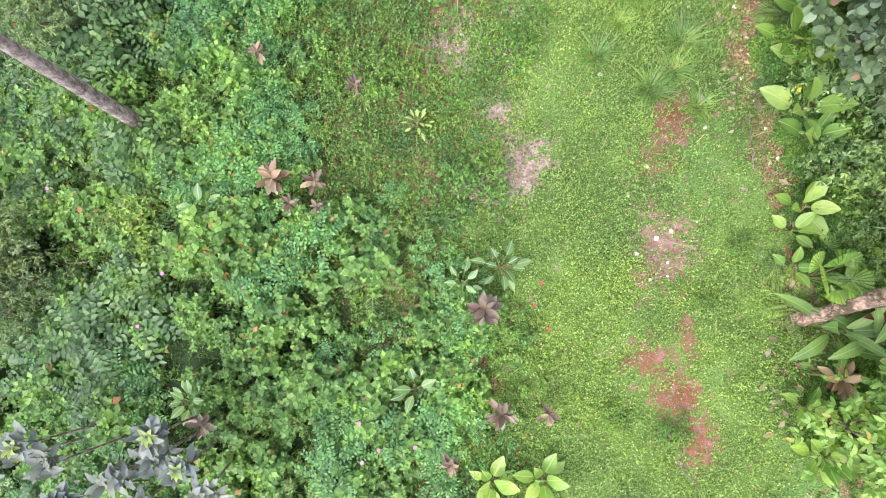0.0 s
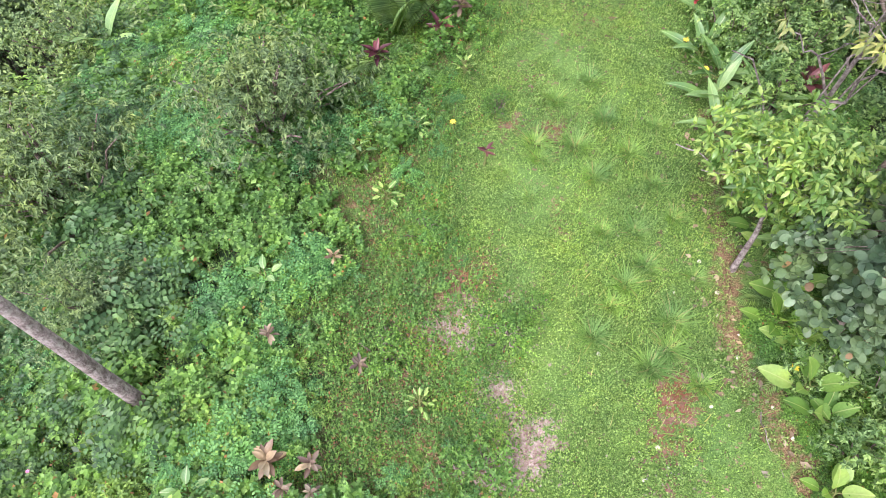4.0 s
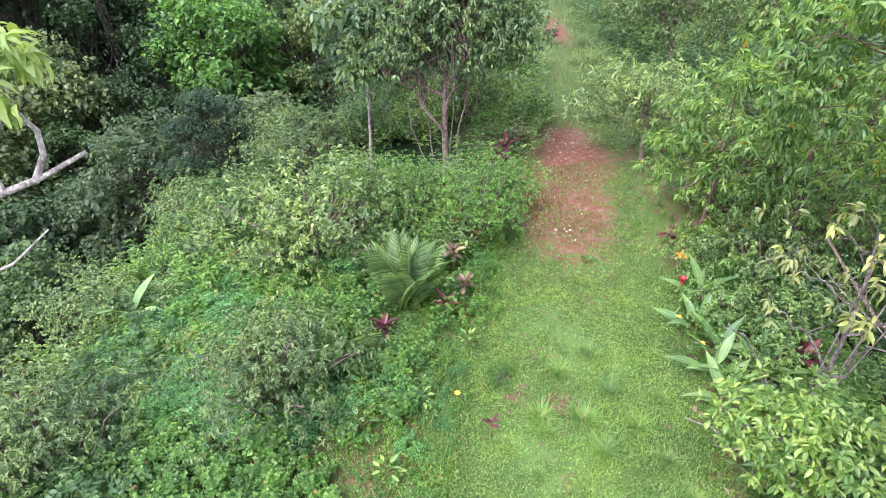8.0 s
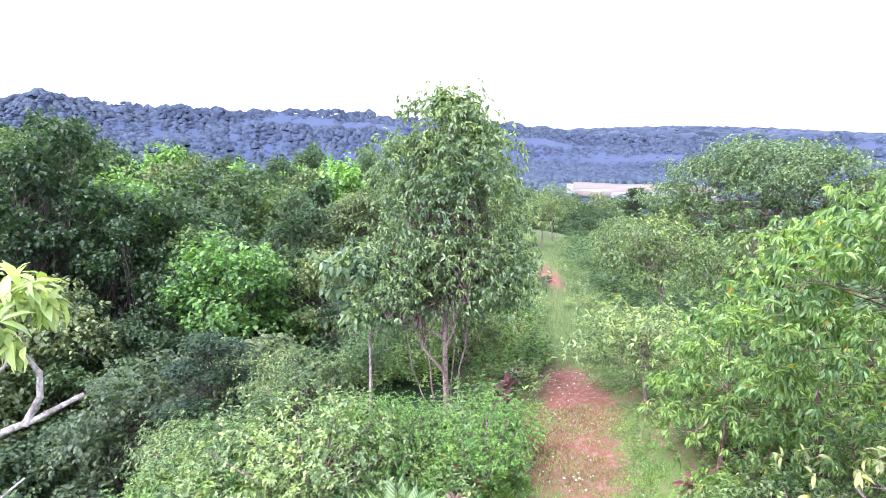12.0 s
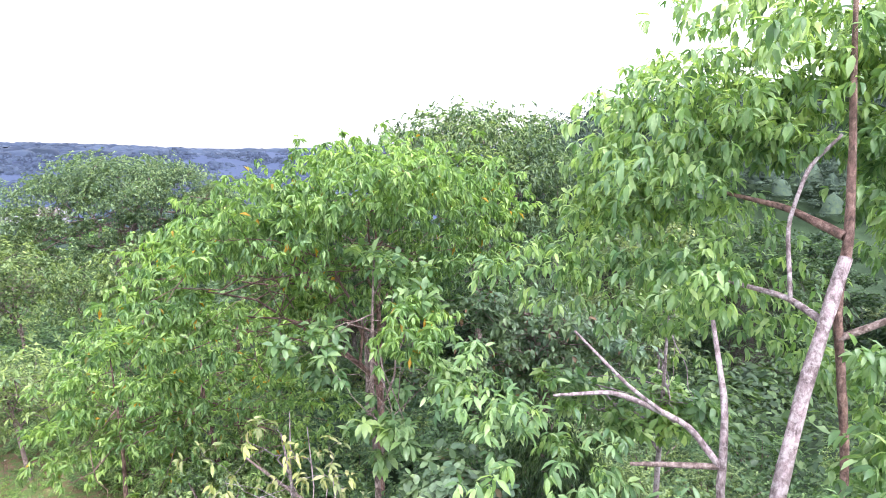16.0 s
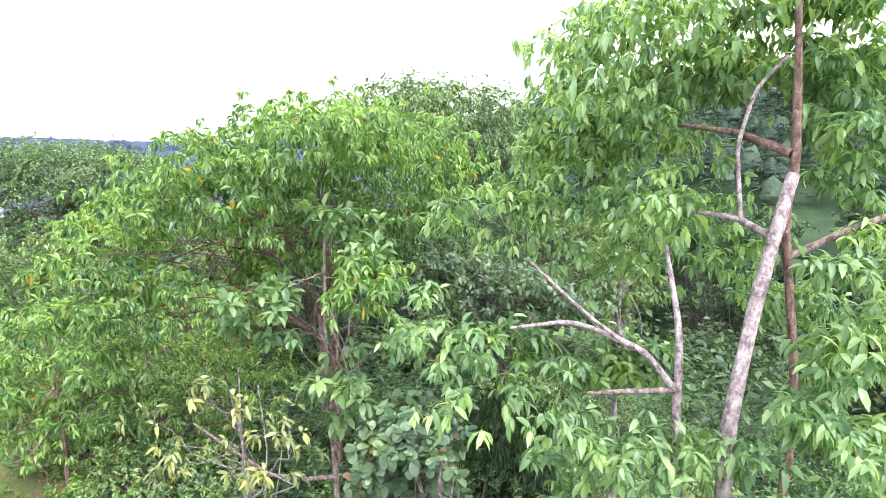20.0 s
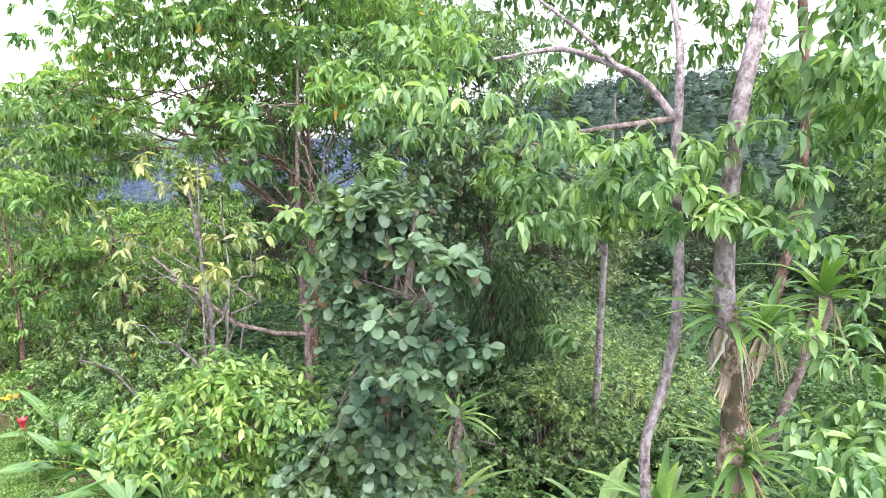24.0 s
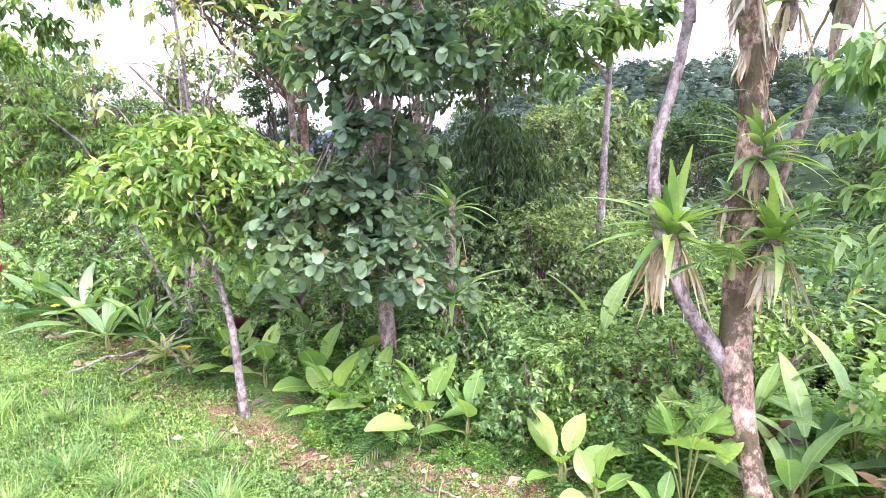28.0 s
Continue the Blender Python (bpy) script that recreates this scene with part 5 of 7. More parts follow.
def bromeliad_tree():
    at = (3.45, -0.32, gz(3.45, -0.32))
    root = thing("bromeliad_tree", *at, "leaning mossy pale trunk with bromeliads and large drooping leaves", "tree")
    rng = np.random.default_rng(201)

    def stem(name, pts, radii, bark, sides=12, rough=0.04, label=""):
        p = np.array(pts, float) - at
        t = np.linspace(0, 1, len(p))
        f = np.linspace(0, 1, 5 * len(p))
        q = np.stack([np.interp(f, t, p[:, i]) for i in range(3)], -1)
        for _ in range(2):
            q[1:-1] = (q[:-2] + 2 * q[1:-1] + q[2:]) / 4
        part(name, Geo().add(*tube(q, np.interp(f, t, radii), sides, rng, rough)).mesh(name, bark), root, label)

    stem("trunk", [(3.42, -.34, .3), (3.55, -.27, .75), (3.72, -.14, 1.15), (3.82, -.07, 1.5), (3.87, -.05, 2.2), (3.85, -.04, 3.0), (3.7, .05, 3.5)], [.085, .062, .064, .085, .066, .064, .058], M_BARK_MOSS, 20, .09)
    stem("leader", [(3.72, .04, 3.4), (3.64, .08, 3.75), (3.68, .08, 4.5), (3.9, .01, 5.1), (4.28, -.14, 5.88)], [.062, .05, .043, .041, .038], M_BARK_PALE, label="smooth pale straight leader")
    stem("stem", [(3.84, -.06, 2.9), (4.0, -.12, 3.2), (4.25, -.2, 3.45), (4.43, -.28, 3.9), (4.45, -.27, 4.49), (4.42, -.18, 5.17), (4.38, -.12, 5.6), (4.33, -.15, 5.95), (4.42, -.12, 6.5), (4.46, -.08, 7.0), (4.5, -.05, 7.5)], [.036, .032, .03, .028, .027, .026, .026, .03, .022, .018, .012], M_BARK_RED, label="slender reddish brown stem")
    stem("limb", [(3.84, -.07, 1.9), (4.1, -.25, 2.6), (4.3, -.4, 3.1), (4.4, -.45, 3.5)], [.034, .028, .026, .02], M_BARK)
    stem("limb", [(3.8, -.05, 1.4), (3.72, .2, 1.75), (3.7, .38, 2.2), (3.72, .42, 2.6), (3.78, .34, 2.95), (3.84, .3, 3.3)], [.05, .04, .034, .031, .03, .029], M_BARK_PALE)
    stem("limb", [(3.83, .3, 3.25), (3.9, .32, 3.7), (4.02, .4, 4.3), (4.03, .4, 4.55), (4.1, .42, 4.9), (4.25, .55, 5.4)], [.034, .03, .028, .026, .022, .014], M_BARK_PALE)
    stem("limb", [(4.03, .4, 4.48), (4.0, .62, 4.75), (3.88, 1.06, 4.92), (3.75, 1.45, 4.85)], [.024, .02, .017, .01], M_BARK_PALE)
    stem("limb", [(4.03, .4, 4.5), (3.95, .75, 4.45), (3.9, .95, 4.42)], [.022, .018, .012], M_BARK)
    stem("limb", [(4.0, .7, 4.75), (3.8, .95, 5.0), (3.85, 1.35, 5.3)], [.016, .012, .008], M_BARK_PALE)
    stem("limb", [(4.15, -.08, 5.5), (4.3, .14, 5.6), (4.5, .4, 5.6), (4.68, .55, 5.58)], [.026, .02, .016, .01], M_BARK_PALE)
    stem("limb", [(4.28, .12, 5.58), (4.38, .18, 6.05), (4.5, .1, 6.4), (4.6, -.06, 6.6)], [.014, .013, .012, .01], M_BARK_PALE)
    stem("limb", [(4.33, -.13, 6.0), (4.6, .2, 6.13), (4.87, .6, 6.19)], [.032, .022, .012], M_BARK_RED)
    stem("limb", [(4.4, -.15, 5.35), (4.45, -.5, 5.56), (4.8, -1.1, 5.8)], [.024, .02, .012], M_BARK)
    blobs = rel([(4.7, .8, 6.7, .8, .7, .45), (4.6, .1, 7.3, .8, .8, .45), (4.9, -.8, 6.9, .8, .8, .5), (5.3, 1.1, 6.0, .7, .7, .5), (5.4, .6, 5.2, .7, .6, .5), (5.0, 1.5, 5.3, .5, .5, .4),
                 (4.3, -.95, 4.8, .5, .4, .5), (4.2, -.9, 3.9, .45, .4, .5), (3.3, 1.5, 4.75, .5, .4, .25), (3.6, 1.2, 4.5, .35, .35, .25), 
                 (3.3, .05, 3.95, .38, .3, .12), (3.35, -.55, 2.9, .3, .3, .25), (3.6, -.75, 2.2, .35, .3, .4), (4.12, 1.04, 3.7, .32, .32, .2), (4.2, 1.5, 4.1, .3, .3, .2), (4.17, .84, 3.0, .28, .28, .18), (3.66, .19, 4.25, .3, .25, .1), (3.65, -.5, 3.3, .25, .25, .2), (3.5, -.55, 2.8, .22, .25, .2), (4.0, 2.2, 4.5, .35, .35, .25), (3.85, 2.05, 4.9, .35, .35, .2), (4.65, 2.0, 5.5, .4, .4, .3), (3.75, .6, 4.15, .35, .35, .16), (3.4, -.45, 4.8, .22, .25, .35), (4.7, .85, 5.5, .4, .4, .3), (5.4, 1.3, 5.8, .5, .5, .35), 
                 (4.69, -0.30, 6.42, 0.3, 0.3, 0.22), (4.68, -0.43, 6.07, 0.3, 0.3, 0.22), (4.86, -0.59, 5.74, 0.3, 0.3, 0.22), (5.09, -0.35, 5.88, 0.25, 0.25, 0.16), (5.27, -0.57, 6.52, 0.45, 0.45, 0.25), (5.00, 0.00, 6.57, 0.3, 0.3, 0.2), (5.09, 0.27, 6.53, 0.35, 0.35, 0.2), (5.26, 0.57, 6.64, 0.35, 0.35, 0.25), (4.46, -0.61, 5.39, 0.28, 0.28, 0.2), (4.47, -0.52, 5.15, 0.25, 0.25, 0.15), (5.54, 1.30, 6.60, 0.45, 0.45, 0.25), (5.45, 1.62, 6.38, 0.35, 0.35, 0.22), (5.60, 1.82, 6.01, 0.3, 0.3, 0.2), (4.84, 0.71, 6.10, 0.25, 0.25, 0.15), (4.45, 0.61, 5.59, 0.3, 0.3, 0.2), (5.10, 1.40, 5.75, 0.35, 0.35, 0.25), (4.86, -0.42, 4.51, 0.3, 0.3, 0.2), (4.64, -0.59, 4.25, 0.28, 0.28, 0.2), (5.47, -0.24, 4.76, 0.3, 0.3, 0.2), (5.24, -0.65, 4.68, 0.35, 0.35, 0.22), (5.87, 0.00, 4.68, 0.3, 0.3, 0.2), (4.89, -0.38, 6.77, 0.35, 0.35, 0.22), (4.88, -0.56, 6.45, 0.3, 0.3, 0.22), (5.11, -0.19, 6.95, 0.3, 0.3, 0.2), (4.68, -0.55, 6.14, 0.28, 0.28, 0.2), (5.71, -0.09, 6.74, 0.3, 0.3, 0.2), (5.05, -0.18, 7.04, 0.35, 0.35, 0.25), (5.45, 0.33, 7.56, 0.35, 0.35, 0.25), (5.46, -0.36, 7.30, 0.35, 0.35, 0.25),
                 (5.27, 1.58, 6.82, 0.30, 0.30, 0.18), (5.35, 1.32, 6.99, 0.35, 0.35, 0.21), (5.32, 0.96, 7.04, 0.35, 0.35, 0.21), (5.27, 0.62, 7.04, 0.30, 0.30, 0.18), (5.30, 0.30, 6.93, 0.30, 0.30, 0.18), (5.45, 0.78, 6.56, 0.35, 0.35, 0.21), (5.47, 1.23, 6.44, 0.35, 0.35, 0.21), (5.44, 1.72, 6.36, 0.30, 0.30, 0.18), (5.48, 1.57, 5.96, 0.35, 0.35, 0.21), (5.49, 1.13, 6.01, 0.30, 0.30, 0.18), (5.30, -0.35, 6.83, 0.35, 0.35, 0.21), (5.28, -0.57, 6.55, 0.35, 0.35, 0.21), (5.19, -0.46, 6.21, 0.30, 0.30, 0.18), (5.07, -0.63, 5.87, 0.30, 0.30, 0.18), (5.30, -0.28, 6.45, 0.25, 0.25, 0.15), (5.31, 0.11, 6.87, 0.30, 0.30, 0.18), (5.41, -0.19, 7.17, 0.35, 0.35, 0.21), (5.48, 0.54, 7.39, 0.35, 0.35, 0.21), (5.50, 1.10, 7.47, 0.35, 0.35, 0.21),
                 (3.43, 1.10, 4.03, 0.25, 0.25, 0.12), (3.52, 0.80, 4.22, 0.25, 0.25, 0.12), (3.57, 0.52, 4.38, 0.26, 0.26, 0.13), (3.50, 0.26, 4.37, 0.24, 0.24, 0.12), (3.37, 0.51, 4.20, 0.24, 0.24, 0.12), (3.51, 0.00, 4.33, 0.24, 0.24, 0.12), (3.79, -0.38, 5.17, 0.26, 0.26, 0.13), (3.77, -0.55, 4.95, 0.26, 0.26, 0.13), (3.69, -0.35, 4.62, 0.24, 0.24, 0.12), (3.57, -0.54, 4.54, 0.26, 0.26, 0.13), (4.00, -0.28, 5.36, 0.22, 0.22, 0.11), (3.50, -0.24, 4.30, 0.22, 0.22, 0.11), (3.97, -0.56, 5.39, 0.24, 0.24, 0.12)], at)
    sets, ways = crown_tips(rng, blobs, 620, 4500, 0.3, 0.45)
    p, w = np.concatenate(sets), np.concatenate(ways)
    part("crown", Geo().add(*whorls(rng, p, w, 6, full_leaf(0.19, 0.05, 0.35), 0.1, 0.75)).mesh("crown", M_BROM_TREE), root)


bromeliad_tree()


def near_small_trees():
    at = (3.33, 3.16, gz(3.33, 3.16))
    tree("yellow_green_tree", at, "small thin-stemmed tree with a rounded yellow-green crown", "tree", [(0, 0, -.1), (-.03, .05, .7), (-.12, .1, 1.2), (-.15, .15, 1.75)], 0.036,
         [(-.15, .1, 1.78, .46, .46, .28), (-.4, .35, 1.68, .36, .36, .24), (.14, -.1, 1.74, .38, .36, .24), (-.05, .1, 1.32, .3, .3, .22), (-.2, .2, 2.0, .3, .3, .16)],
         110, 1000, 7, full_leaf(0.2, 0.04, 0.2), 0.088, 0.25, M_YELLOW, M_BARK_PALE, 301, limbs=7, spread=0.36, fork=0.55)
    at = (3.92, 2.2, gz(3.92, 2.2))
    tree("round_leaf_tree", at, "dark grey-green tree with large round leathery leaves", "tree", [(0, 0, -.1), (-.04, .05, .7), (-.1, .1, 1.6), (-.3, -.2, 2.6), (-.5, -.4, 3.3)], 0.07,
         rel([(3.5, 2.35, 2.05, .5, .45, .3), (3.75, 2.7, 2.0, .4, .4, .28), (3.75, 2.0, 1.75, .42, .42, .3), (3.45, 1.95, 2.55, .26, .26, .26), (3.3, 1.75, 3.1, .3, .3, .25), (2.95, 1.45, 3.6, .22, .22, .2), (3.9, 2.4, 3.2, .4, .4, .35), (3.7, 2.2, 3.8, .4, .4, .25)], at),
         110, 1250, 6, ROUND_LEAF, 0.09, 0.35, M_DARK, M_BARK, 302, limbs=8, spread=0.28, fork=0.3, boughs=4, twigs=1)
    # dark tree behind, and thin trees in the wood's edge
    at = (7.5, 3.05, gz(7.5, 3.05))
    tree("dark_leaf_tree", at, "dense dark-leaved tree at the wood's edge", "tree", [(0, 0, -.2), (0, 0, 1.4), (.1, 0, 2.8), (0, .1, 3.7)], 0.07,
         rel([(7.5, 3.0, 4.1, .8, .8, .5), (7.1, 3.6, 3.7, .7, .7, .45), (7.7, 2.5, 3.6, .7, .7, .45), (6.7, 3.9, 4.1, .6, .6, .4), (7.6, 3.0, 3.2, .7, .7, .4)], at), 90, 1300, 7, OVAL_LEAF, 0.1, 0.45, M_DARK, M_BARK, 303, limbs=8, fork=0.35)
    at = (7.0, 2.75, gz(7.0, 2.75))
    tree("fine_leaf_tree", at, "dusky tree with a curtain of very fine hanging leaves", "tree", [(0, 0, -.2), (.05, 0, 1.0), (0, 0, 2.3)], 0.045,
         rel([(7.0, 2.75, 2.5, .5, .5, .35), (7.1, 2.5, 2.0, .5, .5, .4), (6.9, 3.0, 1.6, .5, .5, .4), (7.1, 2.6, 1.2, .5, .5, .35)], at), 90, 2300, 6, small_leaf(0.09, 0.02, 0.3), 0.1, 1.1, M_FOREST[1], M_BARK, 312, limbs=7, fork=0.3, spread=0.3)
    at = (5.05, 4.1, gz(5.05, 4.1))
    root = tree("thin_pole_tree", at, "thin straight brown tree with a sparse leafy top", "tree", [(0, 0, -.2), (.02, 0, 1.6), (-.03, .02, 3.2), (.05, 0, 4.6)], 0.05,
                [(0, 0, 4.3, .7, .7, .4), (-.5, .3, 3.6, .5, .5, .3), (.3, -.5, 3.2, .5, .4, .3), (-.2, -.3, 2.7, .4, .4, .25)], 22, 190, 7, OVAL_LEAF, 0.15, 0.45, M_BROM_TREE, M_BARK, 304, limbs=6, fork=0.5)
    for pts, r in ((((0, 0, 1.55), (-.25, .2, 1.6), (-.55, .45, 1.75), (-.85, .7, 2.15), (-1.1, .9, 2.5)), .032), (((0, 0, 2.2), (.2, -.15, 2.6), (.35, -.3, 3.1)), .02)):
        q = np.array(pts)
        part("limb", Geo().add(*tube(q, np.linspace(r, r * .4, len(q)), 7)).mesh("limb", M_BARK), root)
    at = (6.61, 1.31, gz(6.61, 1.31))
    tree("slim_tree", at, "slim pale-stemmed tree with a light flat crown", "tree", [(0, 0, -.2), (.05, .03, 1.4), (-.04, 0, 2.8), (.03, 0, 4.2)], 0.055,
         rel([(6.58, 1.44, 3.65, 0.45, 0.45, 0.22), (6.43, 1.97, 3.61, 0.35, 0.35, 0.2), (6.67, 1.02, 3.69, 0.35, 0.35, 0.2), (6.55, 1.58, 3.27, 0.3, 0.3, 0.18), (6.31, 2.30, 3.84, 0.35, 0.35, 0.2)], at), 34, 330, 6, OVAL_LEAF, 0.14, 0.4, M_BROM_TREE, M_BARK_PALE, 311, limbs=6, fork=0.6)
    spots = ((13.5, 2.8, 5), (11.5, -2.8, 5), (9.5, -4.2, 5.5), (6.4, -3.6, 4.2), (9.8, 11, 4.0), (7.8, 13.4, 3.6))
    first = None
    for i, (x, y, h) in enumerate(spots):
        at = (x, y, gz(x, y))
        if first is None:
            first = tree("thin_woodland_tree", at, "thin pale-stemmed woodland tree with a loose green crown", "tree", [(0, 0, -.3), (.08, 0, 1.4), (-.05, .05, 2.8), (.05, 0, 4.0)], 0.045,
                         [(0, 0, 3.7, .9, .9, .55), (-.5, .2, 3.0, .6, .6, .4), (.5, -.3, 2.7, .6, .6, .4), (.2, .5, 2.0, .45, .45, .3)], 36, 300, 7, CHEAP_LEAF, 0.17, 0.4, M_BUSH, M_BARK_PALE, 305, limbs=7, fork=0.4, group="woodland trees")
        else:
            copy_thing(first, pose(*at, 2 * math.sin(i), 2 * math.cos(i), 67 * i) @ Matrix.Scale(h / 4.2, 4))
    # leggy sapling with yellowing leaves
    at = (3.9, 4.5, gz(3.9, 4.5))
    root = tree("leggy_sapling", at, "leggy bare sapling with a few yellowing leaf sprays", "tree", [(0, 0, -.1), (.1, -.2, 1.2), (-.1, -.4, 2.4), (-.5, -.7, 3.4)], 0.035,
         [(-.9, -.9, 3.4, .35, .35, .25), (-.5, -.2, 3.0, .4, .4, .3), (-.2, -.8, 2.7, .4, .4, .3), (.3, -.3, 2.6, .35, .35, .3), (-.7, .1, 2.3, .3, .3, .3)], 18, 60, 6, full_leaf(0.17, 0.03, 0.4), 0.1, 0.5, M_TWIG, M_BARK_PALE, 306, limbs=8, fork=0.3, twigs=2)
    for pts in (((0, 0, 0), (-.1, -.3, 1.2), (-.25, -.5, 2.4), (-.3, -.6, 3.5)), ((.1, 0, 0), (.15, -.25, 1.3), (.1, -.45, 2.5), (0, -.5, 3.2)), ((-.05, 0, .4), (-.5, -.1, 1.3), (-.9, -.2, 1.9), (-1.2, -.3, 2.1)), ((.1, 0, .3), (.4, -.1, 1.2), (.55, -.2, 2.2))):
        q = np.array(pts)
        f = np.linspace(0, len(q) - 1, 10)
        q = np.stack([np.interp(f, np.arange(len(q)), q[:, i]) for i in range(3)], -1)
        part("stem", Geo().add(*tube(q, np.linspace(.014, .005, 10), 6)).mesh("stem", M_BARK_PALE), root, "bare whitish stem")
    # grey-leaved shrub and glossy shrub near the take-off place
    at = (3.8, -1.3, gz(3.8, -1.3))
    bush("glossy_shrub", at, "glossy green shrub with oval leaves beside the trunk", 0.6, 1.4, 520, OVAL_LEAF, 0.085, M_TUFT, 308, category="shrub", clusters=34, per=6)


near_small_trees()


# ---- bushes on the bank and the woodland edge ----
def bushes():
    rng = np.random.default_rng(77)
    mound = bush("dark_mound_bush", (-2.35, 5.8, gz(-2.35, 5.8)), "large dark green mound of drooping pinnate leaves", 1.25, 1.4, 1500, small_leaf(0.2, 0.05, 0.3), 0.07, M_BUSH, 401, droop=0.5, per=8, clusters=44)
    copy_thing(mound, pose(-5.2, 5.2, gz(-5.2, 5.2), 0, 0, 120) @ Matrix.Scale(1.1, 4))
    copy_thing(mound, pose(-5.0, .6, gz(-5, .6), 0, 0, 200) @ Matrix.Scale(.75, 4))
    copy_thing(mound, pose(-4.3, 3.4, gz(-4.3, 3.4), 0, 0, 280) @ Matrix.Scale(.7, 4))
    dome = bush("round_green_bush", (0.75, 9.3, gz(0.75, 9.3)), "dense rounded green bush beside the palm", 1.0, 1.55, 1300, small_leaf(0.24, 0.05, 0.1), 0.052, M_WEED, 402, per=8, clusters=40)
    copy_thing(dome, pose(-.9, 9.9, gz(-.9, 9.9), 0, 0, 140) @ Matrix.Scale(1.0, 4))
    kinds = [bush("scrub_bush", (-6.5, 9, gz(-6.5, 9)), "pale olive scrub bush on the bank", 1.2, 1.3, 1000, CHEAP_LEAF, 0.066, M_BUSH_PALE, 403, per=7, clusters=34, group="bank bushes"),
             bush("green_scrub_bush", (-4.2, 10.4, gz(-4.2, 10.4)), "mid-green scrub bush on the bank", 1.2, 1.5, 1000, CHEAP_LEAF, 0.068, M_SHADE, 404, per=7, clusters=34, group="bank bushes"),
             bush("dark_scrub_bush", (-3.0, 13.5, gz(-3, 13.5)), "dark green scrub bush on the bank", 1.2, 1.5, 950, CHEAP_LEAF, 0.075, M_BUSH, 405, per=7, clusters=34, group="bank bushes")]
    spots = [(-7.5, 6.5), (-8.5, 11), (-6, 13.5), (-4.6, 15.2), (-1.4, 16.4), (0, 21), (-5.5, 12), (-7.2, 2.8), (-8.5, 0),
             (-2.2, 9.4), (-1.3, 14.8), (1.0, 15.6), (.6, 24)]
    for i, (x, y) in enumerate(spots):
        s = 0.8 + 0.7 * rng.random()
        copy_thing(kinds[i % 3], pose(x, y, gz(x, y) - .1, 0, 0, 360 * rng.random()) @ Matrix.Scale(s, 4))
    spots = [(5.2, 9.6), (5.8, 12.6), (6.4, 10), (5.3, 14.5), (6.2, 7.6), (4.9, 6.9), (6.2, 1.8), (6.6, .3), (6.1, -.9), (6.0, -2.3), (7.6, 6.6), (6.8, 2.2), (7.4, -1.6), (8.6, .8), (8.0, -3.4), (6.6, -2.6), (9.6, 2.4), (10, -.8), (11.5, 4.4), (9.5, 7), (11, 10), (8.5, 16), (7.4, 20), (7.2, 1.0), (8.2, 2.6), (9.2, -2.2), (10.8, 1.2), (7.9, 4.3), (12, -2.5), (11.6, 2.6), (13.2, .6), (10.2, -4.4), (6.1, 3.0), (9, 4.8), (13, 4.6), (12.5, 8.4), (8.2, 9.8), (7.2, 11.6), (14.5, -1.2), (8.6, -5.8)]
    for i, (x, y) in enumerate(spots):
        s = 0.5 + 0.5 * rng.random() + 0.03 * max(0, x - 7)
        copy_thing(kinds[0 if y > 6.5 else (1, 2, 1, 0, 2)[i % 5]], pose(x, y, gz(x, y) - .1, 0, 0, 360 * rng.random()) @ Matrix.Scale(s, 4))


bushes()


# ---- large-leaved plants, each leaf a part ----
LEAF_STOCK = {}


def big_leaf(length, width, arch, fold, mat, wave=0.0, blunt=0.75):
    """A broad leaf with a keeled midrib, bowed along its length; shared by all leaves of its size."""
    key = (length, width, arch, fold, mat.name, wave, blunt)
    if key not in LEAF_STOCK:
        n, cols = 8, np.array([-1, -.55, 0, .55, 1])
        t = np.linspace(0, 1, n)
        half = width / 2 * np.sin(np.pi * np.clip(t, 0.02, 0.985) ** blunt) ** 0.7
        x = half[:, None] * cols
        y = (t * length * (1 - 0.12 * arch * t))[:, None] + 0 * x
        z = (-arch * length * 0.5 * t ** 2)[:, None] + fold * np.abs(x) + wave * half[:, None] * np.sin(t * 17)[:, None] * cols ** 2
        i, j = np.meshgrid(np.arange(n - 1), np.arange(4), indexing="ij")
        k = (i * 5 + j).ravel()
        LEAF_STOCK[key] = Geo().add(np.stack([x, y, z], -1), np.stack([k, k + 1, k + 6, k + 5], -1)).mesh("leaf", mat)
    return LEAF_STOCK[key]


def set_leaf(parent, me, p, az, tilt, roll=0.0, size=1.0, name="leaf", label=""):
    d = np.array([[math.cos(az) * math.cos(tilt), math.sin(az) * math.cos(tilt), math.sin(tilt)]])
    m = Matrix(turns(d, np.array([roll]))[0].tolist()).to_4x4()
    return part(name, me, parent, label, Matrix.Translation(p) @ m @ Matrix.Scale(size, 4))


def broad_plant(name, x, y, label, category, n, length, width, stalk, mat, seed, arch=0.5, tilt=(0.2, 0.9), group="", z=None):
    rng = np.random.default_rng(seed)
    root = thing(name, x, y, gz(x, y) if z is None else z, label, category, group)
    for i in range(n):
        az = i * 2.4 + rng.random() * 0.6
        k = i / max(1, n - 1)
        h = stalk * (0.45 + 0.55 * k)
        out = stalk * (0.42 - 0.3 * k)
        p = (math.cos(az) * out, math.sin(az) * out, h)
        part("stalk", Geo().add(*tube(curve_pts((0, 0, -.04), p, (math.cos(az) * -.04, math.sin(az) * -.04, .04), 5), np.linspace(.012, .006, 5), 5)).mesh("stalk", M_STEM), root)
        me = big_leaf(length, width, arch, 0.25, mat, 0.05, 0.85)
        set_leaf(root, me, p, az, tilt[0] + (tilt[1] - tilt[0]) * k, rng.standard_normal() * 0.25, 0.7 + 0.45 * rng.random())
    return root


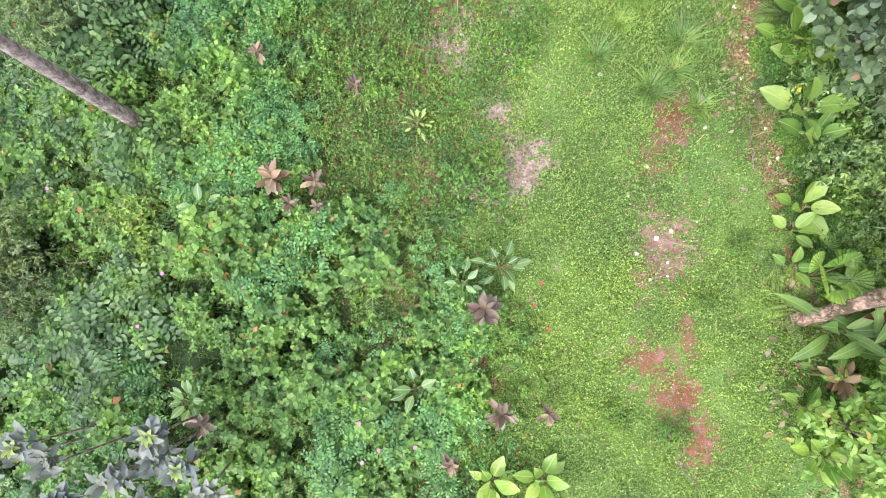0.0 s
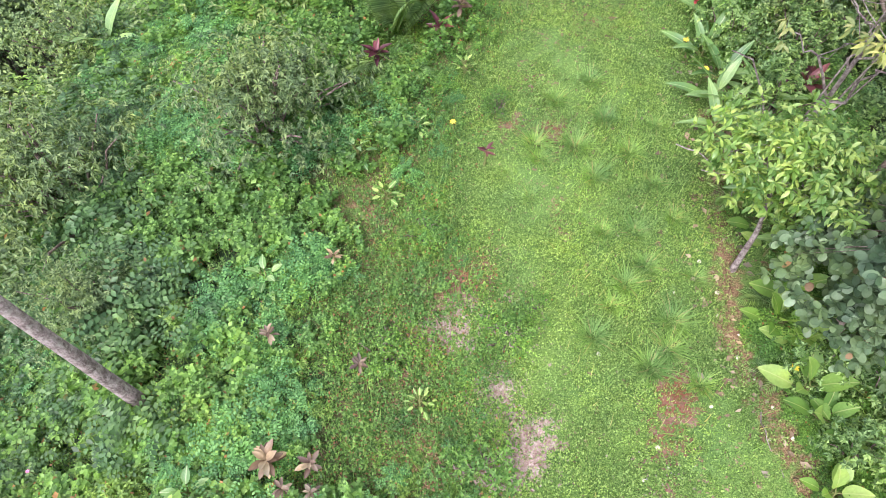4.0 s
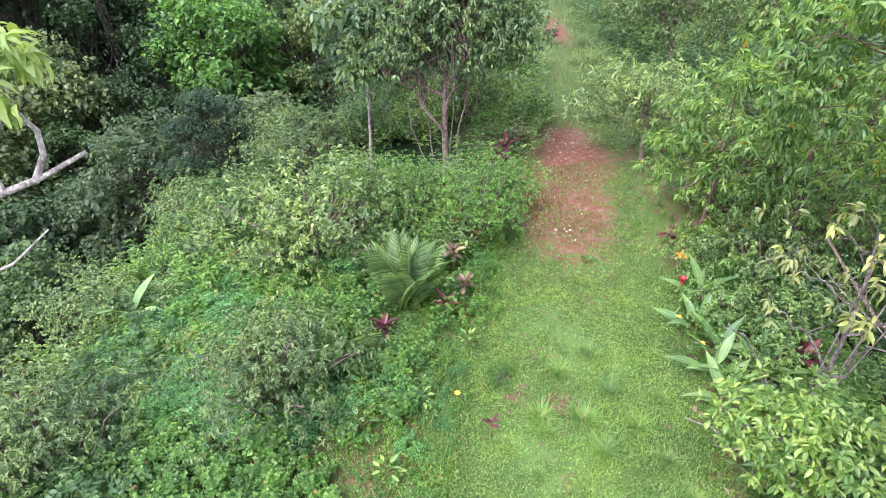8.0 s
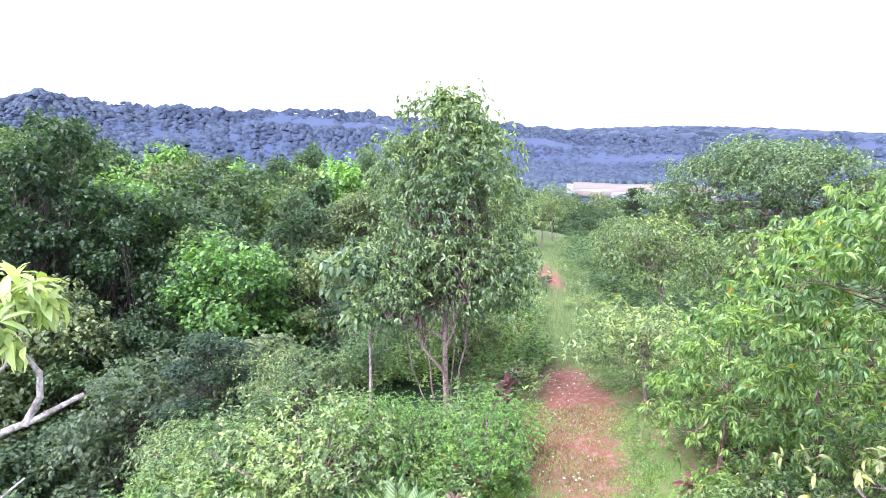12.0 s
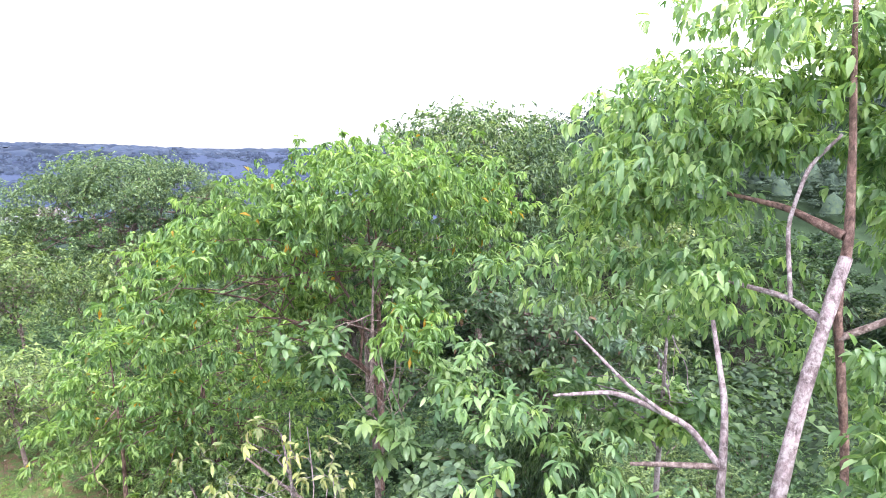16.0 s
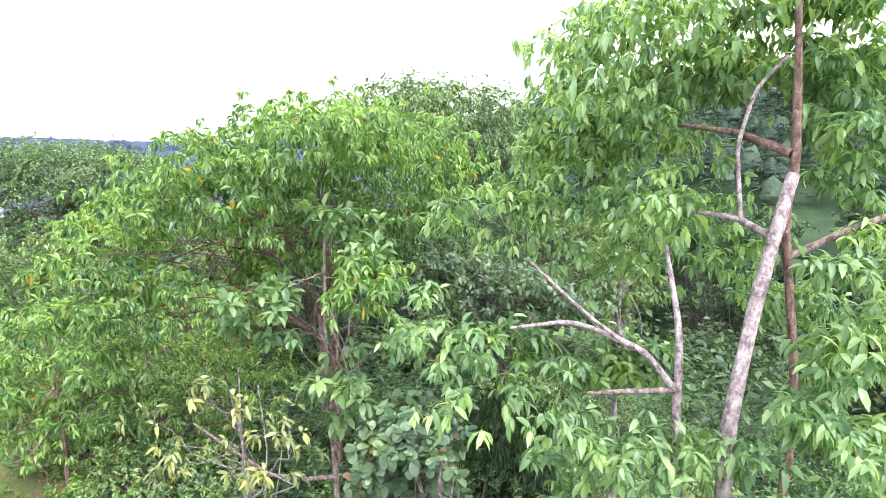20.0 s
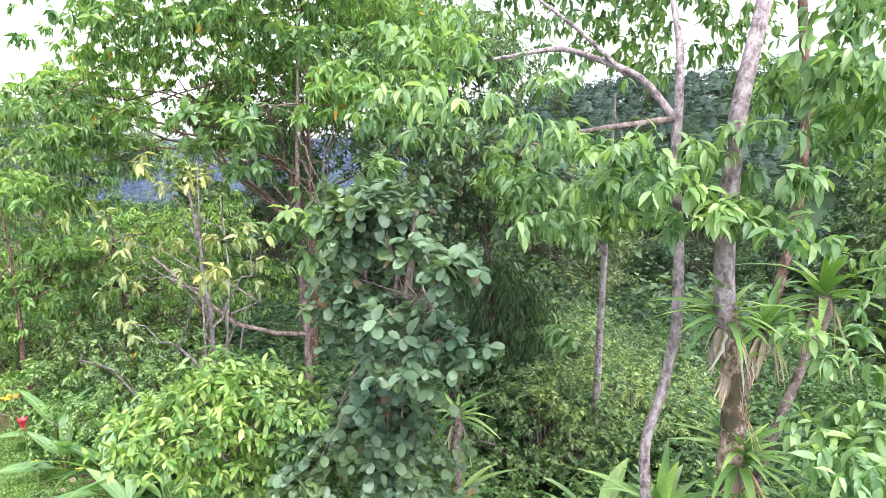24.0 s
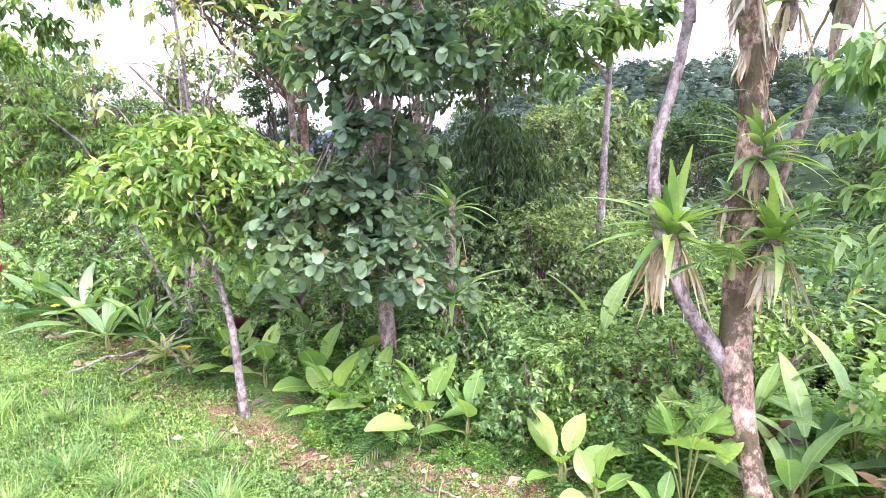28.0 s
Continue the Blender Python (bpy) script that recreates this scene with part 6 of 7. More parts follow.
def rosette(name, x, y, label, mat, seed, n=11, length=0.26, width=0.085, stem=0.2, group="rosette plants", blunt=0.8):
    rng = np.random.default_rng(seed)
    root = thing(name, x, y, gz(x, y), label, "rosette plant", group)
    part("stem", Geo().add(*tube(curve_pts((0, 0, -.05), (.02, 0, stem), (.01, .01, 0), 5), np.linspace(.018, .014, 5), 6)).mesh("stem", M_STEM), root)
    me = big_leaf(length, width, 0.5, 0.45, mat, 0.0, blunt)
    for i in range(n):
        k = i / n
        az = i * 2.4 + 0.3 * rng.standard_normal()
        set_leaf(root, me, (.02, 0, stem * (0.8 + 0.25 * k)), az, 0.15 + 1.0 * k + 0.12 * rng.standard_normal(), 0.2 * rng.standard_normal(), 0.75 + 0.4 * rng.random())
    return root


def bromeliad(x, y, z, label, seed, n=20, length=0.42, width=0.045, dry=8, size=1.0):
    rng = np.random.default_rng(seed)
    root = thing("bromeliad", x, y, z, label, "bromeliad", "bromeliads on the trunks", size=size)
    g = Geo().add(*tube(np.array([(0, 0, -.12), (0, 0, -.02), (0, 0, .06)]), [.03, .055, .03], 8, rng, .1))
    part("base", g.mesh("base", M_BARK), root, "shaggy brown base")
    live = [big_leaf(length * f, width * 1.05, bow, 0.4, M_BROM, 0.0, 0.5) for f, bow in ((.88, 1.1), (.8, 1.5), (.7, .8))]
    dead = [big_leaf(length * f, width * w, bow, 0.9, M_DRY, 0.45, 0.6) for f, w, bow in ((.9, .55, .25), (.7, .8, .5), (1.05, .4, .15))]
    for i in range(n):
        k = i / n
        set_leaf(root, live[i % 3], (0, 0, .02 + .05 * k), i * 2.4 + 0.2 * rng.standard_normal(), 0.3 + 1.0 * k + 0.14 * rng.standard_normal(), 0.15 * rng.standard_normal(), 0.75 + 0.45 * rng.random())
    for i in range(dry):
        az = i * 2.1 + rng.random()
        set_leaf(root, dead[i % 3], (.05 * math.cos(az), .05 * math.sin(az), 0), az, -1.0 - 0.5 * rng.random(), 0.7 * rng.standard_normal(), 0.4 + 0.6 * rng.random(), "dead_leaf", "dry tan hanging leaf")
    return root


def frond_mesh(length, leaflet, n, arch, mat):
    t = np.linspace(0, 1, 12)
    line = np.stack([0 * t, length * t * (1 - .15 * arch * t), length * (0.15 * t - arch * .55 * t ** 2)], -1)
    g = Geo().add(*tube(line, np.linspace(.014, .003, 12) * length, 5))
    tv, tf = small_leaf(0.045, 0.02, 0.25)
    s = np.linspace(.14, .99, n)
    p = np.stack([np.interp(s, t, line[:, i]) for i in range(3)], -1)
    for sg in (1, -1):
        d = np.stack([np.full(n, sg * 1.0), 0.35 + 0.9 * s ** 2, -0.25 + 0 * s], -1)
        g.add(*scattered(tv, tf, p, turns(d), leaflet * (0.45 + np.sin(np.pi * (0.1 + 0.8 * s)) * 0.6)))
    return g.mesh("frond", mat)


def feather_palm(name, x, y, label, length, n, seed, z=None, leaflet=0.34, tilt=(0.5, 1.3), category="palm", mat=None, pairs=26, bows=((1.0, .7), (.9, 1.0))):
    rng = np.random.default_rng(seed)
    root = thing(name, x, y, gz(x, y) if z is None else z, label, category)
    stock = [frond_mesh(length * s, leaflet, pairs, a, mat or M_PALM) for s, a in bows]
    part("base", Geo().add(*tube(np.array([(0, 0, -.1), (0, 0, .06), (0, 0, .17)]) * length, np.array([.06, .06, .03]) * length, 8, rng, .08)).mesh("base", M_STEM), root)
    for i in range(n):
        k = i / n
        set_leaf(root, stock[i % 2], (0, 0, .15 * length * (0.4 + 0.6 * k)), i * 2.4 + .3 * rng.standard_normal(), tilt[0] + (tilt[1] - tilt[0]) * k, .2 * rng.standard_normal(), .8 + .35 * rng.random(), "frond")
    return root


def fan_leaf_mesh(r, mat, ribs=11):
    g = Geo()
    a = np.linspace(-1.25, 1.25, 2 * ribs + 1)
    z = np.where(np.arange(2 * ribs + 1) % 2, .035, 0) * r
    rim = r * (1 - .12 * np.abs(a)) * np.where(np.arange(2 * ribs + 1) % 2, 1.0, .9)
    inner = np.stack([np.sin(a) * r * .08, np.cos(a) * r * .08, z * .1], -1)
    mid = np.stack([np.sin(a) * rim * .6, np.cos(a) * rim * .6, z * .8], -1)
    outer = np.stack([np.sin(a) * rim, np.cos(a) * rim, z - .09 * r], -1)
    i, m = np.arange(2 * ribs), 2 * ribs + 1
    g.add(np.concatenate([inner, mid, outer]), np.concatenate([np.stack([i + q * m, i + 1 + q * m, i + 1 + (q + 1) * m, i + (q + 1) * m], -1) for q in (0, 1)]))
    return g.mesh("leaf", mat, smooth=False)


def large_leaved():
    k = 500
    for x, y, n, s in ((3.55, 1.72, 5, .42), (3.62, 1.45, 4, .36), (3.5, 2.42, 6, .44), (3.66, 2.2, 4, .38), (3.66, 3.58, 5, .4), (3.7, 3.3, 4, .36), (3.5, .78, 5, .34), (3.42, .55, 4, .26), (3.55, -1.6, 9, .34), (.44, -1.9, 8, .3), (.96, -1.86, 8, .3), (3.45, -1.15, 5, .3), (3.95, 1.9, 5, .4), (4.0, .95, 5, .34),
                       (3.72, 2.75, 4, .4), (4.35, 1.3, 5, .4), (4.1, 2.5, 4, .42), (3.85, 1.2, 4, .36), (3.95, .3, 4, .36), (3.4, .2, 4, .26)):
        k += 1
        broad_plant("broad_leaf_plant", x, y, "lime-green broad-leaved plant with pale midribs at the track edge", "leafy plant", n + 2, s * .78, s * .44, s * .8, M_CALA, k, arch=.45, tilt=(.25, 1.25), group="broad-leaved plants")
    for x, y, n, s, st, label in ((3.72, -.42, 11, .55, .3, "clump of long arching green leaves by the trunk"), (3.78, 5.85, 10, .5, .3, "clump of long grey-green leaves at the track edge"),
                                  (-5.6, 8.6, 9, .8, .5, "pale clump of long leaves in the bank scrub"), (4.45, 2.75, 7, .7, .5, "dark clump of long banana-like leaves in shade"), (4.5, 4.3, 8, .6, .4, "clump of long leaves under the sapling"),
                                  (3.55, 5.1, 9, .5, .2, "clump of long grey-green leaves at the track edge"), (3.62, 5.5, 9, .55, .3, "clump of long grey-green leaves at the track edge"), (3.7, 4.75, 8, .5, .3, "clump of long grey-green leaves at the track edge"),
                                  (3.66, 6.3, 9, .55, .3, "clump of long grey-green leaves at the track edge"), (4.0, 5.2, 8, .6, .45, "clump of long grey-green leaves at the track edge"), (3.95, 3.9, 7, .6, .4, "clump of long leaves under the small tree"), (4.15, 3.2, 7, .65, .45, "dark clump of long banana-like leaves in shade"),
                                  (4.0, -.5, 9, .55, .4, "clump of long arching green leaves by the trunk"), (4.25, -.2, 8, .5, .4, "clump of long arching green leaves by the trunk"), (4.3, -.75, 9, .6, .45, "clump of long arching green leaves by the trunk"), (5.0, -1.3, 8, .7, .6, "tall clump of long green leaves in the undergrowth"),
                                  (4.9, .9, 7, .6, .45, "dark clump of long banana-like leaves in shade"), (3.9, 6.9, 7, .5, .35, "clump of long grey-green leaves at the track edge")):
        k += 1
        broad_plant("long_leaf_plant", x, y, label, "leafy plant", n, s, s * .24, st, M_HELI, k, arch=.7, tilt=(.3, 1.2), group="long-leaved plants")
    for x, y, n, s in ((-.62, 4.55, 7, .24), (-.21, 1.87, 8, .17), (.48, 6.6, 7, .2), (1.6, 11.1, 9, .34), (2.9, 14.6, 7, .45), (-1.42, -.75, 8, .24), (.07, -.95, 6, .26), (-.2, 5.6, 6, .2)):
        k += 1
        broad_plant("pale_sapling", x, y, "small sapling with pale yellow-green leaves", "sapling", n + 4, s * .5, s * .23, .3, M_CALA, k, arch=.4, tilt=(.1, .8), group="pale saplings")
    for x, y, n, s in ((-2.58, 1.08, 10, .24), (-2.74, -1.0, 12, .22), (-2.03, 3.45, 9, .22), (.6, .3, 8, .2), (-.3, -.9, 7, .24), (.2, .15, 8, .2), (-3.4, .3, 9, .2), (-1.0, 5.2, 8, .2)):
        k += 1
        broad_plant("oval_leaf_plant", x, y, "dark green plant with oval leaves among the weeds", "leafy plant", n + 3, s * .72, s * .36, .42, M_HELI, k, arch=.4, tilt=(.0, .6), group="oval-leaved plants")
    for x, y, n, s in BROWN_ROSETTES:
        k += 1
        rosette("brown_rosette", x, y, "brown-pink strap-leaved rosette among green weeds", M_CORD, k, n + 5, s * .7, s * .25, .42, blunt=1.35)
    red = ((-.8, 6.9, 12, .26), (.12, 7.25, 11, .26), (1.29, 12.2, 12, .36), (1.6, 12.6, 12, .36), (1.0, 12.4, 12, .34), (1.9, 13.2, 12, .34), (.8, 11.9, 12, .32), (1.45, 11.8, 12, .34), (2.6, 15.5, 12, .36), (3.1, 21, 12, .4), (4.2, 21.6, 12, .36), (2.4, 16.4, 10, .34), (2.4, 17.5, 10, .34),
           (2.8, 18.5, 10, .36), (4.35, 3.55, 11, .34), (3.85, 3.75, 10, .3), (4.2, 4.6, 11, .34), (4.0, -.28, 8, .26), (4.6, 5.4, 11, .34), (4.15, .55, 9, .3), (4.6, 3.2, 11, .36), (3.9, 8.3, 9, .26), (.65, 4.95, 6, .14), (4.2, 7.9, 9, .26), (2.9, 20.2, 10, .36))
    for x, y, n, s in red:
        k += 1
        rosette("crimson_rosette", x, y, "dark crimson strap-leaved rosette beside the track", M_CORD_RED, k, n, s, s * .3, .35)
    for x, y, s in ((3.52, 4.3, .22), (3.6, 4.05, .18), (3.48, 3.95, .16)):
        k += 1
        rosette("yellow_croton", x, y, "low plant with narrow yellow and lime leaves", M_TWIG, k, 16, s, s * .2, .16, group="yellow crotons")
    # grey shrub: stems that each end in a whorl of grey leaves, some with a lime shoot
    root = thing("grey_leaf_shrub", -2.9, -1.4, gz(-2.9, -1.4), "shrub with whorls of pointed grey-green leaves and lime shoots", "shrub")
    rng = np.random.default_rng(55)
    g0, grey, lime = gz(-2.9, -1.4), big_leaf(.15, .068, .5, .3, M_GREY, .05, .8), big_leaf(.1, .045, .4, .3, M_LIME, 0, .8)
    for i, (x, y, z, shoot) in enumerate(((-4.0, -1.24, .35, 1), (-2.62, -1.12, .62, 1), (-2.95, -1.5, .6, 0), (-2.36, -1.42, .62, 1), (-3.5, -1.75, .5, 0), (-3.65, -1.4, .45, 0), (-2.65, -1.35, .5, 0), (-2.75, -1.75, .55, 0), (-4.35, -1.45, .25, 1), (-2.2, -1.7, .5, 0))):
        p = np.array((x + 2.9, y + 1.4, z - g0 + .45))
        part("stem", Geo().add(*tube(curve_pts((p[0] * .8, p[1] * .8, gz(x, y) - g0 - .1), p, (0, 0, .05), 6), np.linspace(.016, .009, 6), 6)).mesh("stem", M_BARK), root)
        for j in range(30):
            set_leaf(root, grey, p - [0, 0, .12 * (j < 10)] + .05 * rng.standard_normal(3) * [1, 1, .3], j * 2.4 + .2 * rng.standard_normal(), .0 + .035 * j + .15 * rng.standard_normal(), .3 * rng.standard_normal(), .75 + .45 * rng.random())
        for j in range(8 * shoot):
            set_leaf(root, lime, p + [0, 0, .05], j * 2.4, .3 + .1 * j, .2 * rng.standard_normal(), .8 + .4 * rng.random(), "shoot_leaf", "pale lime young leaf")
    feather_palm("young_palm", -.48, 7.6, "young feather palm with upright arching bright fronds", 1.3, 11, 610, leaflet=.36, tilt=(.95, 1.45), pairs=36, bows=((1.0, .35), (.9, .6)))
    feather_palm("young_palm", -.55, 6.85, "low young palm with arching fronds", .8, 6, 611, leaflet=.3, tilt=(.2, .7))
    for x, y, z, s in ((3.52, 1.95, None, .45), (3.62, -.02, 1.98, .4), (3.6, .05, 1.15, .26), (3.4, -.2, None, .4), (3.55, 2.75, None, .4), (4.1, .25, None, .5), (3.5, 4.1, None, .4), (-.75, .25, None, .42), (3.3, .3, None, .3)):
        k += 1
        feather_palm("fern", x, y, "bright green fern with narrow pinnate fronds", s, 6, k, z=z, leaflet=s * .24, tilt=(.1, .9), category="fern", pairs=16)
    # fan palm
    root = thing("fan_palm", 3.6, .1, gz(3.6, .1), "young fan palm with pleated pale green leaves", "palm")
    me = fan_leaf_mesh(.2, M_CALA)
    g = Geo()
    for i in range(8):
        az, t = i * 2.4, .2 + .12 * i
        p = (math.cos(az) * .14 * math.cos(t), math.sin(az) * .14 * math.cos(t), .3 + .28 * math.sin(t))
        g.add(*tube(curve_pts((0, 0, -.02), p, (0, 0, .05), 5), .006, 5))
        set_leaf(root, me, p, az, .5 + .1 * i, 0, .8 + .05 * i)
    part("stem", g.mesh("stem", M_STEM), root)
    # bromeliads on the trunks
    for i, (x, y, z, s, n, dry) in enumerate(((3.72, .04, 3.38, .95, 32, 30), (3.92, -.16, 3.3, .9, 26, 24), (3.86, -.1, 2.5, 1.05, 34, 16), (3.74, .3, 2.06, 1.3, 44, 54), (3.78, -.2, 2.08, 1.1, 34, 50), (3.84, .03, 2.3, .7, 4, 16), (3.8, .0, 3.1, .7, 3, 20), (3.88, -.08, 2.8, .7, 2, 14),
                                             (4.35, -.45, 3.4, 1.3, 20, 8), (4.45, 2.0, 2.02, 1.0, 20, 6), (4.4, 1.95, 1.3, 1.2, 24, 8))):
        bromeliad(x, y, z, "green strap-leaved bromeliad with dry hanging leaves on a trunk", 700 + i, n, dry=dry, size=s * 1.02)
    g = Geo().add(*tube(np.array([(0, 0, -.1), (.02, 0, .5), (0, .02, 1.0), (.03, .02, 1.45)]), [.05, .04, .045, .03], 8, np.random.default_rng(3), .08))
    ob = tagged(new("stump", g.mesh("stump", M_BARK)), "thin brown dead stump that carries bromeliads", "stump")
    ob.matrix_basis = pose(4.42, 1.98, gz(4.42, 1.98))


large_leaved()


# ---- grass, flowers, stones, twigs ----
def small_things():
    rng = np.random.default_rng(90)
    tv, tf = blade(0.006, 0.6, 4)
    first = None
    tufts = [(1.7, 2.5, .95), (2.14, 3.1, 1.0), (2.24, 2.12, 1.1), (2.55, 2.6, 1.1), (1.34, 5.2, 1.1), (2.36, 3.75, .9), (2.28, 5.5, .9), (2.02, 4.6, 1.0), (1.38, 4.95, .9), (2.41, 3.3, .9), (2.83, 3.9, .8), (2.45, 2.3, 1.0), (1.95, 2.85, .8),
             (1.85, 5.1, 1.1), (2.5, 4.9, 1.0), (2.7, 4.4, .8), (1.7, 5.9, .9), (2.2, 6.2, .9), (1.2, 4.4, .6), (2.9, 3.1, .7), (2.6, 8.3, .7), (2.7, 1.9, .8), (-1.9, 2.35, .9), (-1.6, 2.5, .7), (2.0, 3.8, .7), (2.9, 5.3, .7)]
    for i, (x, y, s) in enumerate(tufts):
        if first is None:
            n = 190
            a, r = rng.random(n) * 6.283, np.sqrt(rng.random(n)) * .1
            o = np.stack([np.cos(a) * r, np.sin(a) * r, 0 * a - .01], -1)
            ca, sa = np.cos(a - 1.571 + .5 * rng.standard_normal(n)), np.sin(a - 1.571 + .5 * rng.standard_normal(n))
            rot = np.zeros((n, 3, 3))
            rot[:, 0, 0], rot[:, 1, 1], rot[:, 0, 1], rot[:, 1, 0], rot[:, 2, 2] = ca, ca, -sa, sa, 1
            k = .09 + .12 * rng.random(n)
            sz = np.stack([.7 + .5 * rng.random(n), k * (1.1 + 1.1 * rng.random(n)), k], -1)
            first = tagged(new("grass_tussock", Geo().add(*scattered(tv, tf, o, rot, sz)).mesh("grass_tussock", M_TUFT)), "arching green grass tussock on the mown track", "grass", "track tussocks")
            first.matrix_basis = pose(x, y, gz(x, y))
        else:
            copy_thing(first, pose(x, y, gz(x, y), 0, 0, 50 * i) @ Matrix.Scale(s, 4))
    # loose long grass between the tussocks and by the bank
    def blades(name, label, n, x0, x1, y0, y1, h, test, mat):
        x, y = x0 + (x1 - x0) * rng.random(n), y0 + (y1 - y0) * rng.random(n)
        keep = test(x, y)
        x, y = x[keep], y[keep]
        m = len(x)
        a = rng.random(m) * 6.283
        rot = np.zeros((m, 3, 3))
        rot[:, 0, 0], rot[:, 1, 1], rot[:, 0, 1], rot[:, 1, 0], rot[:, 2, 2] = np.cos(a), np.cos(a), -np.sin(a), np.sin(a), 1
        k = h * (.5 + .8 * rng.random(m))
        bv, bf = blade(0.0055, 0.5, 3)
        g = Geo().add(*scattered(bv, bf, on_ground(x, y, -.01), rot, np.stack([.6 + .5 * rng.random(m), k * (.6 + rng.random(m)), k], -1)))
        tagged(new(name, g.mesh(name, mat)), label, "grass", kind="stuff")

    def bare_at(x, y):
        k = np.zeros(len(x))
        for bx, by, rx, ry, s in BARE:
            k = np.maximum(k, s * np.exp(-(((x - bx) / rx) ** 2 + ((y - by) / ry) ** 2)))
        return k

    def rough(x, y):
        return np.exp(-(((x - 2.2) / .75) ** 2 + ((y - 4.0) / 2.0) ** 2))

    blades("long_grass", "loose long green grass along the middle of the track", 15000, .3, 3.6, .8, 9, .17, lambda x, y: rough(x, y) > rng.random(len(x)), M_TUFT)
    blades("bank_grass", "thin grass growing through the weeds", 26000, -5, 1.2, -4, 8, .26, lambda x, y: (lawn(x, y) < 0) & (rng.random(len(x)) < .8), M_VINE)
    blades("short_grass", "short green grass across the track", 100000, 0, 4.4, -3.2, 12, .05, lambda x, y: lawn(x, y) > -.1, M_LAWN)
    blades("rough_grass", "rough unmown grass on the far track", 16000, 1.2, 7, 7.5, 30, .3, lambda x, y: (lawn(x, y) > -.5) & (bare_at(x, y) < .3 + .5 * rng.random(len(x)) ** 2), M_ROUGH)
    # small bushes on the track and its edge
    herb_bush = bush("track_weed", (.78, 2.56, gz(.78, 2.56)), "low bushy green weed on the track", .3, .32, 260, small_leaf(.2, .05, .1), .04, M_WEED, 801, per=7, clusters=22, category="weed", group="track weeds")
    for x, y, s in ((2.24, -1.39, .6), (1.71, -1.25, .5), (1.1, 2.85, .7), (.9, 5.9, .7), (2.6, -.1, .4), (-.62, 2.43, 1.1), (.35, 1.15, 1.3), (-.1, 4.0, 1.0), (.85, 6.05, .6), (2.95, .45, .5)):
        copy_thing(herb_bush, pose(x, y, gz(x, y), 0, 0, 90 * x) @ Matrix.Scale(s, 4))
    leafy = bush("leafy_shrub", (3.85, 1.05, gz(3.85, 1.05)), "bright green leafy shrub at the track edge", .45, .75, 420, CHEAP_LEAF, .05, M_EDGE, 802, per=8, clusters=26, category="shrub", group="edge shrubs")
    for x, y, s in ((3.8, 2.0, .8), (3.95, .5, .6), (4.3, 1.6, 1.0), (4.2, 3.0, 1.0), (3.9, 4.0, 1.0), (4.4, .2, 1.1), (4.7, 2.3, 1.0), (4.2, 5.2, 1.2), (4.0, 6.4, 1.0), (4.1, 7.6, 1.0), (4.7, 6.0, 1.2), (4.3, -1.7, 1.2), (5.2, 3.4, 1.4), (5.0, -.2, 1.3), (4.2, .63, .85), (4.3, 1.0, 1.0)):
        copy_thing(leafy, pose(x, y, gz(x, y), 0, 0, 71 * y) @ Matrix.Scale(s, 4))

    # stones and fallen leaves along the right edge
    def stone_mesh(seed):
        q = np.random.default_rng(seed)
        bm = bmesh.new()
        bmesh.ops.create_icosphere(bm, subdivisions=2, radius=1)
        for v in bm.verts:
            v.co *= 1 + .35 * noise.noise(v.co * 1.3 + Vector((seed, 0, 0)))
            v.co.z *= .5
        me = bpy.data.meshes.new("stone")
        bm.to_mesh(me)
        bm.free()
        me.materials.append(M_STONE)
        return me

    stock = [stone_mesh(i) for i in range(4)]
    spots = [(3.04, 2.64), (3.26, 2.79), (2.74, 1.66), (3.22, 1.91), (3.13, 2.16), (1.73, 2.31), (2.29, .16), (2.12, .13), (2.3, .3), (3.3, 3.0), (3.2, 2.4), (3.3, 1.6), (3.4, 1.3), (2.15, 1.3), (2.45, 1.1), (1.95, 1.0), (3.1, 2.9), (3.35, 3.4), (3.0, 3.3), (2.6, .7), (2.0, .4), (2.2, .55), (2.35, .62), (2.85, 1.45), (3.18, 1.3), (2.2, 1.1), (1.2, 2.2), (2.65, 2.95)]
    for i, (x, y) in enumerate(spots):
        s = .012 + .016 * rng.random()
        ob = tagged(new("stone", stock[i % 4]), "small pale stone lying on the track", "stone", "track stones")
        ob.matrix_basis = pose(x, y, gz(x, y) + .008, 0, 0, 40 * i) @ Matrix.Scale(s, 4)
    n = 450
    y = -1.5 + 8 * rng.random(n)
    x = np.interp(y, LAWN_Y, LAWN_R) + .12 + .25 * rng.standard_normal(n)
    lv = small_leaf(.3, .12, .1)
    a = rng.random(n) * 6.283
    g = Geo().add(*scattered(*lv, on_ground(x, y, .02), turns(np.stack([np.cos(a), np.sin(a), .2 * rng.standard_normal(n)], -1), rng.standard_normal(n) * .5), .05 + .07 * rng.random(n)))
    tagged(new("fallen_leaves", g.mesh("fallen_leaves", M_LITTER)), "dry brown fallen leaves along the track edge", "leaves", kind="stuff")
    # gravel and crumbs on the red earth
    x, y = [], []
    for bx, by, rx, ry, s in BARE:
        m = int(110 * s * min(rx * ry, .5) / .1)
        x.append(bx + rx * .8 * rng.standard_normal(m))
        y.append(by + ry * .8 * rng.standard_normal(m))
    x, y = np.concatenate(x), np.concatenate(y)
    tv = np.array([[-.5, -.4, 0], [.5, -.5, 0], [.4, .5, 0], [-.5, .4, 0], [0, 0, .5]])
    tf = np.array([[0, 1, 4], [1, 2, 4], [2, 3, 4], [3, 0, 4]])
    a = rng.random(len(x)) * 6.283
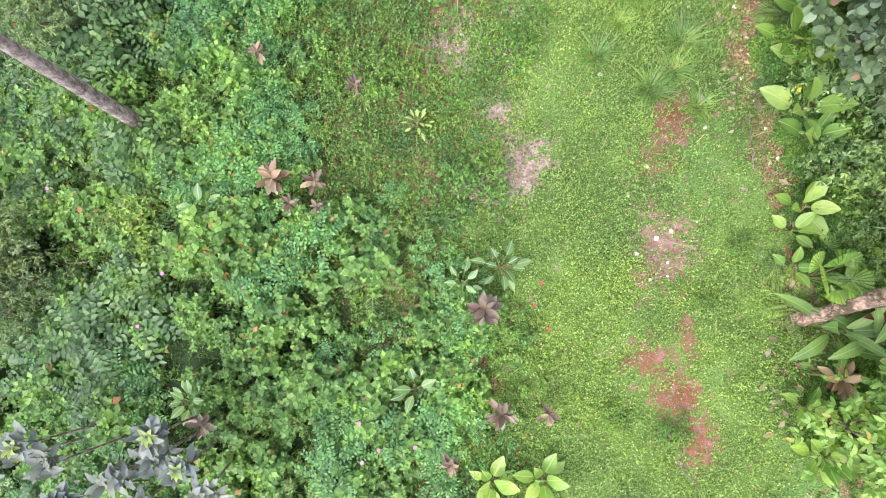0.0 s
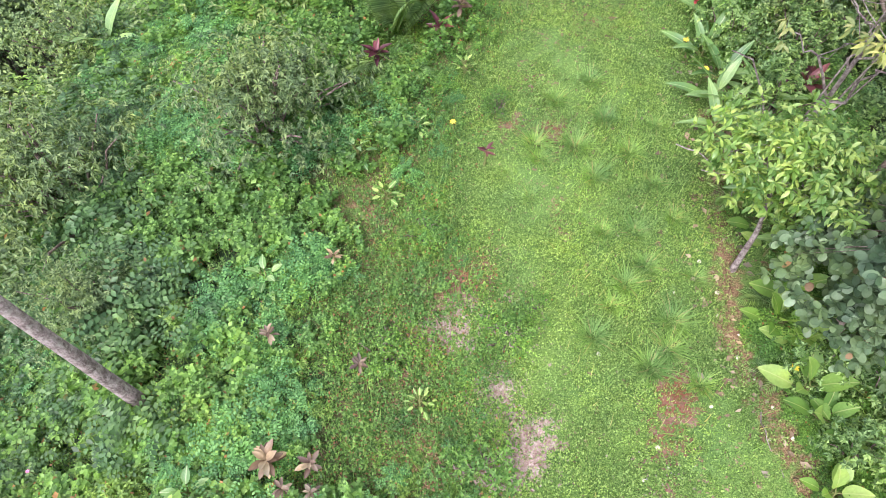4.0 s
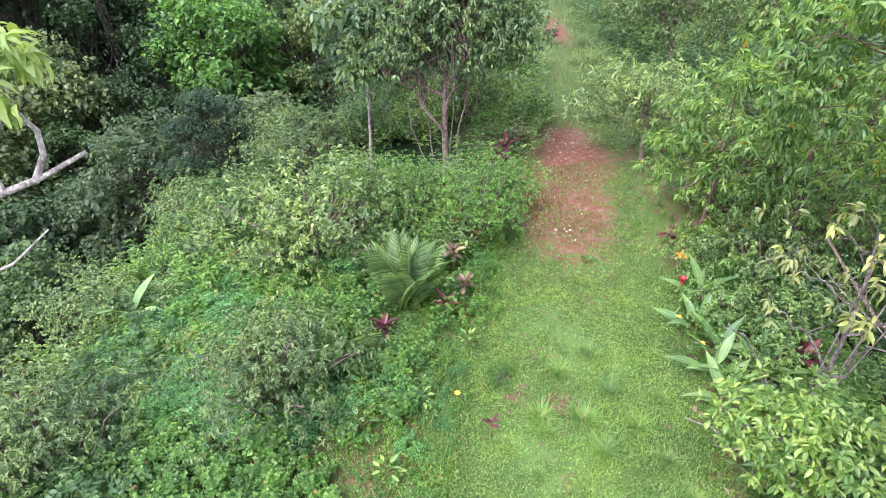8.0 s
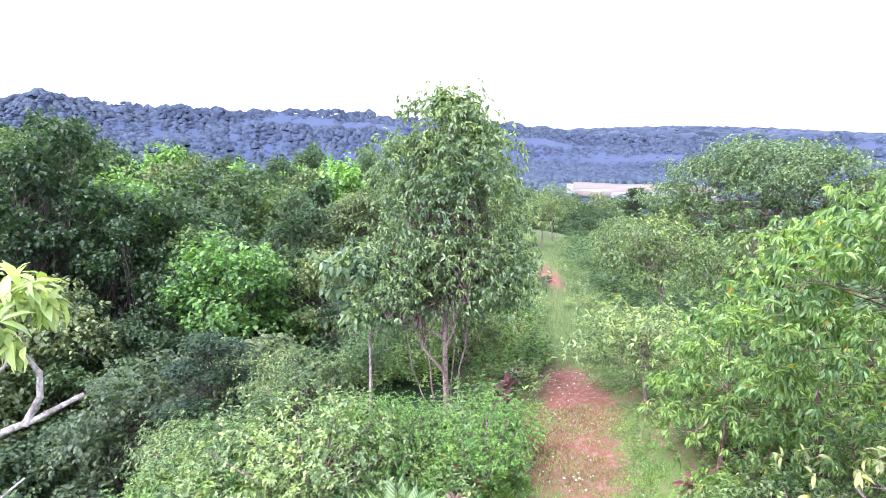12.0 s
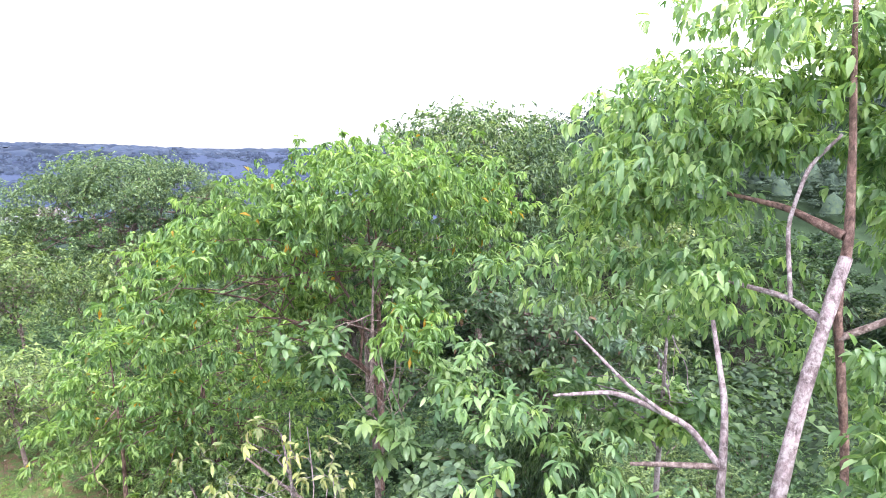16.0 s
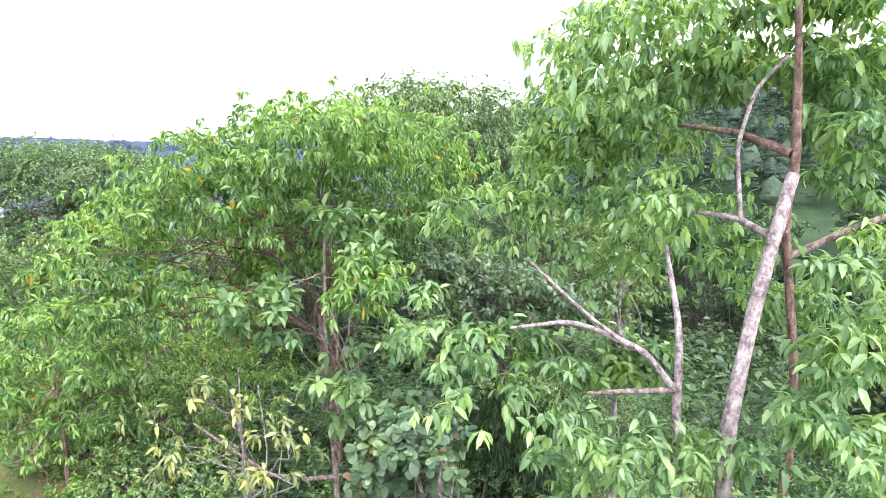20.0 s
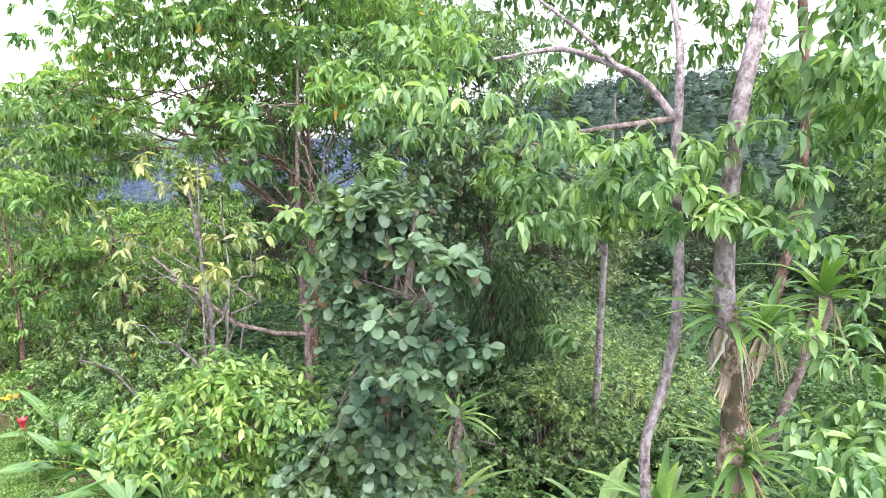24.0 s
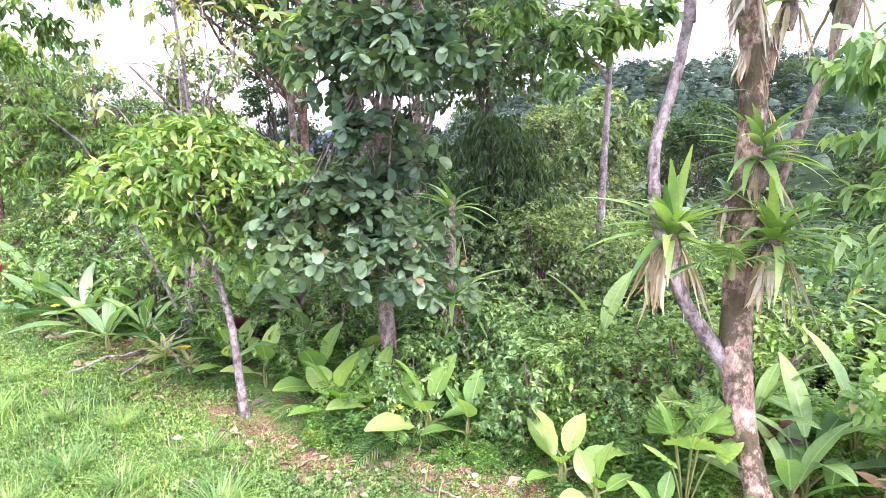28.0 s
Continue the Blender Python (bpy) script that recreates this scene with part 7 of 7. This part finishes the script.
    g = Geo().add(*scattered(tv, tf, on_ground(x, y, -.012), turns(np.stack([np.cos(a), np.sin(a), 0 * a], -1)), .008 + .02 * rng.random(len(x)) ** 3))
    tagged(new("gravel", g.mesh("gravel", M_GRAVEL)), "loose grit and crumbs on the bare red earth", "gravel", kind="stuff")
    x, y = np.repeat(x, 1)[::2] + .05 * rng.standard_normal((len(x) + 1) // 2), y[::2] + .05 * rng.standard_normal((len(y) + 1) // 2)
    x, y = np.concatenate([x, .3 + 3 * rng.random(500)]), np.concatenate([y, -2.5 + 8 * rng.random(500)])
    a = rng.random(len(x)) * 6.283
    g = Geo().add(*scattered(*lv, on_ground(x, y, .012), turns(np.stack([np.cos(a), np.sin(a), .15 * rng.standard_normal(len(x))], -1), rng.standard_normal(len(x)) * .5), .016 + .03 * rng.random(len(x)) ** 2))
    tagged(new("leaf_crumbs", g.mesh("leaf_crumbs", M_LITTER)), "small dry leaf crumbs over worn earth and turf", "leaves", kind="stuff")
    n = 210
    y = 8.6 + 5.6 * rng.random(n)
    x = np.interp(y, [8.6, 10.2, 12.3, 14.2], [2.2, 2.45, 3.05, 3.1]) + .55 * rng.standard_normal(n)
    a = rng.random(n) * 6.283
    g = Geo().add(*scattered(tv, tf, on_ground(x, y, -.014), turns(np.stack([np.cos(a), np.sin(a), 0 * a], -1)), .012 + .035 * rng.random(n) ** 3))
    tagged(new("path_stones", g.mesh("path_stones", M_STONE)), "small pale stones scattered over the red earth path", "stones", kind="stuff")
    # dead twigs
    for pts, r in ((((3.05, 4.95, .06), (3.3, 4.6, .2), (3.6, 4.4, .14), (3.75, 4.2, .3)), .009), (((3.6, 4.4, .14), (3.62, 4.0, .1)), .007), (((2.3, -1.7, .02), (2.5, -2.0, .03), (2.75, -2.35, .02)), .006), (((3.3, 4.5, .05), (3.45, 4.15, .35), (3.5, 3.9, .6)), .007),
                   (((3.5, 3.85, .03), (3.45, 4.2, .3), (3.6, 4.6, .5)), .006), (((3.15, 1.55, .03), (3.16, 1.2, .04), (3.2, .95, .03)), .006)):
        p = np.array(pts)
        p[:, 2] += ground(p[:, 0], p[:, 1])
        f = np.linspace(0, len(p) - 1, 9)
        q = np.stack([np.interp(f, np.arange(len(p)), p[:, i]) for i in range(3)], -1) + rng.standard_normal((9, 3)) * .012
        tagged(new("fallen_branch", Geo().add(*tube(q, np.linspace(r, r * .5, 9), 6)).mesh("fallen_branch", M_BARK_PALE)), "thin dry grey fallen branch at the track edge", "branch", "fallen branches")

    # flowers
    def flower(name, x, y, h, label, mat, size, petals=6, tilt=.3):
        root = thing(name, x, y, gz(x, y), label, "flower", "flowers")
        part("stem", Geo().add(*tube(curve_pts((0, 0, -.05), (.02, .01, h), (.02, 0, 0), 5), .005, 5)).mesh("stem", M_STEM), root)
        g = Geo()
        a = np.arange(petals) * 6.283 / petals
        lv2 = full_leaf(.28, .05, .1)
        heart = Geo().add(*tube(np.array([(.02, .01, h - .012), (.02, .01, h), (.02, .01, h + .01)]), np.array([.5, 1, .3]) * size * .2, 6))
        bloom = part("bloom", heart.mesh("bloom", mat), root)
        one = Geo().add(*lv2).mesh("petal", mat)
        for k in range(petals):
            set_leaf(bloom, one, (.02, .01, h), a[k], tilt, 0, size, "petal")

    for x, y in ((-2.1, .18), (-4.54, 1.4), (-.9, -1.23), (-.88, -1.62), (-.34, -1.47), (-3.0, .35), (-1.9, 5.2), (-.7, -1.5), (-3.3, -.2)):
        flower("pink_flower", x, y, .5, "small pink flower standing above the weeds", M_PINK, .026, 7)
    for x, y in ((.92, -.1), (1.0, .12), (1.05, -.35), (-.3, 2.0), (-1.4, .9)):
        flower("red_flower", x, y, .12, "small orange-red flower at the weed edge", M_RED, .025, 6)
    flower("orange_bract", 3.7, 7.35, .6, "orange flower spike above long leaves", M_ORANGE, .13, 5, .5)
    flower("magenta_bract", 3.62, 7.0, .4, "magenta flower spike at the track edge", M_RED, .14, 6, 1.2)
    for x, y in ((3.42, 6.45), (3.55, 5.9), (.25, 5.5), (3.5, 4.0), (3.45, 1.9)):
        flower("yellow_flower", x, y, .28, "small yellow flower at the track edge", M_YELLOWF, .05, 7)


small_things()
